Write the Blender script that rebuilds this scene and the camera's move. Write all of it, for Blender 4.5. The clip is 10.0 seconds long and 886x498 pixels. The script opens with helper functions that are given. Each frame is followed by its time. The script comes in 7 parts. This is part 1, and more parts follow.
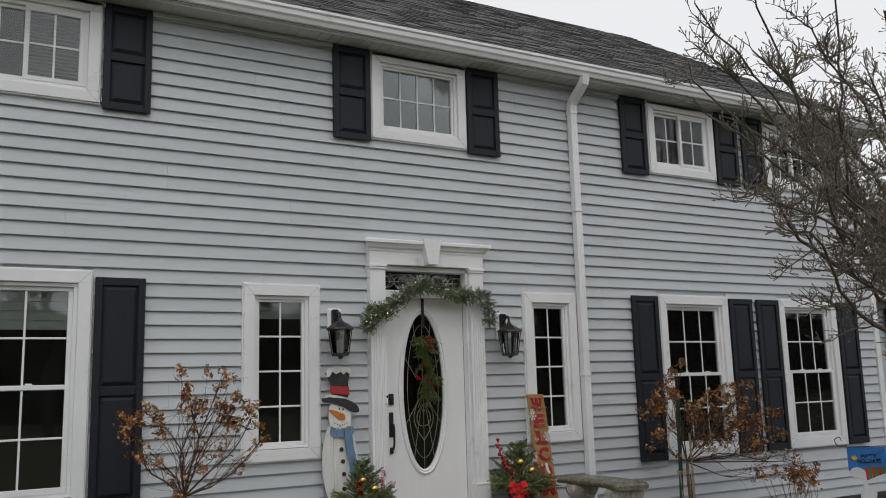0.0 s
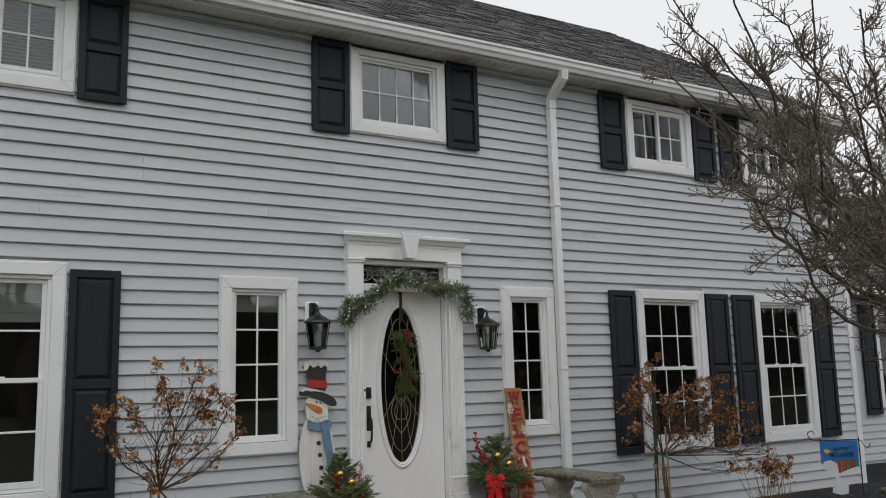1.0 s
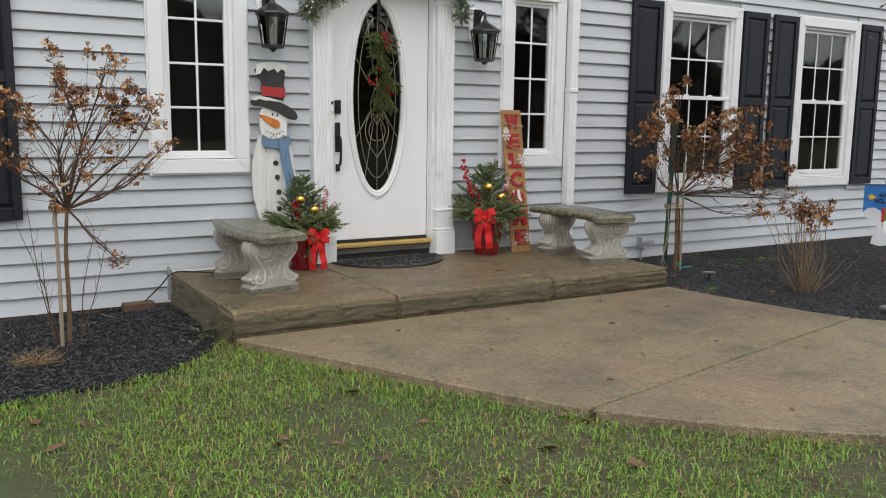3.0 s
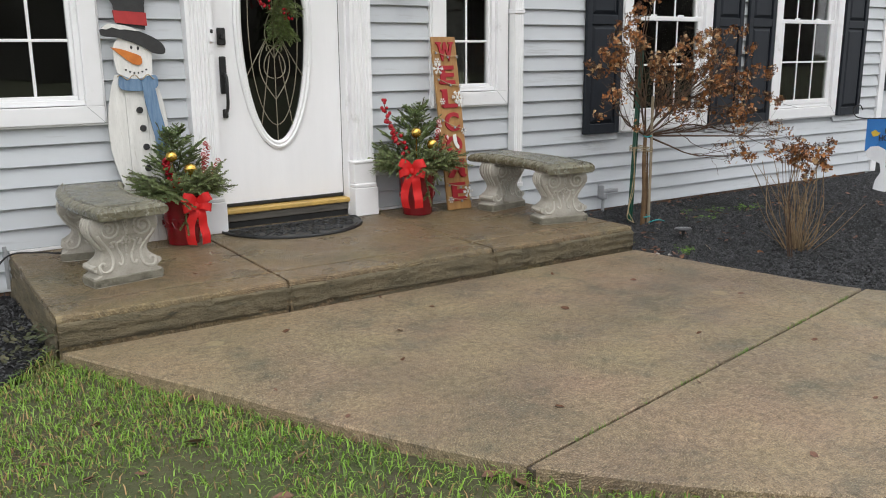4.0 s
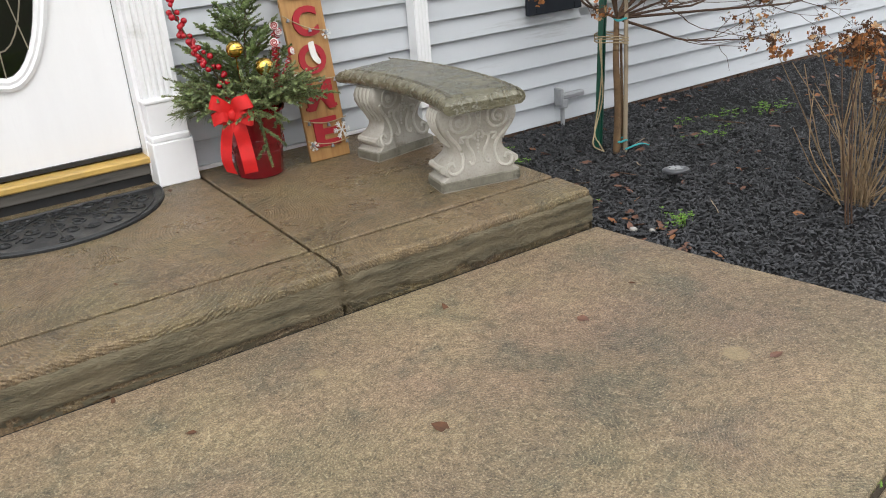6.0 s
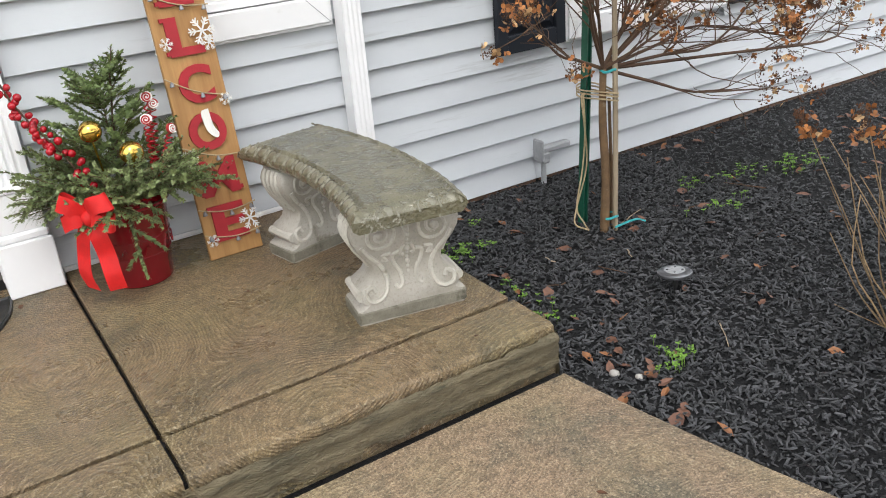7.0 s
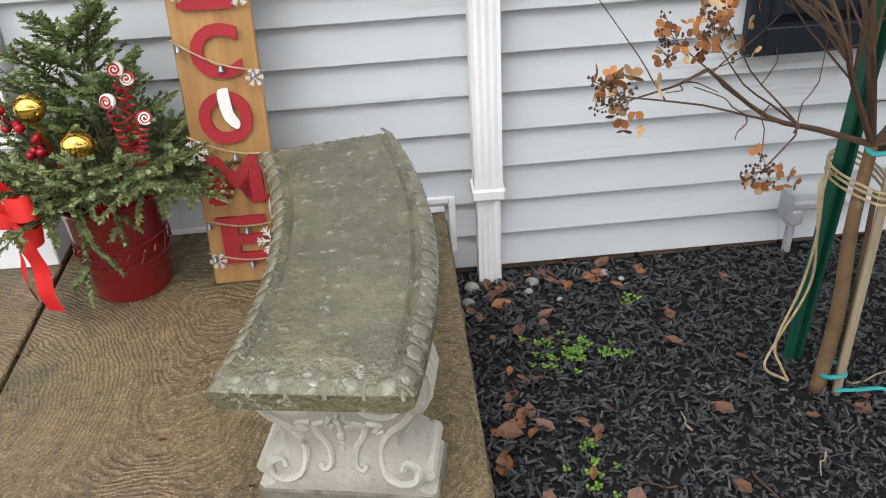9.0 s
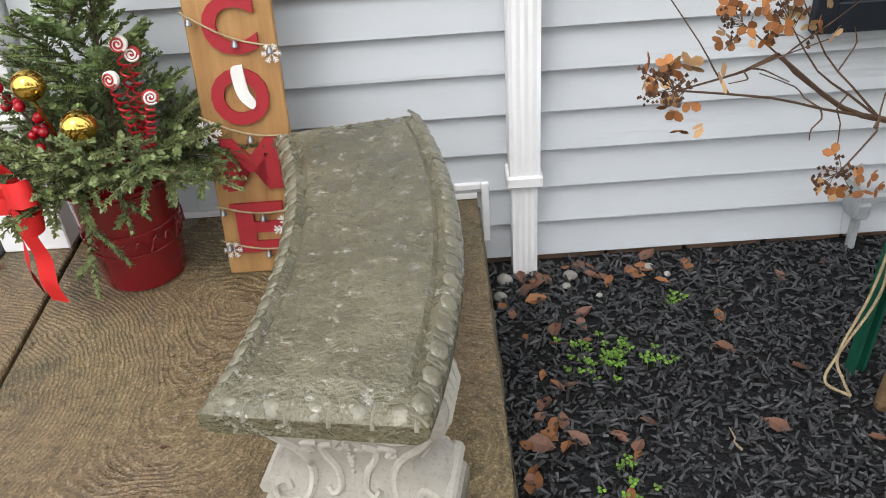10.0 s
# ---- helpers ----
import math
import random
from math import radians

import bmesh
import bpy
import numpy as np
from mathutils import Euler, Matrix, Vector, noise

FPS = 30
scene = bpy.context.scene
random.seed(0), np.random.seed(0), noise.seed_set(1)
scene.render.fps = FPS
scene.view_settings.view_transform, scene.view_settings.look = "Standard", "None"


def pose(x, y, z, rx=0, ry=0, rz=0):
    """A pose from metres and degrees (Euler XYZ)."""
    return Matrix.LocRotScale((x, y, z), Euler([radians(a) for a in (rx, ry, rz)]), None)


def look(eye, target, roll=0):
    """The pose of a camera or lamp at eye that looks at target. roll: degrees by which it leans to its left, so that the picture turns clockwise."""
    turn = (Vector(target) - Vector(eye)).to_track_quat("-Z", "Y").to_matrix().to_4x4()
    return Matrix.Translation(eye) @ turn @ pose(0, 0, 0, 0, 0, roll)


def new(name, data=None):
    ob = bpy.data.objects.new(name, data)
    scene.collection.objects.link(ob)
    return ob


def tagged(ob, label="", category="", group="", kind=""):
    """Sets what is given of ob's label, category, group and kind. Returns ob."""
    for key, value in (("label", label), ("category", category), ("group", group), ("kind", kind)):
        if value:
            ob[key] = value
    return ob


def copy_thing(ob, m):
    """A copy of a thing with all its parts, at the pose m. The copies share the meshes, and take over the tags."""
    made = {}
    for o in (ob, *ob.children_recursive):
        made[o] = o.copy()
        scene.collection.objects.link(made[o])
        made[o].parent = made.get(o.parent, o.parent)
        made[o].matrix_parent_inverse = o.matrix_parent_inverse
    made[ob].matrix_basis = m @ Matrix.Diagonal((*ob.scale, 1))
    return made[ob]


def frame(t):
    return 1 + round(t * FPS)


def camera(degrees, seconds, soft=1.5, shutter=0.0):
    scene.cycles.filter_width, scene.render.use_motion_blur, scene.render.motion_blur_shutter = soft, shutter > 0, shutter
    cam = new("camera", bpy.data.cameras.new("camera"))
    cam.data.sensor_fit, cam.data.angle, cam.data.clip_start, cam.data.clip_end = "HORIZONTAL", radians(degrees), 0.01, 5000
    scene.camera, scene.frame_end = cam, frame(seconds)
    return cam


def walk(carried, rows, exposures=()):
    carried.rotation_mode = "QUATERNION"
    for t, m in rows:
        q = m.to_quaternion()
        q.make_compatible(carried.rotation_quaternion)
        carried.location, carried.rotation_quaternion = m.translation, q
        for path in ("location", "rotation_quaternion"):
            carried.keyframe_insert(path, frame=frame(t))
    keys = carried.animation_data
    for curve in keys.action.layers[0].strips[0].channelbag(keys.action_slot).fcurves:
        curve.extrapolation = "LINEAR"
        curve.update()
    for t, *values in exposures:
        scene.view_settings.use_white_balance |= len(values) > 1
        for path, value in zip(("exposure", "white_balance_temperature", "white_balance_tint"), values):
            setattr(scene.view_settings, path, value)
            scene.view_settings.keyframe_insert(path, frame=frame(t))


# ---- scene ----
# ---- camera ----
cam = camera(54.8, 10.0, soft=1.0)
PATH = [
    (0, (0.155, 0.148, 1.547), (1.119, 1.872, 1.862), -1.6),
    (0.5, (0.177, 0.138, 1.555), (1.164, 1.848, 1.876), -1.7),
    (1, (0.165, 0.146, 1.548), (1.171, 1.848, 1.847), -1.5),
    (1.5, (0.206, 0.209, 1.54), (1.232, 1.92, 1.685), -0.6),
    (2, (0.367, 0.472, 1.484), (1.406, 2.181, 1.466), 0.4),
    (2.5, (0.509, 0.829, 1.403), (1.561, 2.527, 1.295), 0.5),
    (2.7, (0.64, 1.008, 1.371), (1.666, 2.713, 1.169), 0.5),
    (4, (1.756, 2.147, 1.331), (2.827, 3.775, 0.884), -0.4),
    (4.5, (2.128, 2.541, 1.3), (3.228, 4.103, 0.707), -0.4),
    (5, (2.601, 2.876, 1.27), (3.728, 4.356, 0.536), -1.1),
    (5.5, (3.03, 3.242, 1.326), (4.086, 4.765, 0.574), -2.6),
    (6.8, (4.091, 4.049, 1.478), (5.026, 5.604, 0.637), -5.2),
    (7, (4.233, 4.181, 1.508), (5.168, 5.736, 0.668), -4.8),
    (7.5, (4.645, 4.393, 1.535), (5.397, 6.024, 0.657), -2.5),
    (8, (4.963, 4.636, 1.543), (5.465, 6.333, 0.613), -1.6),
    (8.5, (5.232, 4.883, 1.514), (5.521, 6.578, 0.49), -1.8),
    (9, (5.431, 5.032, 1.542), (5.521, 6.711, 0.459), -3.4),
    (9.5, (5.477, 5.14, 1.531), (5.511, 6.808, 0.429), -3.8),
    (10, (5.469, 5.204, 1.502), (5.457, 6.845, 0.359), -4.2),
]
EXPOSURES = [(0.0, 0.43), (1.2, 0.44), (1.7, 0.88), (2.1, 1.1), (2.7, 1.14), (4.0, 1.42), (4.5, 1.46), (5.0, 1.64), (5.5, 1.66), (7.0, 1.97), (8.5, 1.93), (10.0, 1.97)]
walk(cam, [(t, look(eye, target, roll)) for t, eye, target, roll in PATH], EXPOSURES)
SKY_STRENGTH, SUN_STRENGTH = 0.15, 0.2

# ---- world, sun ----
world = bpy.data.worlds.new("overcast_sky")
scene.world = world
world.use_nodes = True
wn, wl = world.node_tree.nodes, world.node_tree.links
wn.clear()
sky = wn.new("ShaderNodeTexSky")
sky.sky_type, sky.sun_disc = "NISHITA", False
sky.sun_elevation, sky.sun_rotation = radians(50), radians(200)
sky.air_density, sky.dust_density, sky.ozone_density = 1.0, 6.0, 1.0
hsv = wn.new("ShaderNodeHueSaturation")
hsv.inputs["Saturation"].default_value = 0.22
bg = wn.new("ShaderNodeBackground")
bg.inputs["Strength"].default_value = SKY_STRENGTH
wout = wn.new("ShaderNodeOutputWorld")
wl.new(sky.outputs[0], hsv.inputs["Color"])
flat = wn.new("ShaderNodeMix")   # cloud layer evens the sky out
flat.data_type = "RGBA"
flat.inputs["Factor"].default_value, flat.inputs["B"].default_value = 0.93, (4.25, 4.32, 4.42, 1)
wl.new(hsv.outputs[0], flat.inputs["A"])
wl.new(flat.outputs["Result"], bg.inputs["Color"])
wl.new(bg.outputs[0], wout.inputs["Surface"])
sun = new("sun", bpy.data.lights.new("sun", "SUN"))
sun.data.energy, sun.data.angle, sun.data.color = SUN_STRENGTH, radians(25), (1.0, 0.97, 0.93)
sun.matrix_world = look((0, 0, 30), (7.5, 20, 0))


# ---- materials ----
def mat(name, c1, c2=None, rough=0.6, scale=6.0, fine=90.0, bump=0.15, metal=0.0, dist=0.004, spec=0.5,
        c3=None, spots=0.0, spot_scale=14.0, island=0.0, rnd=0.0, wet=0.0, wet_scale=2.5, coat=0.0, stretch=(1, 1, 1), grain=0.72):
    """Two-scale procedural surface: broad patches c1/c2, fine grain, optional stains c3 and wet sheen."""
    m = bpy.data.materials.new(name)
    m.use_nodes = True
    n, l = m.node_tree.nodes, m.node_tree.links
    b = n["Principled BSDF"]
    tc = n.new("ShaderNodeTexCoord")
    mp = n.new("ShaderNodeMapping")
    mp.inputs["Scale"].default_value = stretch
    l.new(tc.outputs["Object"], mp.inputs["Vector"])

    def nz(sc, det=4.0, ro=0.6):
        t = n.new("ShaderNodeTexNoise")
        t.inputs["Scale"].default_value, t.inputs["Detail"].default_value, t.inputs["Roughness"].default_value = sc, det, ro
        l.new(mp.outputs[0], t.inputs["Vector"])
        return t

    def ramp(src, lo, hi):
        r = n.new("ShaderNodeMapRange")
        r.inputs["From Min"].default_value, r.inputs["From Max"].default_value = lo, hi
        l.new(src, r.inputs["Value"])
        return r.outputs[0]

    def mix(fac, a, bb):
        x = n.new("ShaderNodeMix")
        x.data_type = "RGBA"
        for sock, v in ((x.inputs["Factor"], fac), (x.inputs["A"], a), (x.inputs["B"], bb)):
            if hasattr(v, "is_output"):
                l.new(v, sock)
            else:
                sock.default_value = v
        return x.outputs["Result"]

    col = lambda c: (*c, 1.0)
    c2 = c2 or tuple(v * 0.8 for v in c1)
    big, small = nz(scale), nz(fine, 3.0)
    out = mix(ramp(big.outputs[0], 0.35, 0.65), col(c1), col(c2))
    dark = tuple(v * grain for v in c1)
    out = mix(ramp(small.outputs[0], 0.52, 0.9), out, col(dark))
    if c3:
        st = nz(spot_scale, 5.0, 0.7)
        out = mix(ramp(st.outputs[0], 0.62 - spots * 0.2, 0.75 - spots * 0.2), out, col(c3))
    if island or rnd:
        src = n.new("ShaderNodeNewGeometry").outputs["Random Per Island"] if island else n.new("ShaderNodeObjectInfo").outputs["Random"]
        amt = island or rnd
        hs = n.new("ShaderNodeHueSaturation")
        l.new(out, hs.inputs["Color"])
        mr = n.new("ShaderNodeMapRange")
        mr.inputs["To Min"].default_value, mr.inputs["To Max"].default_value = 1 - amt, 1 + amt
        l.new(src, mr.inputs["Value"])
        l.new(mr.outputs[0], hs.inputs["Value"])
        out = hs.outputs[0]
    l.new(out, b.inputs["Base Color"])
    b.inputs["Roughness"].default_value = rough
    if wet:
        wt = nz(wet_scale, 5.0, 0.65)
        rr = n.new("ShaderNodeMapRange")
        rr.inputs["From Min"].default_value, rr.inputs["From Max"].default_value = 0.4, 0.62
        rr.inputs["To Min"].default_value, rr.inputs["To Max"].default_value = rough, max(0.12, rough - wet)
        l.new(wt.outputs[0], rr.inputs["Value"])
        l.new(rr.outputs[0], b.inputs["Roughness"])
    b.inputs["Metallic"].default_value = metal
    b.inputs["Specular IOR Level"].default_value = spec
    b.inputs["Coat Weight"].default_value = coat
    b.inputs["Coat Roughness"].default_value = 0.15
    if bump:
        bp = n.new("ShaderNodeBump")
        bp.inputs["Strength"].default_value, bp.inputs["Distance"].default_value = bump, dist
        l.new(small.outputs[0], bp.inputs["Height"])
        l.new(bp.outputs[0], b.inputs["Normal"])
        if coat:
            l.new(bp.outputs[0], b.inputs["Coat Normal"])
    return m


def glass_mat(name, tint=(0.86, 0.9, 0.9)):
    m = bpy.data.materials.new(name)
    m.use_nodes = True
    n, l = m.node_tree.nodes, m.node_tree.links
    n.clear()
    tr, gl, mx, fr, o = (n.new("ShaderNode" + k) for k in ("BsdfTransparent", "BsdfGlossy", "MixShader", "Fresnel", "OutputMaterial"))
    tr.inputs[0].default_value = (*tint, 1)
    gl.inputs["Roughness"].default_value = 0.02
    fr.inputs["IOR"].default_value = 1.75
    nt = n.new("ShaderNodeTexNoise")
    nt.inputs["Scale"].default_value = 1.6
    tc = n.new("ShaderNodeTexCoord")
    l.new(tc.outputs["Object"], nt.inputs["Vector"])
    bp = n.new("ShaderNodeBump")
    bp.inputs["Strength"].default_value, bp.inputs["Distance"].default_value = 0.12, 0.02
    l.new(nt.outputs[0], bp.inputs["Height"])
    l.new(bp.outputs[0], gl.inputs["Normal"])
    l.new(fr.outputs[0], mx.inputs[0])
    l.new(tr.outputs[0], mx.inputs[1])
    l.new(gl.outputs[0], mx.inputs[2])
    l.new(mx.outputs[0], o.inputs[0])
    return m


def glow_mat(name, c, strength):
    m = bpy.data.materials.new(name)
    m.use_nodes = True
    b = m.node_tree.nodes["Principled BSDF"]
    b.inputs["Base Color"].default_value = (*c, 1)
    b.inputs["Emission Color"].default_value = (*c, 1)
    b.inputs["Emission Strength"].default_value = strength
    return m


def concrete_mat(name, c1, c2, c3, swirl=0.5, rough=0.55, wet=0.25, warp=0.05, rings=470, pale=0.6):
    """Brushed exterior concrete: swirled broom lines, pale grit, damp stains."""
    m = mat(name, c1, c2, rough=rough, scale=1.6, fine=120, bump=0.45, dist=0.003, grain=0.4, c3=c3, spots=0.42, spot_scale=3.2, wet=wet, wet_scale=3.0, spec=0.4)
    n, l = m.node_tree.nodes, m.node_tree.links
    b = n["Principled BSDF"]
    tc = next(x for x in n if x.type == "TEX_COORD")
    # arcs of the broom: rings round cell centres, bent by noise
    vo = n.new("ShaderNodeTexVoronoi")
    vo.inputs["Scale"].default_value = 1.15
    vo.feature = "SMOOTH_F1"
    vo.inputs["Smoothness"].default_value = 0.35
    l.new(tc.outputs["Object"], vo.inputs["Vector"])
    sn = n.new("ShaderNodeTexNoise")
    sn.inputs["Scale"].default_value, sn.inputs["Detail"].default_value = 9, 5
    l.new(tc.outputs["Object"], sn.inputs["Vector"])
    ad = n.new("ShaderNodeMath")
    ad.operation = "MULTIPLY_ADD"
    ad.inputs[1].default_value = warp
    l.new(sn.outputs[0], ad.inputs[0])
    l.new(vo.outputs["Distance"], ad.inputs[2])
    mu = n.new("ShaderNodeMath")
    mu.operation = "MULTIPLY"
    mu.inputs[1].default_value = rings
    l.new(ad.outputs[0], mu.inputs[0])
    si = n.new("ShaderNodeMath")
    si.operation = "SINE"
    l.new(mu.outputs[0], si.inputs[0])
    # broken up
    br = n.new("ShaderNodeTexNoise")
    br.inputs["Scale"].default_value, br.inputs["Detail"].default_value, br.inputs["Roughness"].default_value = 130, 4, 0.7
    l.new(tc.outputs["Object"], br.inputs["Vector"])
    cr = n.new("ShaderNodeMapRange")
    cr.inputs["From Min"].default_value, cr.inputs["From Max"].default_value = 0.44, 0.60
    l.new(br.outputs[0], cr.inputs["Value"])
    m2 = n.new("ShaderNodeMath")
    m2.operation = "MULTIPLY"
    l.new(si.outputs[0], m2.inputs[0])
    l.new(cr.outputs[0], m2.inputs[1])
    old = next(x for x in n if x.type == "BUMP")
    bp = n.new("ShaderNodeBump")
    bp.inputs["Strength"].default_value, bp.inputs["Distance"].default_value = swirl, 0.005
    l.new(m2.outputs[0], bp.inputs["Height"])
    l.new(old.outputs[0], bp.inputs["Normal"])
    l.new(bp.outputs[0], b.inputs["Normal"])
    # pale grit where the crests are worn, over a speckle of sand and stains
    src = b.inputs["Base Color"].links[0].from_socket
    for sc_, lo_, hi_ in ((34, 0.6, 1.42), (190, 0.4, 1.65)):
        sp = n.new("ShaderNodeTexNoise")
        sp.inputs["Scale"].default_value, sp.inputs["Detail"].default_value, sp.inputs["Roughness"].default_value = sc_, 6, 0.8
        l.new(tc.outputs["Object"], sp.inputs["Vector"])
        vr = n.new("ShaderNodeMapRange")
        vr.inputs["From Min"].default_value, vr.inputs["From Max"].default_value = 0.36, 0.64
        vr.inputs["To Min"].default_value, vr.inputs["To Max"].default_value = lo_, hi_
        l.new(sp.outputs[0], vr.inputs["Value"])
        hs2 = n.new("ShaderNodeHueSaturation")
        l.new(src, hs2.inputs["Color"])
        l.new(vr.outputs[0], hs2.inputs["Value"])
        src = hs2.outputs[0]
    mr = n.new("ShaderNodeMapRange")
    mr.inputs["From Min"].default_value, mr.inputs["From Max"].default_value = 0.30, 0.85
    mr.inputs["To Max"].default_value = pale
    l.new(m2.outputs[0], mr.inputs["Value"])
    mx = n.new("ShaderNodeMix")
    mx.data_type = "RGBA"
    l.new(mr.outputs[0], mx.inputs["Factor"])
    l.new(src, mx.inputs["A"])
    mx.inputs["B"].default_value = (0.56, 0.46, 0.31, 1)
    # small round patches where the surface has scaled off
    pv = n.new("ShaderNodeTexVoronoi")
    pv.inputs["Scale"].default_value = 2.1
    l.new(tc.outputs["Object"], pv.inputs["Vector"])
    pn = n.new("ShaderNodeMath")
    pn.operation = "MULTIPLY_ADD"
    pn.inputs[1].default_value = 0.06
    l.new(sn.outputs[0], pn.inputs[0])
    l.new(pv.outputs["Distance"], pn.inputs[2])
    pr = n.new("ShaderNodeMapRange")
    pr.inputs["From Min"].default_value, pr.inputs["From Max"].default_value = 0.118, 0.095
    pr.inputs["To Max"].default_value = 0.55
    l.new(pn.outputs[0], pr.inputs["Value"])
    px = n.new("ShaderNodeMix")
    px.data_type = "RGBA"
    l.new(pr.outputs[0], px.inputs["Factor"])
    l.new(mx.outputs["Result"], px.inputs["A"])
    px.inputs["B"].default_value = (0.36, 0.28, 0.16, 1)
    # faint rose and moss tints drifting over the slab
    tn = n.new("ShaderNodeTexNoise")
    tn.inputs["Scale"].default_value, tn.inputs["Detail"].default_value = 2.4, 3
    l.new(tc.outputs["Object"], tn.inputs["Vector"])
    hr = n.new("ShaderNodeMapRange")
    hr.inputs["From Min"].default_value, hr.inputs["From Max"].default_value = 0.3, 0.7
    hr.inputs["To Min"].default_value, hr.inputs["To Max"].default_value = 0.488, 0.515
    l.new(tn.outputs[0], hr.inputs["Value"])
    th_ = n.new("ShaderNodeHueSaturation")
    l.new(hr.outputs[0], th_.inputs["Hue"])
    l.new(px.outputs["Result"], th_.inputs["Color"])
    l.new(th_.outputs[0], b.inputs["Base Color"])
    return m


M = {}
M["siding"] = mat("vinyl_siding", (0.55, 0.574, 0.60), (0.52, 0.544, 0.569), grain=0.93, rough=0.5, scale=1.2, fine=60, bump=0.25, dist=0.0012, stretch=(0.35, 1, 5), rnd=0.03, spec=0.35,
                  c3=(0.40, 0.41, 0.42), spots=0.05, spot_scale=3)
M["white"] = mat("white_vinyl_trim", grain=0.95, c1=(0.85, 0.85, 0.86), c2=(0.80, 0.80, 0.81), rough=0.42, scale=2, fine=30, bump=0.05, spec=0.4, c3=(0.6, 0.6, 0.58), spots=-0.05, spot_scale=4)
M["soffit"] = mat("soffit_vinyl", (0.62, 0.62, 0.60), (0.57, 0.57, 0.55), rough=0.55, scale=2, fine=40, bump=0.05)
M["shutter"] = mat("black_shutter", (0.007, 0.0102, 0.0165), (0.010, 0.0135, 0.021), rough=0.62, scale=4, fine=70, bump=0.2, dist=0.001, stretch=(5, 1, 0.5), spec=0.4)
M["roof"] = mat("roof_shingle", (0.085, 0.085, 0.088), (0.12, 0.118, 0.115), rough=0.9, scale=2.5, fine=260, bump=0.5, dist=0.004, island=0.35, spec=0.2)
M["porch"] = concrete_mat("porch_concrete", (0.195, 0.138, 0.074), (0.148, 0.109, 0.061), (0.10, 0.08, 0.047), swirl=0.6, rough=0.48, wet=0.26, warp=0.06, rings=540, pale=0.42)
M["walk"] = concrete_mat("walk_concrete", (0.250, 0.183, 0.113), (0.158, 0.121, 0.080), (0.125, 0.106, 0.072), swirl=0.45, rough=0.58, wet=0.18, warp=0.10, rings=640, pale=0.5)
M["riser"] = mat("mossy_concrete_edge", (0.195, 0.156, 0.092), (0.115, 0.098, 0.058), rough=0.7, scale=5, fine=70, bump=1.0, dist=0.014, c3=(0.045, 0.044, 0.026), spots=0.26, spot_scale=9, stretch=(1, 1, 4), grain=0.35)
M["dirt"] = mat("damp_soil", (0.075, 0.055, 0.035), (0.05, 0.038, 0.026), rough=0.85, scale=5, fine=90, bump=0.8, dist=0.012, c3=(0.10, 0.085, 0.05), spots=0.4, spot_scale=9)
M["lawn"] = mat("lawn_ground", (0.055, 0.075, 0.022), (0.075, 0.065, 0.035), rough=0.9, scale=1.5, fine=60, bump=0.6, dist=0.02, c3=(0.06, 0.047, 0.03), spots=0.5, spot_scale=4)
M["mulch"] = mat("mulch_bed", (0.010, 0.010, 0.011), (0.006, 0.006, 0.007), rough=0.75, scale=8, fine=70, bump=0.9, dist=0.015, spec=0.3)
M["chip"] = mat("mulch_chip", (0.054, 0.055, 0.059), (0.031, 0.032, 0.035), rough=0.5, scale=20, fine=150, bump=0.5, dist=0.002, island=0.68, spec=0.5)
M["brick"] = mat("foundation_brick", (0.16, 0.09, 0.055), (0.11, 0.075, 0.055), rough=0.85, scale=8, fine=120, bump=0.5, rnd=0.25)
M["glass"] = glass_mat("window_glass")
# low base colour carries the darkness of the unlit rooms
M["room"] = mat("unlit_room_tone", (0.10, 0.09, 0.08), (0.07, 0.065, 0.06), rough=0.9, scale=1.5, fine=20, bump=0)
M["shade"] = mat("pleated_shade", (0.62, 0.6, 0.55), (0.55, 0.53, 0.48), rough=0.85, scale=3, fine=60, bump=0.3)
M["curtain"] = mat("sheer_curtain", (0.5, 0.5, 0.48), (0.42, 0.42, 0.4), rough=0.85, scale=3, fine=60, bump=0.3)
M["black"] = mat("black_metal", (0.012, 0.012, 0.013), (0.02, 0.02, 0.02), rough=0.38, scale=12, fine=120, bump=0.15, dist=0.001)
M["door"] = mat("white_door_paint", (0.86, 0.86, 0.87), (0.83, 0.83, 0.84), grain=0.96, rough=0.35, scale=2, fine=40, bump=0.06, stretch=(3, 1, 0.4))
M["brass"] = mat("yellow_threshold", (0.55, 0.36, 0.10), (0.42, 0.28, 0.09), rough=0.4, scale=9, fine=80, bump=0.1)
M["lead"] = mat("lead_came", (0.42, 0.38, 0.28), (0.35, 0.32, 0.25), rough=0.4, scale=20, metal=0.6, fine=90, bump=0.05)
M["darkglass"] = glass_mat("leaded_glass", (0.22, 0.24, 0.22))
M["sillwood"] = mat("weathered_sill", (0.12, 0.11, 0.095), (0.07, 0.064, 0.055), rough=0.7, scale=4, fine=60, bump=0.5, dist=0.003, stretch=(0.6, 6, 6), c3=(0.03, 0.028, 0.024), spots=0.2, spot_scale=6)
M["greypaint"] = mat("grey_painted_metal", (0.36, 0.37, 0.38), (0.3, 0.31, 0.32), rough=0.5, scale=14, bump=0.1)
M["rubber"] = mat("black_rubber_mat", (0.012, 0.013, 0.014), (0.02, 0.021, 0.022), rough=0.55, scale=12, fine=130, bump=0.3, dist=0.002, wet=0.25, wet_scale=6)


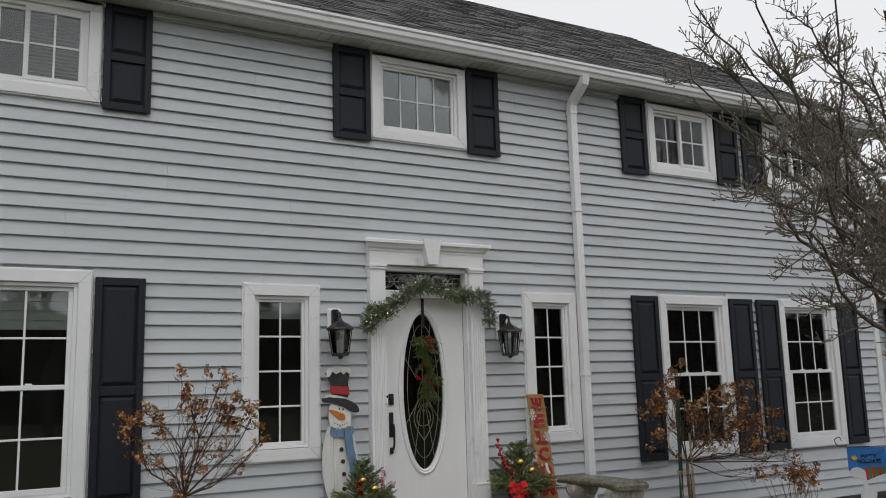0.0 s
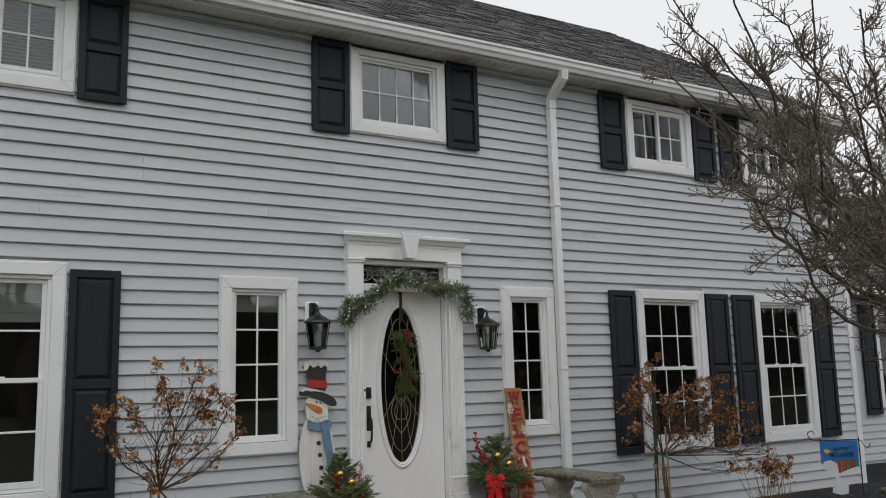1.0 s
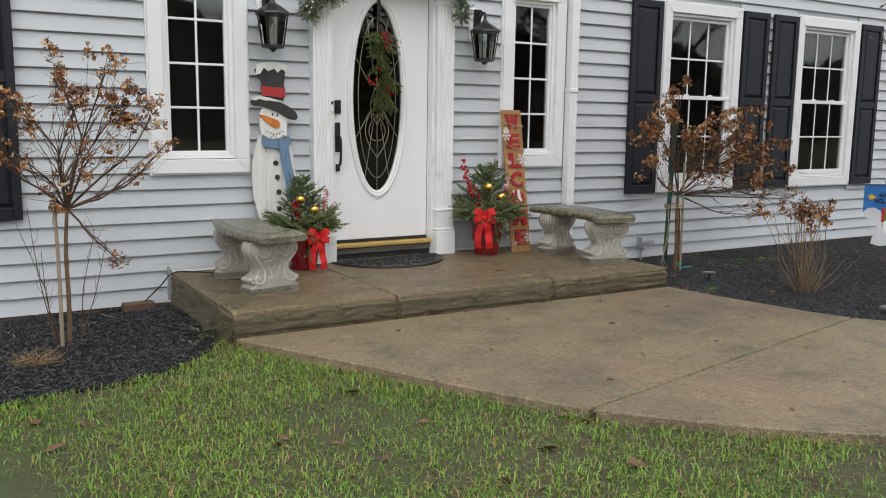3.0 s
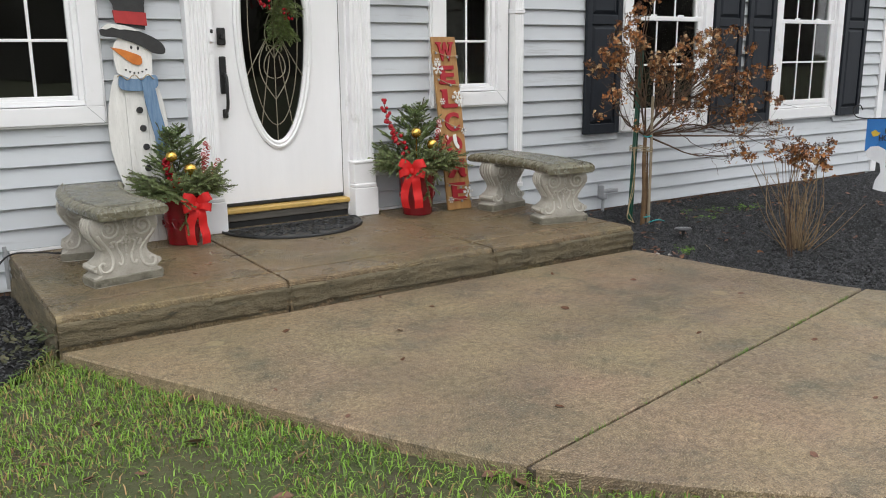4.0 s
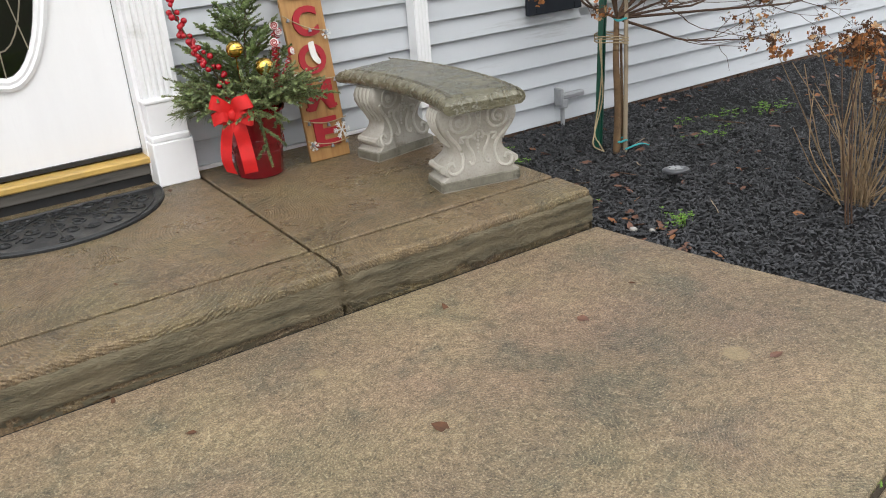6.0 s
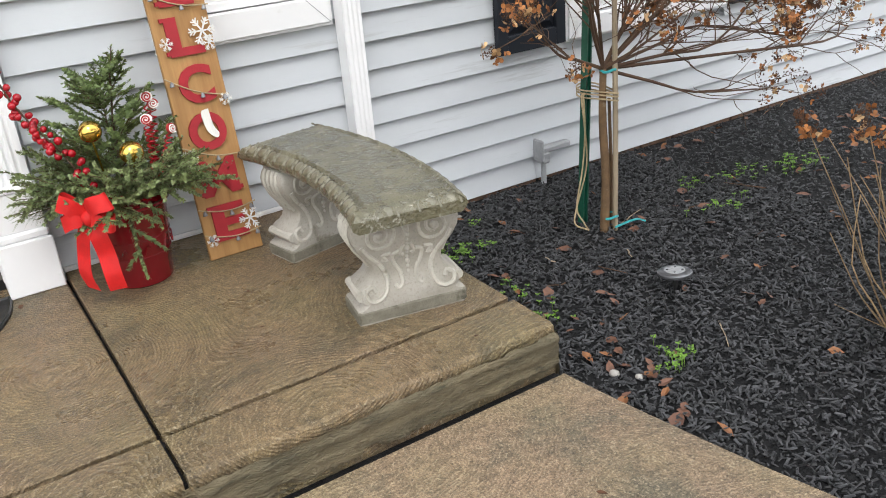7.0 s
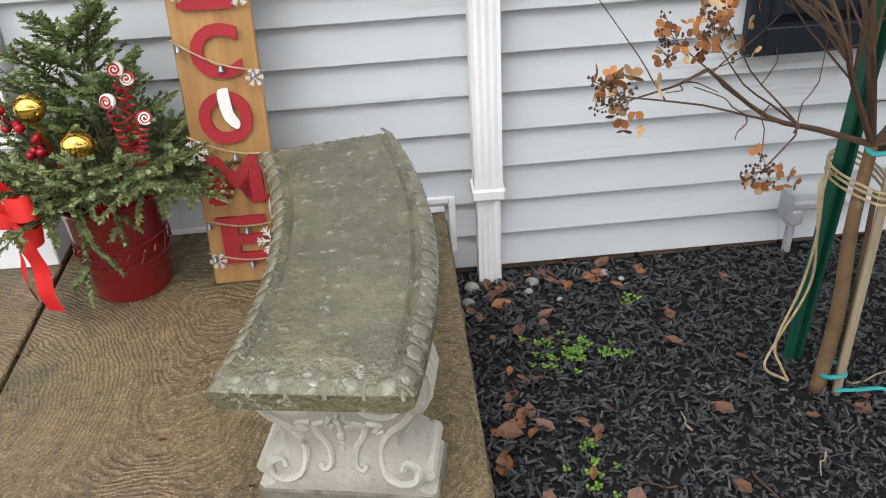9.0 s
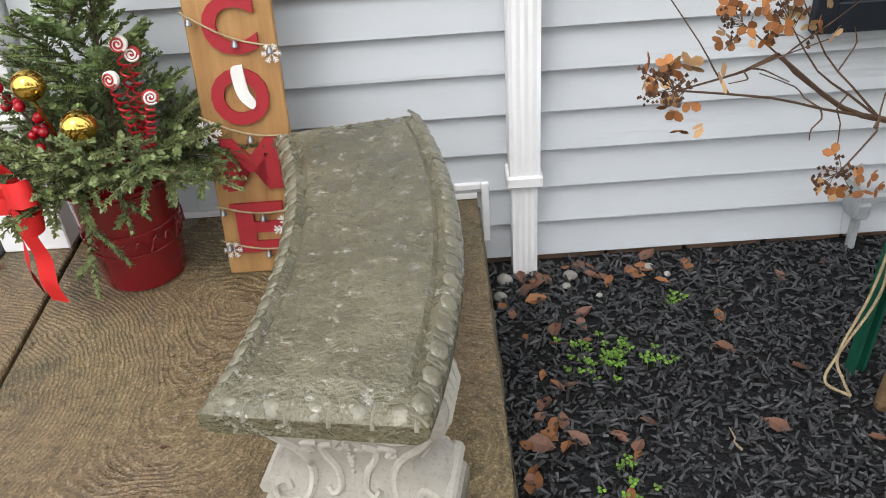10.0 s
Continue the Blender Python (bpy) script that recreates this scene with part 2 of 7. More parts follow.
# ---- mesh helpers ----
class MB:
    """Collects vertices and faces of one mesh."""

    def __init__(self):
        self.v, self.f = [], []

    def add(self, vs, fs):
        o = len(self.v)
        self.v += [tuple(p) for p in vs]
        self.f += [tuple(i + o for i in f) for f in fs]
        return self

    def box(self, x0, y0, z0, x1, y1, z1, c=0.0, m=None):
        """A box; c chamfers its edges."""
        if c <= 0:
            vs = [(x, y, z) for x in (x0, x1) for y in (y0, y1) for z in (z0, z1)]
            fs = [(0, 1, 3, 2), (4, 6, 7, 5), (0, 4, 5, 1), (2, 3, 7, 6), (0, 2, 6, 4), (1, 5, 7, 3)]
        else:
            vs, ix = [], {}
            P = ((x0, x1), (y0, y1), (z0, z1))
            for i in (0, 1):
                for j in (0, 1):
                    for k in (0, 1):
                        s = (i, j, k)
                        for ax in range(3):
                            ix[s, ax] = len(vs)
                            vs.append(tuple(P[a][s[a]] + (0 if a == ax else (c if s[a] == 0 else -c)) for a in range(3)))
            fs = []
            for ax in range(3):
                b1, b2 = [a for a in range(3) if a != ax]
                for s in (0, 1):
                    q = []
                    for u, w in ((0, 0), (1, 0), (1, 1), (0, 1)):
                        k = [0, 0, 0]
                        k[ax], k[b1], k[b2] = s, u, w
                        q.append(ix[tuple(k), ax])
                    fs.append(tuple(q))
                for u in (0, 1):
                    for w in (0, 1):
                        k0, k1 = [0, 0, 0], [0, 0, 0]
                        k0[b1] = k1[b1] = u
                        k0[b2] = k1[b2] = w
                        k1[ax] = 1
                        k0, k1 = tuple(k0), tuple(k1)
                        fs.append((ix[k0, b1], ix[k1, b1], ix[k1, b2], ix[k0, b2]))
            for i in (0, 1):
                for j in (0, 1):
                    for k in (0, 1):
                        fs.append((ix[(i, j, k), 0], ix[(i, j, k), 1], ix[(i, j, k), 2]))
        if m is not None:
            vs = [m @ Vector(p) for p in vs]
        return self.add(vs, fs)

    def tube(self, pts, rad, n=6, cap=True):
        pts = [Vector(p) for p in pts]
        rad = rad if hasattr(rad, "__len__") else [rad] * len(pts)
        vs, fs = [], []
        d = (pts[1] - pts[0]).normalized()
        u = d.orthogonal().normalized()
        for i, p in enumerate(pts):
            a, b = pts[max(i - 1, 0)], pts[min(i + 1, len(pts) - 1)]
            d = (b - a).normalized() if (b - a).length > 1e-9 else d
            u = u - d * u.dot(d)
            u = u.normalized() if u.length > 1e-6 else d.orthogonal().normalized()
            w = d.cross(u)
            for k in range(n):
                t = 2 * math.pi * k / n
                vs.append(p + (u * math.cos(t) + w * math.sin(t)) * rad[i])
        for i in range(len(pts) - 1):
            for k in range(n):
                fs.append((i * n + k, i * n + (k + 1) % n, (i + 1) * n + (k + 1) % n, (i + 1) * n + k))
        if cap:
            fs.append(tuple(range(n))[::-1])
            fs.append(tuple((len(pts) - 1) * n + k for k in range(n)))
        return self.add(vs, fs)

    def lathe(self, prof, n=24, c=(0, 0, 0)):
        """prof: (radius, z) from bottom to top, turned round z."""
        vs, fs = [], []
        for r, z in prof:
            for k in range(n):
                t = 2 * math.pi * k / n
                vs.append((c[0] + r * math.cos(t), c[1] + r * math.sin(t), c[2] + z))
        for i in range(len(prof) - 1):
            for k in range(n):
                fs.append((i * n + k, i * n + (k + 1) % n, (i + 1) * n + (k + 1) % n, (i + 1) * n + k))
        fs.append(tuple(range(n))[::-1])
        fs.append(tuple((len(prof) - 1) * n + k for k in range(n)))
        return self.add(vs, fs)

    def prism(self, poly, a, b, axis="z"):
        """A polygon (2D) extruded from a to b along an axis."""
        put = {"z": lambda p, h: (p[0], p[1], h), "y": lambda p, h: (p[0], h, p[1]), "x": lambda p, h: (h, p[0], p[1])}[axis]
        k = len(poly)
        vs = [put(p, a) for p in poly] + [put(p, b) for p in poly]
        fs = [tuple(range(k))[::-1], tuple(range(k, 2 * k))] + [(i, (i + 1) % k, k + (i + 1) % k, k + i) for i in range(k)]
        return self.add(vs, fs)

    def ball(self, c, r, n=8, m=6, squash=1.0):
        prof = [(r * math.sin(math.pi * i / m), -r * squash * math.cos(math.pi * i / m)) for i in range(m + 1)]
        prof[0], prof[-1] = (r * 0.02, prof[0][1]), (r * 0.02, prof[-1][1])
        return self.lathe(prof, n, c)

    def mesh(self, name, material, smooth=False):
        me = bpy.data.meshes.new(name)
        me.from_pydata(self.v, [], self.f)
        bm = bmesh.new()
        bm.from_mesh(me)
        bmesh.ops.recalc_face_normals(bm, faces=bm.faces)
        bm.to_mesh(me)
        bm.free()
        me.materials.append(material)
        if smooth:
            me.shade_smooth()
            if smooth != "all":
                me.set_sharp_from_angle(angle=radians(40))
        return me


def part(name, mb, material, parent=None, label="", smooth=False):
    ob = new(name, mb.mesh(name, material, smooth))
    ob.parent = parent
    return tagged(ob, label)


def thing(name, label, category, group="", at=(0, 0, 0), kind=""):
    ob = new(name)
    ob.location = at
    ob.empty_display_size = 0.1
    return tagged(ob, label, category, group, kind)


def spline(pts, steps=8):
    """Catmull-Rom through 2D or 3D points."""
    P = [Vector(p) for p in pts]
    P = [2 * P[0] - P[1]] + P + [2 * P[-1] - P[-2]]
    out = []
    for i in range(1, len(P) - 2):
        for k in range(steps):
            t = k / steps
            a, b, c, d = P[i - 1], P[i], P[i + 1], P[i + 2]
            out.append(0.5 * (2 * b + (c - a) * t + (2 * a - 5 * b + 4 * c - d) * t * t + (3 * b - a - 3 * c + d) * t ** 3))
    return out + [P[-2]]


def inside(x, y, poly):
    r, j = False, len(poly) - 1
    for i in range(len(poly)):
        a, b = poly[i], poly[j]
        if (a[1] > y) != (b[1] > y) and x < (b[0] - a[0]) * (y - a[1]) / (b[1] - a[1]) + a[0]:
            r = not r
        j = i
    return r


R = random.Random(7)

# ---- plan ----
WALL = 7.18            # outer face of the siding
TRIM = 7.150           # outer face of window and door trim
X0, X1 = -6.0, 10.54   # ends of the front wall
LAP, LAP0 = 0.111, 0.084
TOP = 4.70             # soffit
PORCH = (2.27, 5.81, 5.557, 0.285)
WALKZ = 0.146
LEFT = spline([(2.27, 5.772), (2.45, 5.42), (2.68, 4.98), (2.95, 4.42), (3.24, 3.94), (3.72, 3.42), (4.27, 3.02), (5.1, 2.62), (6.3, 2.3), (8, 2.1), (11, 2.0), (16, 2.0)])
RIGHT = spline([(5.557, 5.772), (5.60, 5.5), (5.68, 5.1), (5.85, 4.49), (6.18, 4.17), (6.8, 3.92), (7.7, 3.72), (9, 3.6), (12, 3.5), (16, 3.5)])
BED_EDGE = spline([(2.29, 6.02), (2.05, 5.66), (1.70, 5.44), (1.30, 5.36), (0.80, 5.32), (-0.5, 5.30), (-6, 5.3)])
BED_L = [(2.27, 7.3)] + [(p.x, p.y) for p in BED_EDGE] + [(-6, 7.3)]
BED_R = [(5.5, 7.3), (5.5, 5.80)] + [(p.x, p.y) for p in RIGHT] + [(16, 8.6), (10.5, 8.6), (10.5, 7.3)]
WALK_POLY = [(p.x, p.y) for p in LEFT] + [(p.x, p.y) for p in reversed(RIGHT)]


# ---- large structure ----
WINDOWS = [  # trim box, glass layout (columns, rows), kind
    ((-0.22, 0.985, 0.70, 2.50), "hung"),
    ((2.148, 2.836, 0.955, 2.445), "narrow"),
    ((4.965, 5.63, 0.955, 2.445), "narrow"),
    ((6.76, 7.825, 0.69, 2.47), "hung"),
    ((8.665, 9.725, 0.69, 2.47), "hung"),
    ((-0.10, 0.985, 3.83, 4.695), "slider"),
    ((3.345, 4.385, 3.83, 4.695), "picture"),
    ((6.77, 7.81, 3.83, 4.695), "slider"),
    ((8.665, 9.705, 3.83, 4.695), "slider"),
]
SHUTTERS = [(1.0, 0.70, 2.445), (6.37, 0.70, 2.445), (7.835, 0.70, 2.445), (8.285, 0.70, 2.445), (9.735, 0.70, 2.445),
            (1.0, 3.80, 4.685), (2.968, 3.80, 4.685), (4.39, 3.80, 4.685), (6.365, 3.80, 4.685), (7.815, 3.80, 4.685), (8.265, 3.80, 4.685), (9.71, 3.80, 4.685)]
DOORBOX = (3.29, 4.49, 0.24, 2.88)

# wall behind the siding: a grid of blocks left open at the windows and the door
holes = [b for b, k in WINDOWS] + [(3.40, 4.36, 0.20, 2.66)]
xs = sorted({X0, X1, *[v for h in holes for v in h[:2]]})
zs = sorted({0.0, TOP, *[v for h in holes for v in h[2:]]})
wm = MB()
for i in range(len(xs) - 1):
    for k in range(len(zs) - 1):
        cx, cz = (xs[i] + xs[i + 1]) / 2, (zs[k] + zs[k + 1]) / 2
        if not any(h[0] < cx < h[1] and h[2] < cz < h[3] for h in holes):
            wm.box(xs[i], WALL + 0.03, zs[k], xs[i + 1], WALL + 0.15, zs[k + 1])
wall_front = tagged(part("wall_front", wm, M["siding"]), "pale grey vinyl-sided front wall of the house", "wall", kind="structure")
tagged(part("wall_side", MB().box(X1 - 0.15, WALL + 0.16, 0, X1, 16.3, TOP), M["siding"]), "pale grey end wall of the house", "wall", kind="structure")
tagged(part("wall_back", MB().box(X0, 16.15, 0, X1 - 0.16, 16.3, TOP), M["siding"]), "pale grey back wall of the house", "wall", kind="structure")
tagged(part("wall_end", MB().box(X0 - 0.15, WALL + 0.016, 0, X0, 16.3, TOP), M["siding"]), "pale grey far end wall of the house", "wall", kind="structure")
# plain inner box behind the panes, its gloom put into the colour
tagged(part("upper_floor", MB().box(X0, WALL + 0.2, 2.62, X1 - 0.2, 16.0, 2.75), M["room"]), "floor between the storeys, coloured dark as unlit", "floor", kind="structure")
tagged(part("floor", MB().box(X0, WALL + 0.2, 0.2, X1 - 0.2, 16.0, 0.3), M["room"]), "ground floor inside the house, coloured dark as unlit", "floor", kind="structure")
tagged(part("room_wall", MB().box(X0, 10.2, 0.31, X1 - 0.2, 10.3, TOP), M["room"]), "inner wall of the rooms, coloured dark as unlit", "wall", kind="structure")
tagged(part("ceiling", MB().box(X0, WALL + 0.2, TOP - 0.02, X1 - 0.2, 16.0, TOP + 0.05), M["room"]), "ceiling of the upper rooms, coloured dark as unlit", "ceiling", kind="structure")
fm = MB()
for i in range(int((X1 - X0) / 0.225)):
    x = X0 + i * 0.225
    if not PORCH[0] - 0.05 < x < PORCH[2] - 0.1:
        fm.box(x, WALL + 0.01, -0.05, x + 0.213, WALL + 0.09, 0.082, 0.004)
tagged(part("foundation", fm, M["brick"]), "brown brick foundation strip under the siding", "foundation", kind="structure")

# gable roof
RIDGE_Y, RIDGE_Z, EAVE_Y, EAVE_Z = 11.75, 7.94, 6.90, 4.80
slope = math.atan2(RIDGE_Z - EAVE_Z, RIDGE_Y - EAVE_Y)
roof = tagged(part("roof", MB().prism([(EAVE_Y, EAVE_Z - 0.10), (EAVE_Y, EAVE_Z - 0.02), (RIDGE_Y, RIDGE_Z - 0.02), (2 * RIDGE_Y - EAVE_Y, EAVE_Z - 0.02), (2 * RIDGE_Y - EAVE_Y, EAVE_Z - 0.1), (RIDGE_Y, RIDGE_Z - 0.1)],
                                      X0 - 0.3, X1 + 0.2, "x"), M["roof"]), "dark grey asphalt shingle gable roof", "roof", kind="structure")
sm = MB()
run = math.hypot(RIDGE_Y - EAVE_Y, RIDGE_Z - EAVE_Z)
rows_n = int(run / 0.14)
for j in range(rows_n):
    s0 = j * 0.14
    x = X0 - 0.3 - R.random() * 0.3
    while x < X1 + 0.2:
        w = R.uniform(0.14, 0.34)
        a, b = max(x, X0 - 0.3), min(x + w - 0.004, X1 + 0.2)
        x += w
        if b - a < 0.03:
            continue
        t = R.choice((0.006, 0.012, 0.016))
        drop = R.choice((0, 0, 0.02))
        s1 = s0 + 0.15
        c, s = math.cos(slope), math.sin(slope)
        q = lambda d, h: (EAVE_Y + d * c - h * s, EAVE_Z + d * s + h * c)
        (ya, za), (yb, zb), (yc, zc), (yd, zd) = q(s0 - drop, -0.012), q(s0 - drop, t), q(s1, t * 0.3), q(s1, -0.015)
        sm.add([(a, ya, za), (b, ya, za), (a, yb, zb), (b, yb, zb), (a, yc, zc), (b, yc, zc)],
               [(0, 1, 3, 2), (2, 3, 5, 4), (0, 2, 4), (1, 5, 3)])
tagged(part("shingle_courses", sm, M["roof"], roof), kind="stuff")
part("rake_board", MB().prism([(EAVE_Y, EAVE_Z - 0.22), (EAVE_Y, EAVE_Z - 0.03), (RIDGE_Y, RIDGE_Z - 0.03), (RIDGE_Y, RIDGE_Z - 0.22)], X1 + 0.14, X1 + 0.185, "x"), M["white"], roof)
gable = MB().prism([(WALL + 0.02, TOP), (16.3, TOP), (RIDGE_Y, RIDGE_Z - 0.15)], X1 - 0.12, X1, "x")
tagged(part("gable_wall", gable, M["siding"]), "pale grey gable end of the house", "wall", kind="structure")

soffit = tagged(part("soffit", MB().box(X0, 6.955, TOP, X1 + 0.15, WALL + 0.02, TOP + 0.02), M["soffit"]), "off-white vinyl soffit under the eaves", "soffit", kind="structure")
sg = MB()
for i in range(int((X1 - X0) / 0.10)):
    sg.box(X0 + i * 0.10, 6.96, TOP - 0.006, X0 + i * 0.10 + 0.088, WALL - 0.03, TOP - 0.0005)
part("soffit_strips", sg, M["soffit"], soffit)
part("fascia", MB().box(X0, 6.93, TOP - 0.01, X1 + 0.15, 6.953, EAVE_Z + 0.0), M["white"], soffit)
part("frieze_trim", MB().box(X0, WALL - 0.03, TOP - 0.05, X1, WALL - 0.004, TOP - 0.008, 0.004), M["siding"], soffit)
gutter = thing("gutter", "white aluminium rain gutter along the eaves", "gutter", kind="structure")
prof = [(6.93, 4.705), (6.872, 4.705), (6.858, 4.735), (6.838, 4.752), (6.834, 4.79), (6.822, 4.80), (6.822, 4.822), (6.832, 4.822), (6.845, 4.80), (6.848, 4.755), (6.868, 4.74), (6.88, 4.712), (6.928, 4.712)]
part("trough", MB().prism(prof, X0, X1 + 0.15, "x"), M["white"], gutter)
part("lip", MB().box(X0, 6.818, 4.800, X1 + 0.15, 6.832, 4.827, 0.003), M["white"], gutter)

spout = thing("downspout", "white ribbed metal downspout fixed to the siding", "downspout", at=(5.678, 7.13, 0))


def spout_pipe(pts, w, d):
    """A ribbed rectangular pipe along points in a plane of constant x."""
    ring = []
    for a, b, nrib in (((-1, -1), (1, -1), 4), ((1, -1), (1, 1), 1), ((1, 1), (-1, 1), 1), ((-1, 1), (-1, -1), 1)):
        for i in range(nrib * 2):
            t = i / (nrib * 2)
            k = 0.92 if (nrib == 4 and i % 2) else 1.0
            ring.append(((a[0] + (b[0] - a[0]) * t) * w / 2, (a[1] + (b[1] - a[1]) * t) * d / 2 * k))
    vs, fs, n = [], [], len(ring)
    for i, p in enumerate(pts):
        a, b = Vector(pts[max(i - 1, 0)]), Vector(pts[min(i + 1, len(pts) - 1)])
        t = (b - a).normalized()
        nrm = Vector((0, t.z, -t.y))
        for u, v in ring:
            vs.append(Vector(p) + Vector((u, 0, 0)) + nrm * (v * (1 if t.z > 0 else 1)))
    for i in range(len(pts) - 1):
        for k in range(n):
            fs.append((i * n + k, i * n + (k + 1) % n, (i + 1) * n + (k + 1) % n, (i + 1) * n + k))
    return MB().add(vs, fs + [tuple(range(n)), tuple(range((len(pts) - 1) * n, len(pts) * n))])


part("pipe", spout_pipe([(0, 0, 0.385), (0, 0, 4.42)], 0.078, 0.07), M["white"], spout)
part("outlet_pipe", spout_pipe([(0, 0.002, 0.06), (0, 0.002, 0.384)], 0.066, 0.058), M["white"], spout)
part("elbow", spout_pipe([(0, 0, 4.40), (0, -0.012, 4.47), (0, -0.06, 4.52), (0, -0.16, 4.59), (0, -0.225, 4.64), (0, -0.245, 4.72)], 0.084, 0.074), M["white"], spout)
for z in (0.36, 3.3, 4.36, 1.6):
    part("strap", MB().box(-0.046, -0.042, z, 0.046, 0.045, z + 0.032, 0.004), M["white"], spout)

corner = tagged(part("corner_post", MB().box(X1 - 0.075, WALL - 0.018, 0.08, X1 + 0.018, WALL + 0.09, TOP - 0.01, 0.004), M["white"]), "white vinyl corner post of the house", "corner trim", kind="structure")


# ---- windows ----
def bar(parent, name, x0, z0, x1, z1, y0, y1, material=None, c=0.003, label=""):
    return part(name, MB().box(x0, y0, z0, x1, y1, z1, c), material or M["white"], parent, label)


def glazing(win, x0, x1, z0, z1, cols, rws, y, tag):
    """One pane with its muntins."""
    g = part("pane", MB().box(x0 - 0.004, y, z0 - 0.004, x1 + 0.004, y + 0.005, z1 + 0.004), M["glass"], win)
    g.visible_shadow = False
    for i in range(1, cols):
        x = x0 + (x1 - x0) * i / cols
        bar(win, "muntin", x - 0.008, z0, x + 0.008, z1, y - 0.007, y - 0.001, c=0.002)
    for k in range(1, rws):
        z = z0 + (z1 - z0) * k / rws
        bar(win, "muntin", x0, z - 0.008, x1, z + 0.008, y - 0.0085, y - 0.0005, c=0.002)


def framed(win, name, x0, x1, z0, z1, w, y0, y1, wb=None):
    """Four bars round an opening, mitre-like: jambs between head and sill."""
    wb = wb or w
    bar(win, name, x0, z1 - w, x1, z1, y0, y1)
    bar(win, name, x0, z0, x1, z0 + wb, y0, y1)
    bar(win, name, x0, z0 + wb, x0 + w, z1 - w, y0, y1)
    bar(win, name, x1 - w, z0 + wb, x1, z1 - w, y0, y1)


wi = 0
for box_, kind_ in WINDOWS:
    x0, x1, z0, z1 = box_
    wi += 1
    up = z0 > 3
    win = thing("window_%d" % wi, {"hung": "white double-hung window with grilles and pale shade", "narrow": "tall narrow white window with eight grille panes",
                                  "slider": "white sliding upper window with grilles", "picture": "wide white upper window with eight grille panes"}[kind_], "window", kind="structure")
    tw = 0.105 if not up else 0.10
    framed(win, "casing", x0 + 0.012, x1 - 0.012, z0 + 0.012, z1 - 0.012, tw - 0.012, TRIM, WALL + 0.10)
    for cx_, cz_, ux, uz in ((x0, z0, 1, 1), (x1, z0, -1, 1), (x0, z1, 1, -1), (x1, z1, -1, -1)):
        part("mitre_seam", MB().tube([(cx_ + ux * 0.014, TRIM - 0.0002, cz_ + uz * 0.014), (cx_ + ux * tw, TRIM - 0.0002, cz_ + uz * tw)], 0.0016, 4), M["greypaint"], win)
    # thin channel in which the siding ends
    framed(win, "channel", x0, x1, z0, z1, 0.012, TRIM + 0.012, WALL + 0.012)
    a0, a1, b0, b1 = x0 + tw, x1 - tw, z0 + tw + 0.005, z1 - tw
    framed(win, "window_frame", a0, a1, b0, b1, 0.03, TRIM + 0.03, WALL + 0.11)
    a0, a1, b0, b1 = a0 + 0.03, a1 - 0.03, b0 + 0.03, b1 - 0.03
    y = WALL + 0.03
    if kind_ == "narrow" or kind_ == "picture":
        framed(win, "sash", a0, a1, b0, b1, 0.022, y - 0.012, y + 0.03)
        glazing(win, a0 + 0.022, a1 - 0.022, b0 + 0.022, b1 - 0.022, *((2, 4) if kind_ == "narrow" else (4, 2)), y + 0.01, wi)
    elif kind_ == "hung":
        mid = b0 + (b1 - b0) * 0.505
        framed(win, "sash", a0, a1, mid - 0.02, b1, 0.032, y + 0.0, y + 0.034)
        framed(win, "sash", a0, a1, b0, mid + 0.02, 0.036, y - 0.036, y - 0.003, 0.045)
        glazing(win, a0 + 0.032, a1 - 0.032, mid + 0.012, b1 - 0.032, 3, 2, y + 0.015, wi)
        glazing(win, a0 + 0.036, a1 - 0.036, b0 + 0.045, mid - 0.016, 3, 2, y - 0.02, wi)
        for fx in (0.3, 0.7):
            xx = a0 + (a1 - a0) * fx
            bar(win, "sash_lock", xx - 0.025, mid + 0.021, xx + 0.025, mid + 0.033, y - 0.034, y - 0.008)
    else:
        mid = (a0 + a1) / 2
        framed(win, "sash", a0, mid + 0.02, b0, b1, 0.03, y + 0.0, y + 0.03)
        framed(win, "sash", mid - 0.02, a1, b0, b1, 0.035, y - 0.034, y - 0.003)
        glazing(win, a0 + 0.03, mid - 0.01, b0 + 0.03, b1 - 0.03, 2, 2, y + 0.014, wi)
        glazing(win, mid + 0.015, a1 - 0.035, b0 + 0.035, b1 - 0.035, 2, 2, y - 0.02, wi)
    # shade or blind inside
    if kind_ in ("hung", "narrow"):
        drop = 0.32 if kind_ == "hung" else 0.16
        sh = MB()
        n = 9
        for i in range(n):
            zz = b1 - drop * i / n
            sh.box(a0 + 0.01, y + 0.052 + (i % 2) * 0.008, zz - drop / n, a1 - 0.01, y + 0.065 + (i % 2) * 0.008, zz - 0.001)
        part("shade", sh, M["shade"], win, "pale pleated shade")
    elif kind_ == "slider":
        bl = MB()
        for i in range(int((b1 - b0) / 0.03)):
            zz = b0 + 0.01 + i * 0.03
            bl.add([(mid + 0.02, y + 0.07, zz), (a1, y + 0.07, zz), (mid + 0.02, y + 0.088, zz + 0.012), (a1, y + 0.088, zz + 0.012)], [(0, 1, 3, 2)])
        part("blind", bl, M["shade"], win, "white slatted blind")


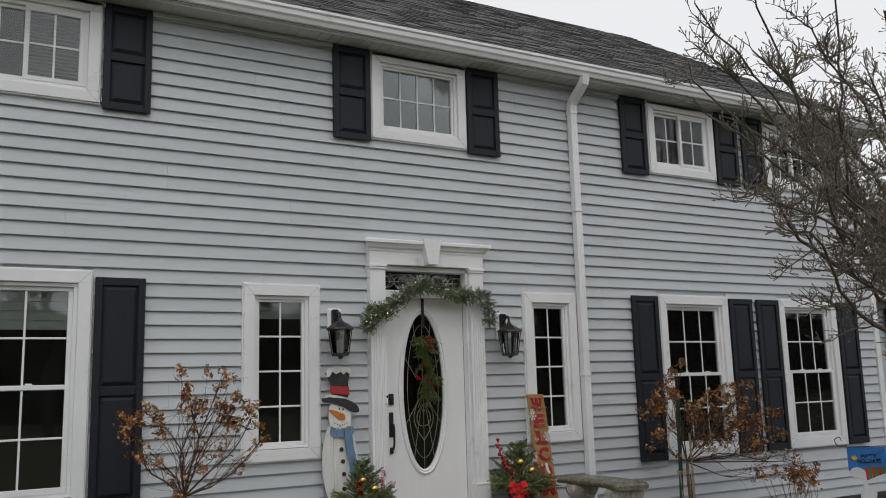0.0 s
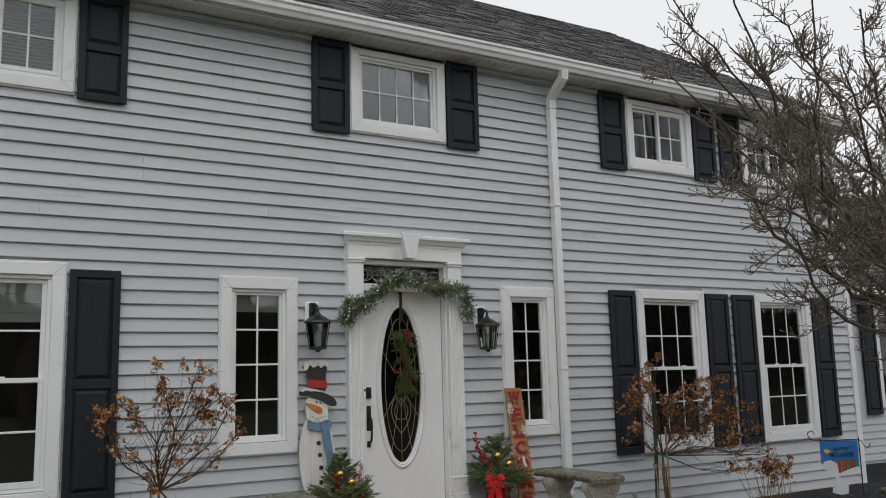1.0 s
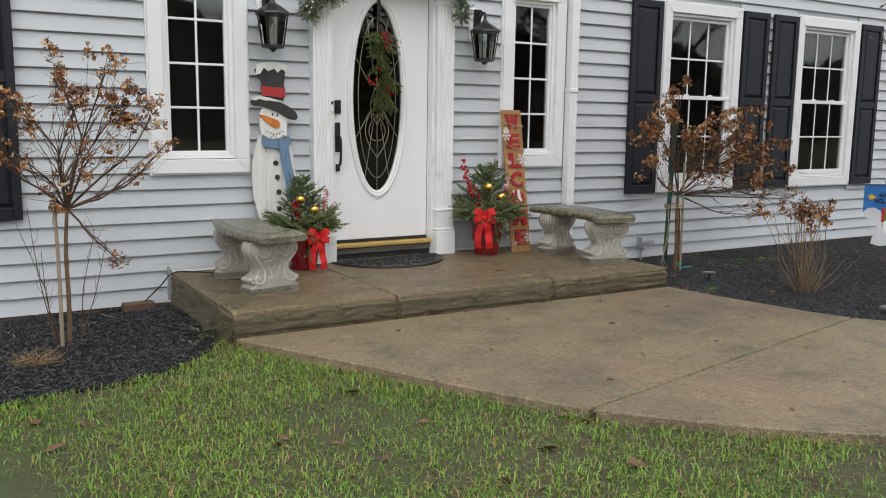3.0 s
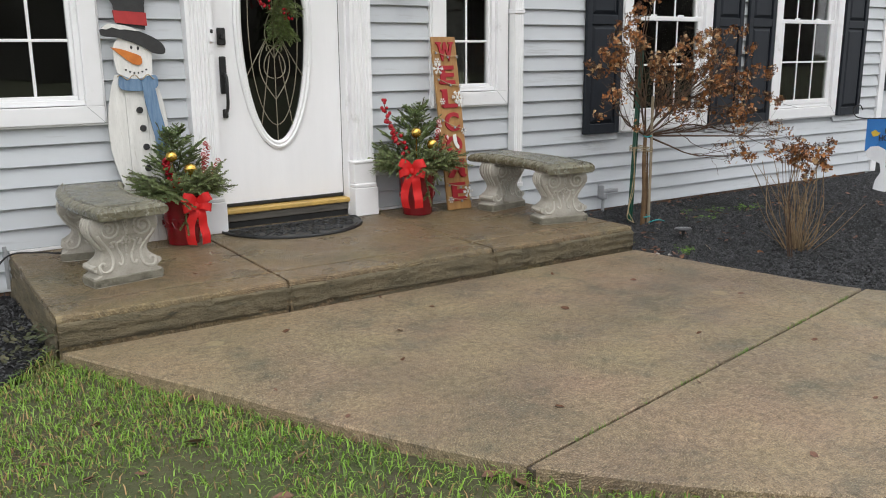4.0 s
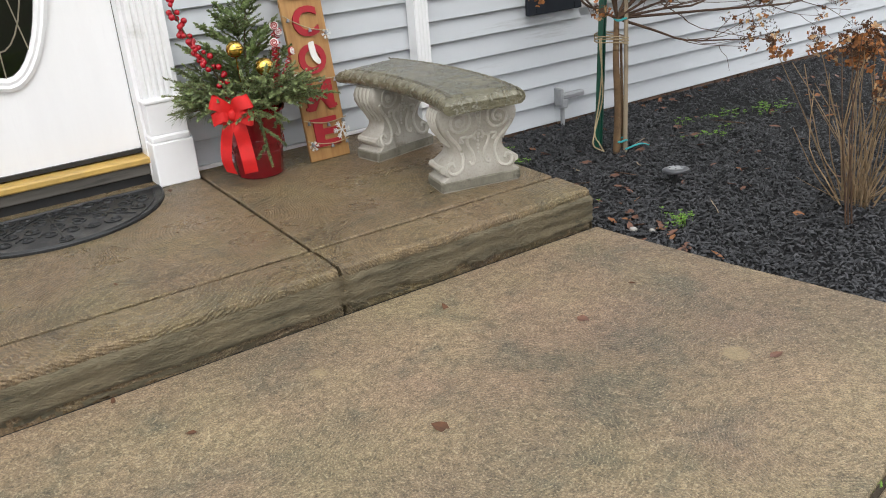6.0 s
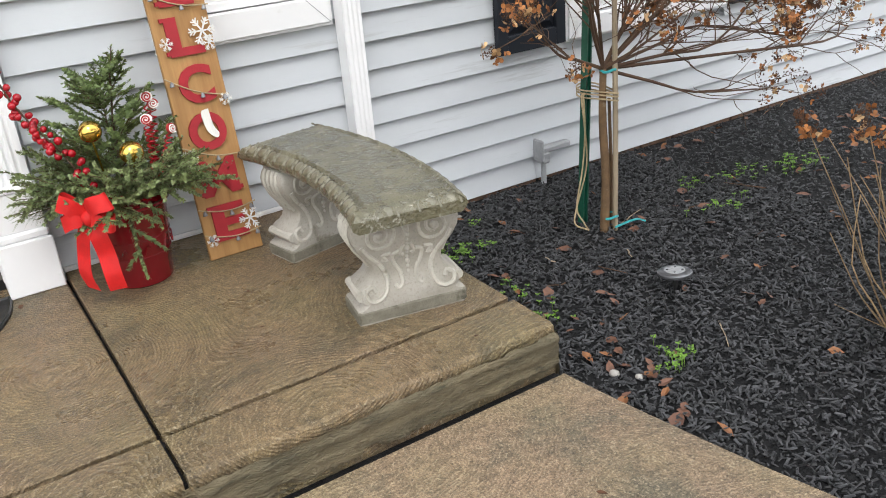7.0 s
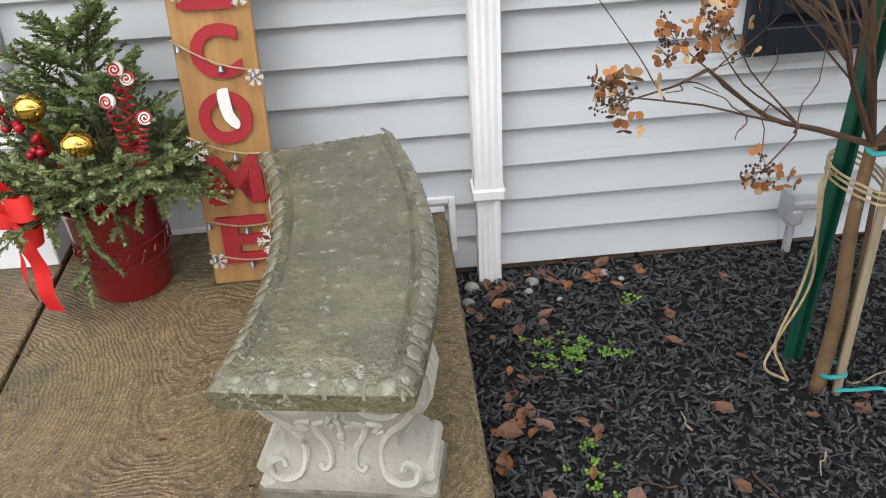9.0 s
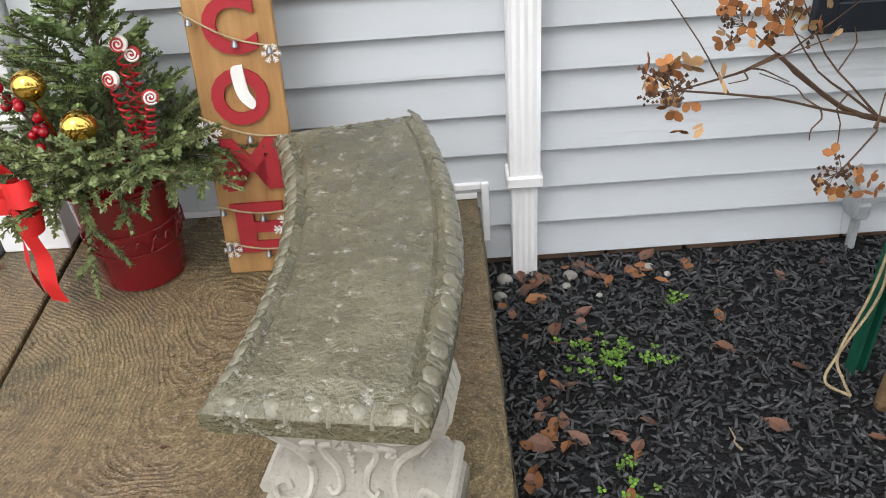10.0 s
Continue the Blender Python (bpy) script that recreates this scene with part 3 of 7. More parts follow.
# ---- shutters ----
def shutter_panels(h):
    t = thing("shutter", "", "shutter")
    w, d = 0.37, 0.032
    st = 0.052
    split = h * 0.5 if h < 1 else h * 0.5
    rails = [(0, 0.075 if h > 1 else 0.06), (split - 0.035, split + 0.035), (h - 0.062, h)]
    for s in (0, w - st):
        part("stile", MB().box(s, -d, 0, s + st, 0, h, 0.003), M["shutter"], t)
    for a, b in rails:
        part("rail", MB().box(st, -d + 0.001, a, w - st, 0, b, 0.003), M["shutter"], t)
    for (a, b), (c, e) in zip(rails[:-1], rails[1:]):
        m = MB()
        x0, x1, z0, z1 = st, w - st, b, c
        m.box(x0, -0.012, z0, x1, 0, z1)
        i = 0.035
        vs = [(x0 + 0.006, -0.012, z0 + 0.006), (x1 - 0.006, -0.012, z0 + 0.006), (x1 - 0.006, -0.012, z1 - 0.006), (x0 + 0.006, -0.012, z1 - 0.006),
              (x0 + i, -0.028, z0 + i), (x1 - i, -0.028, z0 + i), (x1 - i, -0.028, z1 - i), (x0 + i, -0.028, z1 - i)]
        m.add(vs, [(0, 1, 5, 4), (1, 2, 6, 5), (2, 3, 7, 6), (3, 0, 4, 7), (4, 5, 6, 7)])
        part("raised_panel", m, M["shutter"], t)
    return t


proto = {}
for x, z0, z1 in SHUTTERS:
    tall = z1 - z0 > 1
    m = pose(x, WALL - 0.010, z0)
    if tall not in proto:
        t = proto[tall] = shutter_panels(z1 - z0)
        t.matrix_basis = m
        tagged(t, "tall black raised-panel shutter beside a ground-floor window" if tall else "short black raised-panel shutter beside an upper window", "", "shutters on the front wall")
    else:
        copy_thing(proto[tall], m)

# ---- front door and surround ----
surround = thing("door_surround", "white fluted door surround with entablature and keystone", "door surround", kind="structure")
PF = 7.105   # face of the pilasters
for a, b in ((3.29, 3.44), (4.325, 4.475)):
    c = (a + b) / 2
    part("plinth", MB().box(a - 0.012, PF - 0.035, 0.285, b + 0.012, WALL + 0.08, 0.47, 0.004).box(a - 0.008, PF - 0.028, 0.47, b + 0.008, WALL + 0.08, 0.50, 0.008)
         .box(a - 0.004, PF - 0.018, 0.50, b + 0.004, WALL + 0.08, 0.63, 0.003).box(a - 0.010, PF - 0.024, 0.63, b + 0.010, WALL + 0.08, 0.65, 0.006), M["white"], surround)
    # fluted shaft
    pts, nfl = [(a, WALL + 0.08), (a, PF)], 5
    fw = (b - a - 0.03) / nfl
    for i in range(nfl):
        s = a + 0.015 + i * fw
        pts += [(s + 0.004, PF), (s + 0.008, PF + 0.007), (s + fw / 2, PF + 0.011), (s + fw - 0.008, PF + 0.007), (s + fw - 0.004, PF)]
    pts += [(b, PF), (b, WALL + 0.08)]
    part("fluted_shaft", MB().prism(pts, 0.65, 2.22, "z"), M["white"], surround)
    part("shaft_block", MB().box(a, PF + 0.001, 2.222, b, WALL + 0.08, 2.60), M["white"], surround)
    part("capital", MB().box(a - 0.006, PF - 0.012, 2.60, b + 0.006, WALL + 0.08, 2.618, 0.004).box(a - 0.012, PF - 0.02, 2.618, b + 0.012, WALL + 0.08, 2.645, 0.006), M["white"], surround)
part("frieze", MB().box(3.285, PF - 0.004, 2.645, 4.48, WALL + 0.08, 2.765, 0.003), M["white"], surround)
crown = [(WALL, 2.765), (PF - 0.008, 2.765), (PF - 0.012, 2.785), (PF - 0.03, 2.80), (PF - 0.035, 2.812), (PF - 0.05, 2.83), (PF - 0.066, 2.838), (PF - 0.066, 2.862), (PF - 0.058, 2.872), (WALL, 2.872)]
cm = MB()
for i, (x0_, x1_) in enumerate(((3.285, 4.48),)):
    k = len(crown)
    vs = [(x0_ - max(0, PF - p[0]), p[0], p[1]) for p in crown] + [(x1_ + max(0, PF - p[0]), p[0], p[1]) for p in crown]
    cm.add(vs, [tuple(range(k)), tuple(range(k, 2 * k))] + [(j, (j + 1) % k, k + (j + 1) % k, k + j) for j in range(k)])
part("crown_moulding", cm, M["white"], surround)
part("keystone", MB().prism([(3.845, 2.655), (3.935, 2.655), (3.985, 2.888), (3.795, 2.888)], PF - 0.085, PF + 0.02, "y"), M["white"], surround)
part("jamb", MB().box(3.402, PF + 0.05, 0.32, 3.425, WALL + 0.14, 2.61).box(4.31, PF + 0.05, 0.32, 4.36, WALL + 0.14, 2.61).box(3.425, PF + 0.05, 2.355, 4.31, WALL + 0.14, 2.42).box(3.425, PF + 0.05, 2.60, 4.31, WALL + 0.14, 2.64), M["white"], surround)
DY = 7.235
transom = thing("transom_window", "narrow leaded-glass transom over the front door", "transom window", kind="structure")
tg = part("pane", MB().box(3.428, DY + 0.02, 2.42, 4.308, DY + 0.026, 2.60), M["darkglass"], transom)
tg.visible_shadow = False
lc = MB()
for i in range(5):
    cx = 3.50 + i * 0.19
    for sgn in (-1, 1):
        lc.tube([(cx + 0.10 * math.cos(t), DY + 0.014, 2.51 + sgn * 0.055 * math.sin(t)) for t in np.linspace(0.2, 2.9, 9)], 0.0035, 4)
    lc.tube([(cx + 0.05 * math.cos(t), DY + 0.013, 2.51 + 0.05 * math.sin(t)) for t in np.linspace(0, 6.28, 13)], 0.003, 4)
lc.tube([(3.43, DY + 0.014, 2.51), (4.30, DY + 0.014, 2.51)], 0.003, 4)
part("lead_came", lc, M["lead"], transom, "dull brass caming")

door = thing("door_1", "closed white front door with a long oval leaded-glass light", "door", kind="structure")
DC, DZ, DA, DB = 3.868, 1.505, 0.205, 0.705
N = 48
ov = lambda a, b, y: [(DC + a * math.cos(2 * math.pi * i / N), y, DZ + b * math.sin(2 * math.pi * i / N)) for i in range(N)]
# slab with an oval opening
dx0, dx1, dz0, dz1 = 3.428, 4.308, 0.43, 2.352
outer = []
for i in range(N):
    t = 2 * math.pi * i / N
    c, s = math.cos(t), math.sin(t)
    k = min(((dx1 if c > 0 else dx0) - DC) / c if abs(c) > 1e-6 else 9e9, ((dz1 if s > 0 else dz0) - DZ) / s if abs(s) > 1e-6 else 9e9)
    outer.append((DC + c * k, DZ + s * k))
# corners
for cx, cz in ((dx0, dz0), (dx0, dz1), (dx1, dz0), (dx1, dz1)):
    j = min(range(N), key=lambda i: (outer[i][0] - cx) ** 2 + (outer[i][1] - cz) ** 2)
    outer[j] = (cx, cz)
inn = ov(DA + 0.01, DB + 0.01, DY)
sl = MB()
vs = [(p[0], DY, p[1]) for p in outer] + inn + [(p[0], DY + 0.045, p[1]) for p in outer] + [(x, DY + 0.045, z) for x, y, z in inn]
fs = []
for i in range(N):
    j = (i + 1) % N
    fs += [(i, j, N + j, N + i), (2 * N + i, 2 * N + j, 3 * N + j, 3 * N + i), (N + i, N + j, 3 * N + j, 3 * N + i), (i, j, 2 * N + j, 2 * N + i)]
sl.add(vs, fs)
part("slab", sl, M["door"], door)
om = MB()
rings = [ov(DA + 0.052, DB + 0.052, DY - 0.0005), ov(DA + 0.050, DB + 0.050, DY - 0.014), ov(DA + 0.036, DB + 0.036, DY - 0.02), ov(DA + 0.026, DB + 0.026, DY - 0.012), ov(DA + 0.014, DB + 0.014, DY - 0.016), ov(DA, DB, DY - 0.004), ov(DA, DB, DY + 0.02)]
for a in range(len(rings) - 1):
    o = len(om.v)
    om.add(rings[a] + rings[a + 1], [(i, (i + 1) % N, N + (i + 1) % N, N + i) for i in range(N)])
part("oval_moulding", om, M["white"], door, smooth=True)
og = part("oval_pane", MB().add(ov(DA + 0.008, DB + 0.008, DY + 0.012), [tuple(range(N))]), M["darkglass"], door, "dark leaded glass")
og.visible_shadow = False
cm = MB()
yy = DY + 0.006
cm.tube([(DC, yy, DZ - DB), (DC, yy, DZ + DB)], 0.003, 4)
E2 = lambda a, b, t: (DC + a * math.cos(t), yy, DZ + b * math.sin(t))
cm.tube([E2(DA * 0.78, DB * 0.86, t) for t in np.linspace(0, 6.2832, 40)], 0.003, 4)
for t in (0.45, 1.1, 2.04, 2.69, 3.59, 4.18, 5.24, 5.83):
    cm.tube([E2(DA * 0.3, DB * 0.3, t), E2(DA, DB, t)], 0.003, 4)
for s in (-1, 1):
    cm.tube([(DC + s * 0.1 * math.sin(u * 3.1416), yy, DZ - 0.45 + u * 0.42) for u in np.linspace(0, 1, 14)], 0.0035, 4)
    cm.tube([(DC + s * (0.06 * math.sin(u * 5.0) + 0.01), yy, DZ - 0.22 - 0.1 * math.cos(u * 4)) for u in np.linspace(0, 1, 14)], 0.0035, 4)
    cm.tube([(DC + s * 0.055 * math.sin(u * 3.1416), yy, DZ - 0.2 + u * 0.3) for u in np.linspace(0, 1, 12)], 0.003, 4)
part("lead_came", cm, M["lead"], door, "brass-coloured caming")
part("deadbolt", MB().box(3.507, DY - 0.022, 1.385, 3.557, DY, 1.485, 0.006).box(3.523, DY - 0.04, 1.42, 3.541, DY - 0.02, 1.45, 0.003), M["black"], door, "black deadbolt plate")
hd = part("handle_set", MB().box(3.511, DY - 0.016, 1.10, 3.553, DY, 1.32, 0.006).box(3.515, DY - 0.016, 0.955, 3.549, DY, 1.01, 0.006)
     .tube(spline([(3.532, DY - 0.01, 1.22), (3.532, DY - 0.06, 1.20), (3.532, DY - 0.065, 1.10), (3.532, DY - 0.055, 1.02), (3.532, DY - 0.01, 0.98)], 5), 0.010, 8), M["black"], door, "black thumb-latch pull handle")
part("sweep", MB().box(3.43, DY - 0.012, 0.412, 4.306, DY + 0.03, 0.43), M["rubber"], door, "dark door sweep")
# black strip put in for the shadow line between slab and jamb
part("door_gap", MB().box(4.3085, DY - 0.004, 0.43, 4.3125, DY + 0.01, 2.352), M["rubber"], surround, "dark strip coloured in for the shaded door gap")
th = thing("threshold", "yellow wooden door threshold over a dark sill", "threshold", kind="structure")
part("tread", MB().box(3.40, DY - 0.085, 0.375, 4.36, DY + 0.06, 0.405, 0.006), M["brass"], th)
part("sill", MB().box(3.40, DY - 0.065, 0.325, 4.36, DY + 0.06, 0.374, 0.004), M["sillwood"], th, "weathered grey sill board")
part("sub_sill", MB().box(3.42, DY - 0.05, 0.28, 4.34, DY + 0.06, 0.324, 0.004), M["rubber"], th)
part("door_chime", MB().box(3.418, PF - 0.016, 1.40, 3.442, PF + 0.02, 1.48, 0.004), M["white"], surround, "white doorbell with black button")
part("bell_button", MB().box(3.422, PF - 0.020, 1.45, 3.438, PF - 0.012, 1.472, 0.003), M["black"], surround)

# ---- porch slab ----
px0, py0, px1, pz = PORCH
porch = thing("porch", "damp brown broom-finished concrete porch step with tooled joints", "porch", kind="structure")
J1, J2 = 3.292, 4.496


def slab_piece(x0, x1, y0, y1, z0, z1, rnd=0.02):
    """A slab whose front top edge is rounded."""
    prof = [(y0, z0), (y0 + 0.004, z1 - rnd), (y0 + rnd * 0.35, z1 - rnd * 0.35), (y0 + rnd, z1), (y1, z1), (y1, z0)]
    return MB().prism(prof, x0, x1, "x")


for a, b in ((px0, J1 - 0.006), (J1 + 0.006, J2 - 0.006), (J2 + 0.006, px1)):
    # tread panels set apart by tooled grooves from the front border
    m = slab_piece(a, b, py0, 6.001, 0.0, pz)
    part("border_slab", m, M["porch"], porch)
    part("tread_slab", MB().box(a, 6.025, 0.0, b, WALL + 0.01, pz, 0.004), M["porch"], porch)
part("joint_bed", MB().box(px0 + 0.005, py0 + 0.02, -0.02, px1 - 0.005, WALL, pz - 0.03), M["mulch"], porch)
# rough front and side faces
rf = MB()
nx, nz_ = 420, 22
vs, fs = [], []
for i in range(nx + 1):
    x = px0 + (px1 - px0) * i / nx
    for k in range(nz_ + 1):
        z = 0.02 + (pz - 0.045) * k / nz_
        nn = noise.noise(Vector((x * 2.5, 3, z * 70))) * 0.010 + noise.noise(Vector((x * 16, 9, z * 110))) * 0.009 + noise.noise(Vector((x * 55, 2, z * 160))) * 0.006
        gap = 0.016 if min(abs(x - J1), abs(x - J2)) < 0.016 else 0
        low = 0.020 if z < WALKZ + 0.012 + 0.012 * noise.noise(Vector((x * 9, 1, 4))) else 0   # undercut at the foot
        vs.append((x, py0 - 0.012 + nn + gap + low - (0.004 if k < nz_ else -0.006), z))
for i in range(nx):
    for k in range(nz_):
        q = i * (nz_ + 1) + k
        fs.append((q, q + nz_ + 1, q + nz_ + 2, q + 1))
rf.add(vs, fs)
# uses the near-black bed colour so the gap reads as a dark line
part("foot_crevice", MB().box(px0 + 0.01, 5.75, 0.0, px1 - 0.005, 5.815, WALKZ - 0.022), M["mulch"], porch, "near-black fill in the gap at the foot of the step")
part("riser", rf, M["riser"], porch, "mossy rough front face of the step", smooth="all")
for sx_, sg_ in ((px0, -1), (px1, 1)):
    vs, fs = [], []
    ny = 60
    for i in range(ny + 1):
        y = py0 + (WALL - py0) * i / ny
        for k in range(nz_ + 1):
            z = 0.0 + (pz - 0.02) * k / nz_
            nn = noise.noise(Vector((y * 6, sx_, z * 22))) * 0.010 + noise.noise(Vector((y * 25, 9, z * 50))) * 0.006
            vs.append((sx_ + sg_ * (0.004 + nn + (0.025 * (1 - k / nz_) ** 2) + (-0.006 if k == nz_ else 0)), y, z))
    for i in range(ny):
        for k in range(nz_):
            q = i * (nz_ + 1) + k
            fs.append((q, q + nz_ + 1, q + nz_ + 2, q + 1))
    part("side_face", MB().add(vs, fs), M["riser"], porch, smooth="all")

# ---- walkway ----
walkway = thing("walkway", "brown textured concrete walkway curving to the porch step", "walkway", kind="structure")
ja, jb = Vector((3.236, 3.945)), Vector((5.835, 4.475))
jd = (jb - ja).normalized()
jn = Vector((-jd.y, jd.x))


def side(p):
    return (Vector((p[0], p[1])) - ja).dot(jn)


def clip(poly, sign, gap):
    out = []
    for i in range(len(poly)):
        a, b = poly[i], poly[(i + 1) % len(poly)]
        da, db = sign * side(a) - gap, sign * side(b) - gap
        if da >= 0:
            out.append(a)
        if da * db < 0:
            t = da / (da - db)
            out.append((a[0] + (b[0] - a[0]) * t, a[1] + (b[1] - a[1]) * t))
    return out


def shrink(poly, d):
    c = []
    n = len(poly)
    for i in range(n):
        a, b, e = Vector(poly[i - 1]), Vector(poly[i]), Vector(poly[(i + 1) % n])
        t1, t2 = (b - a), (e - b)
        t = (t1.normalized() if t1.length > 1e-6 else Vector((0, 0))) + (t2.normalized() if t2.length > 1e-6 else Vector((0, 0)))
        t = t.normalized() if t.length > 1e-6 else Vector((1, 0))
        c.append((b.x - t.y * d, b.y + t.x * d))
    return c


def concrete_slab(poly, z0, z1, c=0.008):
    """Slab of any outline with a rounded top edge."""
    area = sum(poly[i - 1][0] * poly[i][1] - poly[i][0] * poly[i - 1][1] for i in range(len(poly)))
    if area < 0:
        poly = poly[::-1]
    n = len(poly)
    p2 = shrink(poly, c)
    vs = [(x, y, z0) for x, y in poly] + [(x, y, z1 - c) for x, y in poly] + [(x, y, z1) for x, y in p2]
    fs = [(i, (i + 1) % n, n + (i + 1) % n, n + i) for i in range(n)] + [(n + i, n + (i + 1) % n, 2 * n + (i + 1) % n, 2 * n + i) for i in range(n)]
    fs.append(tuple(range(2 * n, 3 * n)))
    return MB().add(vs, fs)


near = [p for p in WALK_POLY]
part("walk_slab", concrete_slab(clip(near, 1, 0.008), 0.0, WALKZ), M["walk"], walkway)
part("walk_slab", concrete_slab(clip(near, -1, 0.008), 0.0, WALKZ), M["walk"], walkway)
part("joint_filler", MB().prism([tuple(ja + jn * 0.02), tuple(jb + jn * 0.02), tuple(jb - jn * 0.02), tuple(ja - jn * 0.02)], 0.0, WALKZ - 0.014), M["dirt"], walkway)

# ---- ground ----


def zone(x, y):
    if inside(x, y, BED_L):
        return "bed"
    if x > 5.45 and inside(x, y, BED_R):
        return "bed"
    if inside(x, y, WALK_POLY) or (px0 < x < px1 and py0 < y < 7.3):
        return "hard"
    return "lawn"


def lawn_z(x, y):
    return 0.092 + 0.014 * noise.noise(Vector((x * 0.9, y * 0.9, 0))) + 0.007 * noise.noise(Vector((x * 4, y * 4, 5)))


gx = sorted({-200, -90, -40, -20, *np.arange(-7, 15.001, 0.11).round(3).tolist(), 22, 45, 100, 200})
gy = sorted({-200, -90, -40, -20, *np.arange(-4, 7.501, 0.11).round(3).tolist(), 12, 25, 60, 200})
vs, fs = [], []
for x in gx:
    for y in gy:
        z = 0.03
        if -7 <= x <= 15 and -4 <= y <= 7.5:
            zn = zone(x, y)
            z = 0.0 if zn == "bed" else lawn_z(x, y)
        vs.append((x, y, z))
ny = len(gy)
for i in range(len(gx) - 1):
    for k in range(ny - 1):
        q = i * ny + k
        fs.append((q, q + ny, q + ny + 1, q + 1))
tagged(part("ground", MB().add(vs, fs), M["lawn"], smooth="all"), "patchy winter lawn with bare damp soil", "ground", kind="structure")


def bed_z(x, y):
    d = min(max((7.18 - y) / 0.9, 0), 1)
    e = 0.062 + 0.03 * d
    return e + 0.010 * noise.noise(Vector((x * 2, y * 2, 3))) + 0.006 * noise.noise(Vector((x * 9, y * 9, 1)))


def bed(name, poly, x0, x1, y0, y1, step):
    vs, fs, ix = [], [], {}
    xs_, ys_ = np.arange(x0, x1, step), np.arange(y0, y1, step)
    for i, x in enumerate(xs_):
        for k, y in enumerate(ys_):
            ix[i, k] = len(vs)
            vs.append((float(x), float(y), bed_z(x, y)))
    for i in range(len(xs_) - 1):
        for k in range(len(ys_) - 1):
            if inside(xs_[i] + step / 2, ys_[k] + step / 2, poly):
                fs.append((ix[i, k], ix[i + 1, k], ix[i + 1, k + 1], ix[i, k + 1]))
    return tagged(part(name, MB().add(vs, fs), M["mulch"], smooth="all"), "dark shredded-bark mulch bed along the house", "mulch bed", kind="structure")


bed("mulch_bed", BED_L, -6, 2.35, 5.2, 7.25, 0.06)
bed("mulch_bed_b", BED_R, 5.45, 15.0, 3.4, 8.6, 0.06)


# wing of the house
wing = thing("side_wing", "lower grey side wing of the house with shingle roof", "house wing")
part("wall", MB().box(X1 + 0.02, 8.62, 0.0, 22, 8.75, 2.72), M["siding"], wing)
ws = MB()
for i in range(24):
    z = 0.1 + i * 0.111
    ws.add([(X1 + 0.02, 8.60, z), (22, 8.60, z), (X1 + 0.02, 8.62, z), (22, 8.62, z), (X1 + 0.02, 8.617, z + 0.111), (22, 8.617, z + 0.111)], [(0, 1, 3, 2), (0, 1, 5, 4)])
part("lap_siding", ws, M["siding"], wing)
part("roof", MB().prism([(8.22, 2.70), (8.22, 2.80), (12.5, 5.6), (12.5, 5.5)], X1 + 0.02, 22.4, "x"), M["roof"], wing)
wr = MB()
for j in range(36):
    s0 = j * 0.14
    c, s = math.cos(0.579), math.sin(0.579)
    wr.add([(X1 + 0.02, 8.22 + s0 * c - 0.014 * s, 2.80 + s0 * s + 0.014 * c), (22.4, 8.22 + s0 * c - 0.014 * s, 2.80 + s0 * s + 0.014 * c),
            (X1 + 0.02, 8.22 + s0 * c, 2.80 + s0 * s), (22.4, 8.22 + s0 * c, 2.80 + s0 * s),
            (X1 + 0.02, 8.22 + (s0 + 0.14) * c, 2.802 + (s0 + 0.14) * s), (22.4, 8.22 + (s0 + 0.14) * c, 2.802 + (s0 + 0.14) * s)], [(2, 3, 1, 0), (0, 1, 5, 4)])
part("shingle_cover", wr, M["roof"], wing)
part("fascia", MB().box(X1 + 0.02, 8.19, 2.66, 22.4, 8.225, 2.78, 0.003), M["white"], wing)
part("soffit", MB().box(X1 + 0.02, 8.23, 2.68, 22, 8.62, 2.699), M["soffit"], wing)
part("window_casing", MB().box(13.22, 8.57, 0.9, 13.32, 8.66, 2.46).box(14.2, 8.57, 0.9, 14.3, 8.66, 2.46).box(13.32, 8.57, 2.36, 14.2, 8.66, 2.46).box(13.32, 8.57, 0.9, 14.2, 8.66, 1.0), M["white"], wing)
part("window_pane", MB().box(13.32, 8.595, 1.0, 14.2, 8.60, 2.36), M["darkglass"], wing)
copy_thing(proto[True], pose(12.84, 8.585, 0.80) @ Matrix.Diagonal((1, 1, 1, 1)))


# ---- more materials ----
# pale flecks (c3): lime and wear, plus wet sky glints put into the colour
M["seat"] = mat("mossy_bench_concrete", (0.160, 0.146, 0.088), (0.095, 0.088, 0.053), grain=0.35, rough=0.36, scale=7, fine=85, bump=1.0, dist=0.009, c3=(0.46, 0.45, 0.39), spots=0.24, spot_scale=34, wet=0.3, wet_scale=14, coat=0.7)
M["leg"] = mat("pale_cast_stone", (0.40, 0.375, 0.33), (0.31, 0.29, 0.245), rough=0.7, scale=9, fine=140, bump=0.5, dist=0.003, c3=(0.16, 0.145, 0.105), spots=0.12, spot_scale=7, grain=0.5)
# rim flecks: worn stone and sky highlights coloured in as pale spots
M["seatrim"] = mat("worn_glinted_bench_rim", (0.20, 0.185, 0.125), (0.12, 0.11, 0.07), grain=0.5, rough=0.3, scale=16, fine=90, bump=0.7, dist=0.004, c3=(0.46, 0.45, 0.39), spots=0.16, spot_scale=40, coat=0.9)
M["legfoot"] = mat("damp_mossy_foot", (0.23, 0.215, 0.17), (0.12, 0.11, 0.08), rough=0.75, scale=11, fine=120, bump=0.8, dist=0.005, c3=(0.06, 0.056, 0.036), spots=0.4, spot_scale=12, grain=0.5)
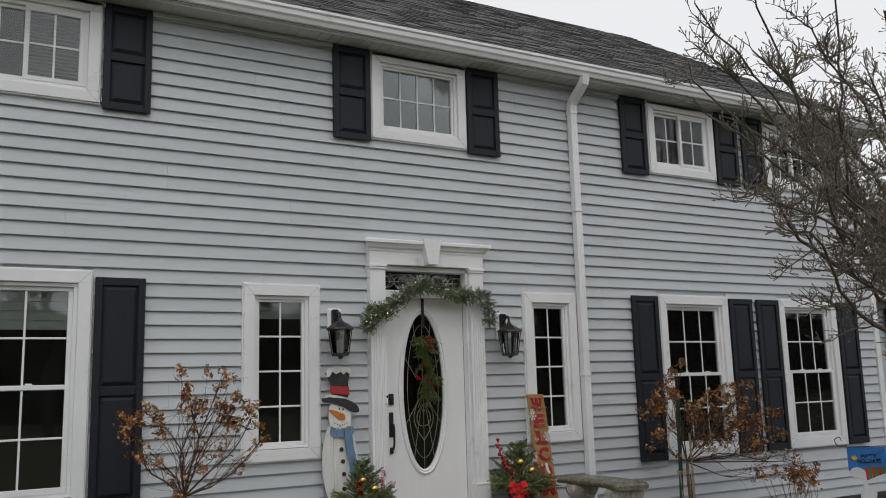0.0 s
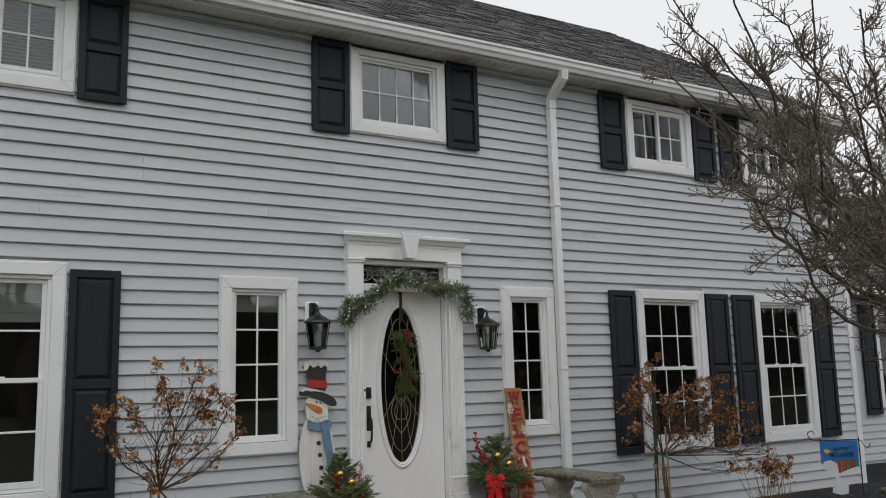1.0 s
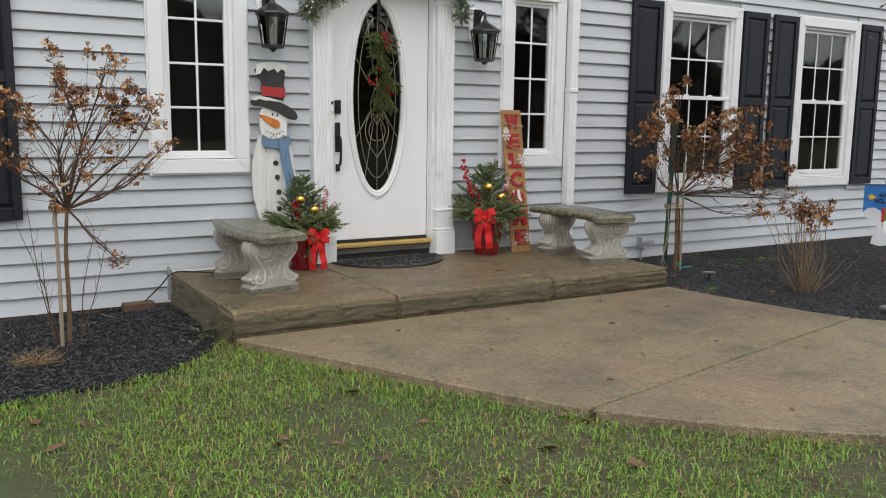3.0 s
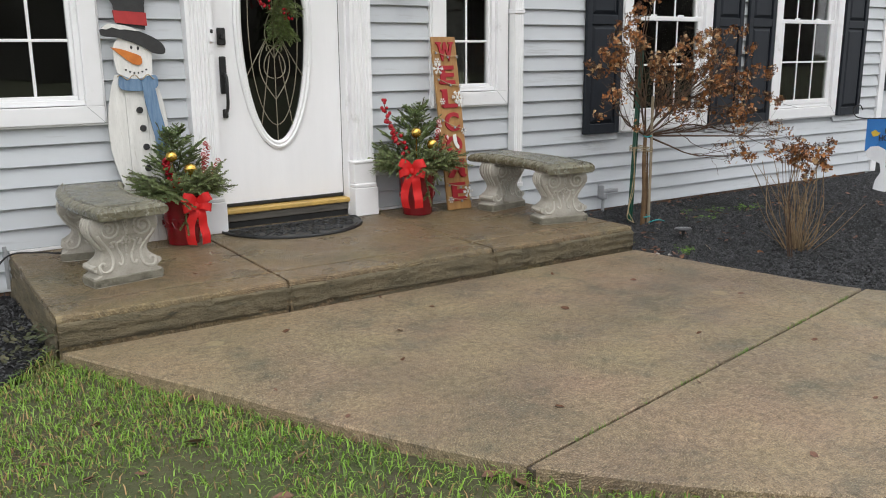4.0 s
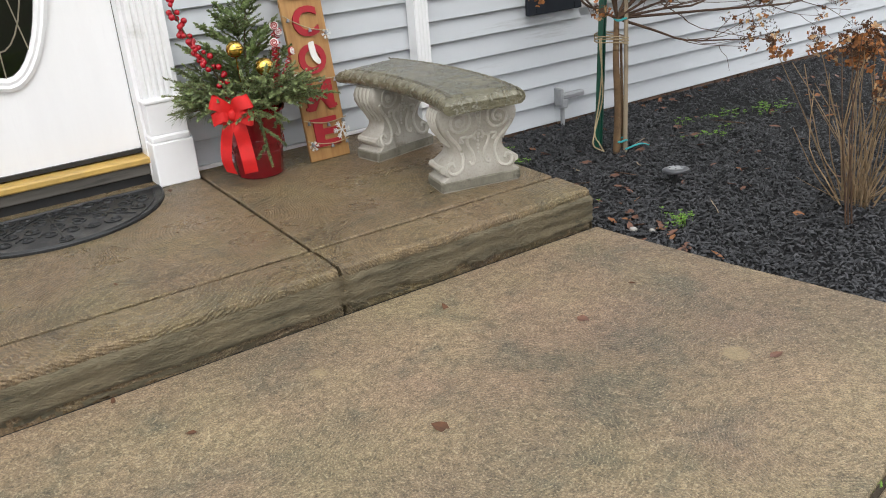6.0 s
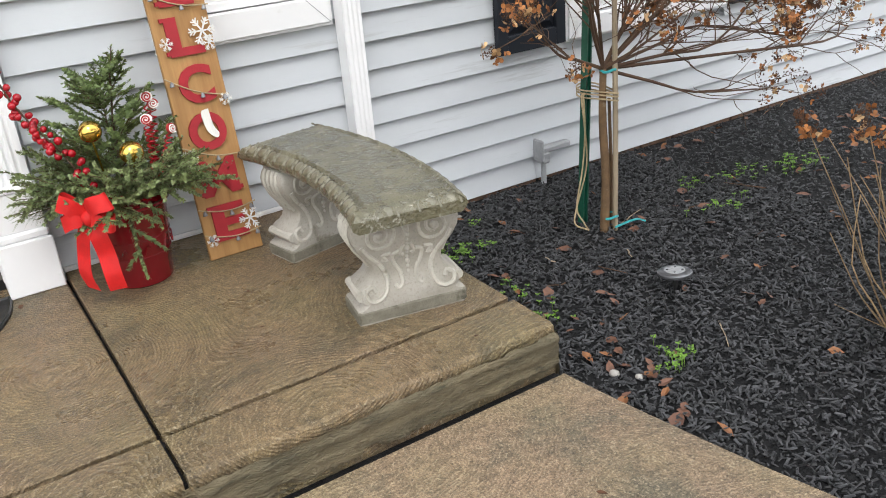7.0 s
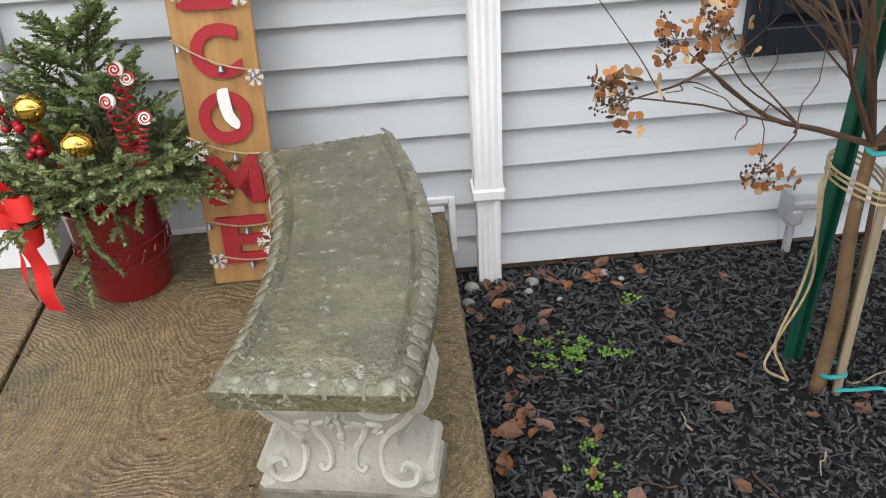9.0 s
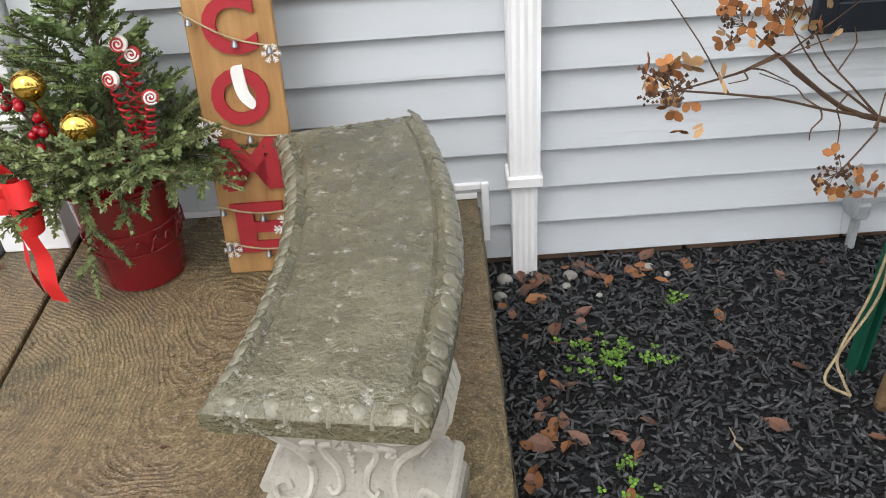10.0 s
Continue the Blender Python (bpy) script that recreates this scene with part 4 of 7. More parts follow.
# raised scrolls, paler than the leg stone behind them
M["relief"] = mat("pale_raised_relief", (0.50, 0.475, 0.42), (0.40, 0.38, 0.33), rough=0.7, scale=14, fine=120, bump=0.5, dist=0.003, c3=(0.2, 0.18, 0.13), spots=0.15, spot_scale=18, grain=0.6)
M["redpot"] = mat("red_glazed_metal", (0.22, 0.004, 0.010), (0.17, 0.003, 0.008), rough=0.22, scale=6, fine=60, bump=0.1, dist=0.001, coat=0.4)
M["bow"] = mat("red_velvet_ribbon", (0.62, 0.008, 0.008), (0.5, 0.006, 0.006), rough=0.7, scale=20, fine=300, bump=0.2, dist=0.001)
M["berry"] = mat("red_berry", (0.42, 0.006, 0.016), (0.3, 0.004, 0.012), rough=0.25, scale=20, bump=0)
M["gold"] = mat("gold_ball", (0.75, 0.5, 0.12), (0.68, 0.44, 0.1), rough=0.12, metal=1.0, scale=8, bump=0)
M["needle"] = mat("fir_needles", (0.150, 0.200, 0.060), (0.10, 0.15, 0.05), rough=0.5, scale=9, bump=0, island=0.45)
M["needle2"] = mat("blue_green_needles", (0.22, 0.27, 0.105), (0.15, 0.20, 0.085), rough=0.5, scale=9, bump=0, island=0.4)
M["frost"] = mat("frosted_needles", (0.20, 0.24, 0.20), (0.58, 0.61, 0.59), rough=0.7, scale=14, bump=0, island=0.35)
M["twig"] = mat("brown_twig", (0.10, 0.055, 0.03), (0.07, 0.04, 0.025), rough=0.8, scale=20, fine=150, bump=0.4)
M["greybark"] = mat("grey_brown_bark", (0.15, 0.122, 0.10), (0.10, 0.08, 0.066), rough=0.85, scale=12, fine=90, bump=0.6, dist=0.006, c3=(0.15, 0.14, 0.11), spots=0.0, spot_scale=20)
M["trunk"] = mat("hydrangea_bark", (0.19, 0.115, 0.055), (0.12, 0.072, 0.038), rough=0.85, scale=18, fine=110, bump=0.7, dist=0.004, c3=(0.24, 0.18, 0.11), spots=0.1, spot_scale=30)
M["drystem"] = mat("dry_tan_stem", (0.29, 0.205, 0.115), (0.19, 0.125, 0.068), rough=0.8, scale=15, fine=90, bump=0.4, island=0.35)
M["petal"] = mat("dried_petal", (0.34, 0.135, 0.037), (0.21, 0.075, 0.022), rough=0.75, scale=25, bump=0, island=0.5)
M["paledpetal"] = mat("pale_dried_petal", (0.52, 0.35, 0.19), (0.40, 0.23, 0.10), rough=0.75, scale=25, bump=0, island=0.4)
M["seed"] = mat("brown_seed_head", (0.10, 0.042, 0.018), (0.06, 0.028, 0.014), rough=0.85, scale=25, bump=0, island=0.4)
M["budfuzz"] = mat("grey_bud", (0.22, 0.20, 0.15), (0.16, 0.14, 0.10), rough=0.8, scale=30, bump=0)
M["wood"] = mat("stained_pine_board", (0.42, 0.235, 0.085), (0.30, 0.15, 0.05), rough=0.55, scale=3, fine=40, bump=0.25, dist=0.002, stretch=(9, 9, 0.8), c3=(0.16, 0.075, 0.025), spots=0.0, spot_scale=3)
M["letter"] = mat("red_painted_letter", (0.36, 0.012, 0.022), (0.30, 0.010, 0.018), rough=0.6, scale=12, fine=120, bump=0.15)
M["whitepaint"] = mat("white_painted_wood", (0.78, 0.77, 0.74), (0.66, 0.65, 0.62), rough=0.6, scale=5, fine=60, bump=0.2, stretch=(5, 5, 0.7), c3=(0.45, 0.42, 0.36), spots=-0.02, spot_scale=9)
M["blackpaint"] = mat("black_painted_wood", (0.02, 0.02, 0.021), (0.035, 0.035, 0.035), rough=0.6, scale=9, fine=90, bump=0.2)
M["redpaint"] = mat("red_painted_wood", (0.42, 0.03, 0.03), (0.3, 0.02, 0.02), rough=0.6, scale=9, fine=90, bump=0.2)
M["bluepaint"] = mat("blue_painted_wood", (0.17, 0.27, 0.40), (0.10, 0.18, 0.30), rough=0.6, scale=9, fine=60, bump=0.2, stretch=(8, 8, 1))
M["orange"] = mat("orange_painted_wood", (0.62, 0.20, 0.03), (0.5, 0.14, 0.02), rough=0.6, scale=12, bump=0.1)
M["twine"] = mat("jute_twine", (0.45, 0.36, 0.22), (0.34, 0.26, 0.15), rough=0.9, scale=60, fine=300, bump=0.6)
M["steel"] = mat("galvanised_steel", (0.28, 0.285, 0.3), (0.22, 0.225, 0.24), rough=0.35, metal=0.85, scale=14, bump=0.1)
M["greenpost"] = mat("green_enamel_post", (0.008, 0.085, 0.05), (0.006, 0.065, 0.04), rough=0.4, scale=12, fine=90, bump=0.15)
M["teal"] = mat("teal_plastic_tie", (0.02, 0.33, 0.34), (0.015, 0.28, 0.3), rough=0.4, scale=12, bump=0)
M["stake"] = mat("weathered_stake", (0.36, 0.29, 0.20), (0.28, 0.22, 0.15), rough=0.8, scale=9, fine=80, bump=0.4, stretch=(6, 6, 0.6))
M["flagblue"] = mat("blue_flag_cloth", (0.03, 0.19, 0.52), (0.025, 0.16, 0.46), rough=0.7, scale=6, fine=200, bump=0.1)
M["flagwhite"] = mat("white_flag_cloth", (0.75, 0.76, 0.78), (0.68, 0.69, 0.72), rough=0.7, scale=6, fine=200, bump=0.1)
M["flagred"] = mat("red_flag_cloth", (0.5, 0.03, 0.03), rough=0.7, bump=0)
M["flaggreen"] = mat("green_flag_cloth", (0.04, 0.25, 0.06), rough=0.7, bump=0)
M["flagyellow"] = mat("yellow_flag_cloth", (0.75, 0.5, 0.05), rough=0.7, bump=0)
M["urn"] = mat("mossy_urn_stone", (0.17, 0.16, 0.10), (0.11, 0.105, 0.065), rough=0.75, scale=7, fine=100, bump=0.5, dist=0.004, c3=(0.30, 0.27, 0.20), spots=0.1, spot_scale=9)
M["leaf1"] = mat("fallen_brown_leaf", (0.16, 0.075, 0.045), (0.10, 0.05, 0.035), rough=0.6, scale=20, bump=0.1, island=0.5)
M["leaf2"] = mat("fallen_orange_leaf", (0.24, 0.10, 0.035), (0.17, 0.07, 0.03), rough=0.6, scale=20, bump=0.1, island=0.4)
M["weed"] = mat("bright_green_weed", (0.14, 0.27, 0.03), (0.10, 0.20, 0.025), rough=0.55, scale=20, bump=0, island=0.35)
M["grass"] = mat("winter_grass", (0.135, 0.255, 0.024), (0.17, 0.29, 0.034), rough=0.5, scale=1.2, bump=0, island=0.45, c3=(0.17, 0.15, 0.055), spots=0.1, spot_scale=2.5)
M["straw"] = mat("dry_straw", (0.32, 0.22, 0.10), (0.25, 0.16, 0.07), rough=0.8, scale=9, bump=0, island=0.4)
M["stone"] = mat("pebble", (0.38, 0.36, 0.33), (0.25, 0.24, 0.22), rough=0.7, scale=20, bump=0.2, rnd=0.3)
M["flame"] = glow_mat("candle_bulb", (1.0, 0.75, 0.4), 4.0)
M["fairy"] = glow_mat("fairy_light", (1.0, 0.9, 0.7), 1.2)
M["lampglass"] = glass_mat("lantern_glass", (0.75, 0.77, 0.75))
M["copper"] = mat("copper_wire", (0.5, 0.16, 0.06), rough=0.35, metal=0.8, bump=0)
M["redwire"] = mat("red_glitter_wire", (0.45, 0.01, 0.02), rough=0.3, metal=0.3, bump=0)


# ---- benches ----
def make_bench():
    """Curved cast-stone bench, arc centred on its local origin, facing -x; z 0 at its foot."""
    b = thing("bench", "mossy curved concrete bench on pale scroll-carved legs, wet", "bench", "benches on the porch")
    Ri, Ro, th = 1.36, 1.695, radians(16.3)
    H0, H1 = 0.322, 0.382
    n = 110
    # cross-section of the seat, from inner to outer edge: (radius, z)
    sec = [(Ri + 0.02, H0), (Ri + 0.004, H0 + 0.012), (Ri, H0 + 0.024), (Ri + 0.003, H0 + 0.036), (Ri + 0.014, H1 - 0.010), (Ri + 0.030, H1 - 0.003), (Ri + 0.043, H1 - 0.009), (Ri + 0.052, H1),
           *[(Ri + 0.05 + (Ro - Ri - 0.1) * q / 16, H1) for q in range(1, 16)], (Ro - 0.052, H1), (Ro - 0.043, H1 - 0.009), (Ro - 0.030, H1 - 0.003), (Ro - 0.014, H1 - 0.010), (Ro - 0.003, H0 + 0.036), (Ro, H0 + 0.024), (Ro - 0.004, H0 + 0.012), (Ro - 0.02, H0)]
    vs, fs, k = [], [], len(sec)
    # the ends are pulled in on the top to make the same edge there
    for i in range(n + 1):
        u = -1 + 2 * i / n
        for r, z in sec:
            a = u * (th + 0.028 * (Ro - r) / (Ro - Ri))
            zz = z
            e = (1 - abs(u)) * th * 1.45
            if z > H0 + 0.03 and e < 0.05:
                zz = min(z, H0 + 0.036 + max(0.0, e) ** 0.5 * (H1 - H0 - 0.036) / 0.05 ** 0.5)
                if 0.03 < e < 0.046 and z >= H1 - 0.001:
                    zz -= 0.003
            jit = noise.noise(Vector((r * 40, a * 50, z * 40))) * 0.0012
            if Ri + 0.055 < r < Ro - 0.055:
                jit += noise.noise(Vector((r * 110, a * 150, z * 40))) * 0.0009
            vs.append(((r + jit) * math.cos(a), (r + jit) * math.sin(a), zz + jit))
    for i in range(n):
        for j in range(k):
            fs.append((i * k + j, i * k + (j + 1) % k, (i + 1) * k + (j + 1) % k, (i + 1) * k + j))
    fs += [tuple(range(k)), tuple(range(n * k, n * k + k))]
    seat = part("seat", MB().add(vs, fs), M["seat"], b, "mossy olive wet seat slab", smooth=True)
    # egg-and-dart moulding along the rim: eggs with darts between
    eggs = MB()

    def egg(p, nrm, s=1.15):
        nrm = Vector(nrm).normalized()
        side_ = Vector((0, 0, 1)).cross(nrm).normalized()
        up = nrm.cross(side_)
        m = Matrix((side_, up, nrm)).transposed().to_4x4()
        m.translation = p
        vs_, fs_ = [], []
        for i in range(5):
            for j in range(8):
                f, t = i / 4 * math.pi / 2, j / 8 * 2 * math.pi
                vs_.append(m @ Vector((math.cos(t) * math.cos(f) * 0.017 * s, math.sin(t) * math.cos(f) * 0.015 * s, math.sin(f) * 0.0052 * s)))
        for i in range(4):
            for j in range(8):
                fs_.append((i * 8 + j, i * 8 + (j + 1) % 8, i * 8 + 8 + (j + 1) % 8, i * 8 + 8 + j))
        eggs.add(vs_, fs_)
        for sx2 in (-1, 1):
            eggs.tube([m @ Vector((sx2 * 0.027, 0.016, 0.0)), m @ Vector((sx2 * 0.023, 0.0, 0.001)), m @ Vector((sx2 * 0.027, -0.018, -0.001))], 0.0036, 5)

    for R_, sg in ((Ri + 0.018, -1), (Ro - 0.018, 1)):
        cnt = int(2 * th * R_ / 0.056)
        for i in range(cnt):
            a = -th + (i + 0.5) * 2 * th / cnt
            egg(Vector((R_ * math.cos(a), R_ * math.sin(a), H1 - 0.0115)), (sg * math.cos(a) * 0.8, sg * math.sin(a) * 0.8, 1))
    for sg in (-1, 1):
        for i in range(5):
            r = Ri + 0.045 + i * (Ro - Ri - 0.09) / 4
            a = sg * (th + 0.028 * (Ro - r) / (Ro - Ri))
            t = Vector((-math.sin(a), math.cos(a), 0)) * sg
            egg(Vector((r * math.cos(a), r * math.sin(a), H1 - 0.0185)) - t * 0.013, t * 0.8 + Vector((0, 0, 1)))
    part("edge_moulding", eggs, M["seatrim"], seat, "egg-and-dart carved rim", smooth=True)
    half = [(0.0, 0.166), (0.046, 0.166), (0.052, 0.150), (0.060, 0.140), (0.072, 0.150), (0.090, 0.155), (0.106, 0.148), (0.118, 0.130), (0.132, 0.114), (0.150, 0.106), (0.170, 0.108),
            (0.195, 0.122), (0.225, 0.144), (0.255, 0.158), (0.28, 0.162), (0.305, 0.156), (0.316, 0.148), (0.324, 0.15)]
    Rm = (Ri + Ro) / 2
    for sg in (-1, 1):
        a = sg * (th - 0.088)
        M0 = Matrix.Translation((Rm * math.cos(a), Rm * math.sin(a), 0)) @ Matrix.Rotation(a, 4, "Z")
        m = MB()
        k = len(half)
        D = 0.058
        face_at = lambda z: (D + 0.006 if z < 0.05 else D - 0.004 + 0.010 * math.sin(z * 30)) + 0.005
        depth = [D + 0.006 if z < 0.05 else D - 0.004 + 0.010 * math.sin(z * 30) for z, w in half]
        vs, fs = [], []
        for (z, w), dd in zip(half, depth):
            for x, y in ((-w, -dd), (-w * 0.94, -dd - 0.006), (0, -dd - 0.004), (w * 0.94, -dd - 0.006), (w, -dd), (w + (0.004 if z > 0.05 else 0), -dd * 0.4), (w + (0.004 if z > 0.05 else 0), dd * 0.4), (w, dd), (w * 0.94, dd + 0.006), (0, dd + 0.004), (-w * 0.94, dd + 0.006), (-w, dd), (-w - (0.004 if z > 0.05 else 0), dd * 0.4), (-w - (0.004 if z > 0.05 else 0), -dd * 0.4)):
                vs.append(M0 @ Vector((x, y, z)))
        q = 14
        for i in range(k - 1):
            for j in range(q):
                fs.append((i * q + j, i * q + (j + 1) % q, (i + 1) * q + (j + 1) % q, (i + 1) * q + j))
        fs += [tuple(range(q)), tuple(range((k - 1) * q, k * q))]
        leg = part("leg", m.add(vs, fs), M["leg"], b, "pale grey cast-stone leg", smooth=True)
        rel = MB()
        for face in (-1, 1):
            P = lambda x, z: M0 @ Vector((x, face * face_at(z), min(z, 0.318)))
            for s in (-1, 1):
                sp = [P(s * (0.082 + (0.050 - 0.042 * t) * math.cos(2.2 + t * 11)), 0.268 + (0.050 - 0.042 * t) * math.sin(2.2 + t * 11)) for t in np.linspace(0, 1, 26)]
                rel.tube(sp, 0.0062, 6)
                rel.ball(P(s * 0.082, 0.268), 0.012, 8, 5)
                rel.tube([P(*p) for p in spline([(s * 0.135, 0.245), (s * 0.118, 0.215), (s * 0.085, 0.175), (s * 0.068, 0.13), (s * 0.078, 0.085), (s * 0.105, 0.068), (s * 0.13, 0.075), (s * 0.135, 0.10), (s * 0.115, 0.11), (s * 0.108, 0.095)], 4)], 0.0075, 6)
                rel.tube([P(*p) for p in spline([(s * 0.024, 0.205), (s * 0.045, 0.195), (s * 0.04, 0.165), (s * 0.026, 0.14), (s * 0.022, 0.105), (s * 0.036, 0.092), (s * 0.045, 0.105)], 4)], 0.0065, 6)
                rel.tube([P(*p) for p in spline([(s * 0.05, 0.205), (s * 0.075, 0.20), (s * 0.062, 0.18), (s * 0.08, 0.185)], 4)], 0.006, 6)
                rel.tube([P(*p) for p in spline([(s * 0.01, 0.225), (s * 0.022, 0.20), (s * 0.012, 0.19)], 4)], 0.0055, 6)
            for i in range(12):
                rel.ball(P(0, 0.30 - i * 0.015), 0.0055 if i % 3 else 0.009, 6, 4)
            for s in (-1, 1):
                rel.tube([P(s * 0.006, 0.33), P(s * 0.012, 0.30), P(s * 0.004, 0.26)], 0.004, 5)
        for s in (-1, 1):   # fluted ends with a lower scroll
            for y in (-0.035, -0.012, 0.012, 0.035):
                rel.tube([M0 @ Vector((s * (w + 0.004), y, z)) for z, w in half[10:-1]], 0.006, 5)
            rel.tube([M0 @ Vector((s * 0.15, y, 0.088)) for y in (-0.062, 0, 0.062)], 0.016, 8)
        part("foot_block", MB().box(-0.170, -D - 0.015, 0.0, 0.170, D + 0.015, 0.045, 0.008, M0), M["legfoot"], leg, "damp stained foot block")
        part("scroll_relief", rel, M["relief"], leg, "carved scroll relief", smooth=True)
    return b


bench = make_bench()
bench.matrix_basis = pose(3.802, 6.492, PORCH[3])
bench2 = copy_thing(bench, pose(4.15, 6.575, PORCH[3], 0, 0, 180))


# ---- evergreen pieces ----
def sprig(st, nd, p, d, length, nl=0.02, gap=0.004, droop=0.0, flat=True, rng=R, side_twigs=0, r=0.0016, w=0.0023):
    """A needle-bearing twig from p along d; side twigs branch off in one plane."""
    p, d = Vector(p), Vector(d).normalized()
    n = max(4, int(length / 0.02))
    pts = [p.copy()]
    dd = d.copy()
    for i in range(n):
        dd = (dd + Vector((rng.uniform(-.05, .05), rng.uniform(-.05, .05), -droop / n + rng.uniform(-.03, .03)))).normalized()
        pts.append(pts[-1] + dd * (length / n))
    st.tube(pts, [r * (1.2 - 0.8 * i / n) for i in range(n + 1)], 4, False)
    u = dd.cross(Vector((0, 0, 1)))
    u = u.normalized() if u.length > 0.05 else dd.orthogonal().normalized()
    v = u.cross(dd).normalized()
    cnt = int(length / gap)
    for i in range(cnt):
        t = (i + rng.random()) / cnt
        q = pts[min(int(t * n), n - 1)].lerp(pts[min(int(t * n) + 1, n)], t * n % 1)
        ax = (pts[min(int(t * n) + 1, n)] - pts[min(int(t * n), n - 1)]).normalized()
        ang = rng.choice((0, math.pi)) + rng.uniform(-0.9, 0.9) if flat else rng.uniform(0, 6.28)
        o = (u * math.cos(ang) + v * math.sin(ang)) + ax * rng.uniform(0.5, 1.0)
        o = o.normalized() * nl * rng.uniform(0.75, 1.1) * (1 - 0.35 * t)
        s = ax.cross(o).normalized() * w
        nd.add([q - s, q + s, q + o * 0.6 + s * 0.8, q + o, q + o * 0.6 - s * 0.8], [(0, 1, 2, 3, 4)])
    for i in range(side_twigs):
        t = 0.12 + 0.75 * (i + 0.5) / side_twigs
        q = pts[int(t * n)]
        s = 1 if i % 2 else -1
        e = dd * 0.75 + u * s * 0.8 + v * rng.uniform(-0.15, 0.15)
        sprig(st, nd, q, e, length * (1 - t) * 0.62 + 0.02, nl, gap, droop * 0.5, flat, rng, 0, r * 0.7, w)
    return pts


def ribbon(mb, pts, width, wdir, n=6):
    """A strip of cloth along points, wdir its breadth."""
    P = spline(pts, n)
    vs, fs = [], []
    for i, p in enumerate(P):
        w = Vector(wdir).normalized() * width / 2
        vs += [p - w, p + w]
    for i in range(len(P) - 1):
        fs.append((2 * i, 2 * i + 1, 2 * i + 3, 2 * i + 2))
    mb.add(vs, fs)


def make_planter(at, label, bow_at, bow_turn, seed, berry_side, berry_top, candy_side, size=1.0):
    rng = random.Random(seed)
    t = thing("planter_pot", label, "planter", "Christmas planters beside the door", at)
    prof = [(0.082, 0.0), (0.086, 0.004), (0.088, 0.03), (0.095, 0.10), (0.096, 0.104), (0.102, 0.16), (0.110, 0.235), (0.116, 0.246), (0.121, 0.250), (0.121, 0.258), (0.114, 0.258), (0.108, 0.24), (0.10, 0.21), (0.02, 0.205)]
    pot = part("pot", MB().lathe(prof, 40), M["redpot"], t, "glossy red metal pot with embossed band", smooth=True)
    emb = MB()
    for i in range(10):
        a = i * 0.628
        emb.tube([((0.099 + 0.004) * math.cos(a + u * 0.5), (0.099 + 0.004) * math.sin(a + u * 0.5), 0.12 + 0.016 * math.sin(u * 9)) for u in np.linspace(0, 1, 10)], 0.0022, 4)
    emb.tube([(0.0965 * math.cos(a), 0.0965 * math.sin(a), 0.098) for a in np.linspace(0, 6.283, 30)], 0.002, 4)
    emb.tube([(0.1025 * math.cos(a), 0.1025 * math.sin(a), 0.152) for a in np.linspace(0, 6.283, 30)], 0.002, 4)
    part("embossed_band", emb, M["redpot"], pot)
    st, nd = MB(), MB()
    # upright fir bough: a leader with flat side sprays in open tiers
    base = Vector((rng.uniform(-.02, .02), 0.02, 0.24))
    sprig(st, nd, base, (0.03, 0.0, 1), 0.46, 0.020, 0.0026, 0, False, rng, 0, 0.004)
    for i in range(5):
        z = 0.34 + i * 0.062
        ln = 0.265 - i * 0.038
        for k in range(3):
            a = k * 2.094 + i * 0.8 + rng.uniform(-.35, .35)
            sprig(st, nd, base + Vector((0, 0, z - 0.24)), (math.cos(a), math.sin(a) * 0.55, rng.uniform(0.65, 1.05)), ln * rng.uniform(0.8, 1.1), 0.018, 0.0022, 0.05, True, rng, 9, 0.0018, 0.003)
    part("fir_tip", nd, M["needle"], t, "dark green fir branches")
    nd2 = MB()
    for i in range(66):
        a = i * 2.399 + rng.uniform(-.2, .2)
        lift = rng.uniform(0.3, 1.6)
        ln = rng.uniform(0.16, 0.28)
        sprig(st, nd2, (0.07 * math.cos(a), 0.07 * math.sin(a), 0.265), (math.cos(a), math.sin(a) * 0.85, lift), ln, 0.016, 0.0022, 0.45, False, rng, 5, 0.002, 0.0034)
    for a, ln in ((-1.75, 0.21), (-1.2, 0.09)):   # trailing twigs over the rim
        sprig(st, nd2, (0.115 * math.cos(a), 0.115 * math.sin(a), 0.27), (math.cos(a) * 0.35, math.sin(a) * 0.35, -0.6), ln, 0.017, 0.0013, 0.5, False, rng, 2, 0.0014, 0.0036)
    tagged(part("greenery", nd2, M["needle2"], t, "blue-green spruce sprigs"), kind="stuff")
    nd3 = MB()
    for s in (-1, 1):    # pine with long needles
        for i in range(5):
            sprig(st, nd3, (s * 0.08, 0.0, 0.28), (s, rng.uniform(-.6, .3), rng.uniform(0.1, 0.5)), rng.uniform(0.14, 0.22), 0.075, 0.0034, 0.3, False, rng, 0, 0.002, 0.0008)
    tagged(part("pine_sprays", nd3, M["needle"], t, "long-needled pine"), kind="stuff")
    tagged(part("stemwork", st, M["twig"], t), kind="stuff")
    bm_, bs = MB(), MB()
    bx = berry_side
    pts = [Vector((bx * 0.09, -0.03, 0.3)).lerp(Vector((bx * 0.235, -0.05, berry_top)), u) + Vector((0.012 * math.sin(u * 6), 0, 0)) for u in np.linspace(0, 1, 12)]
    bs.tube(pts, 0.0025, 5)
    for i in range(52):
        u = rng.uniform(0.12, 1) if i > 3 else 1
        q = pts[min(int(u * 11), 11)] + Vector((rng.uniform(-.024, .024), rng.uniform(-.024, .024), rng.uniform(-.02, .02))) * (1.25 - 0.6 * u)
        bm_.ball(q, rng.uniform(0.0085, 0.012), 7, 5)
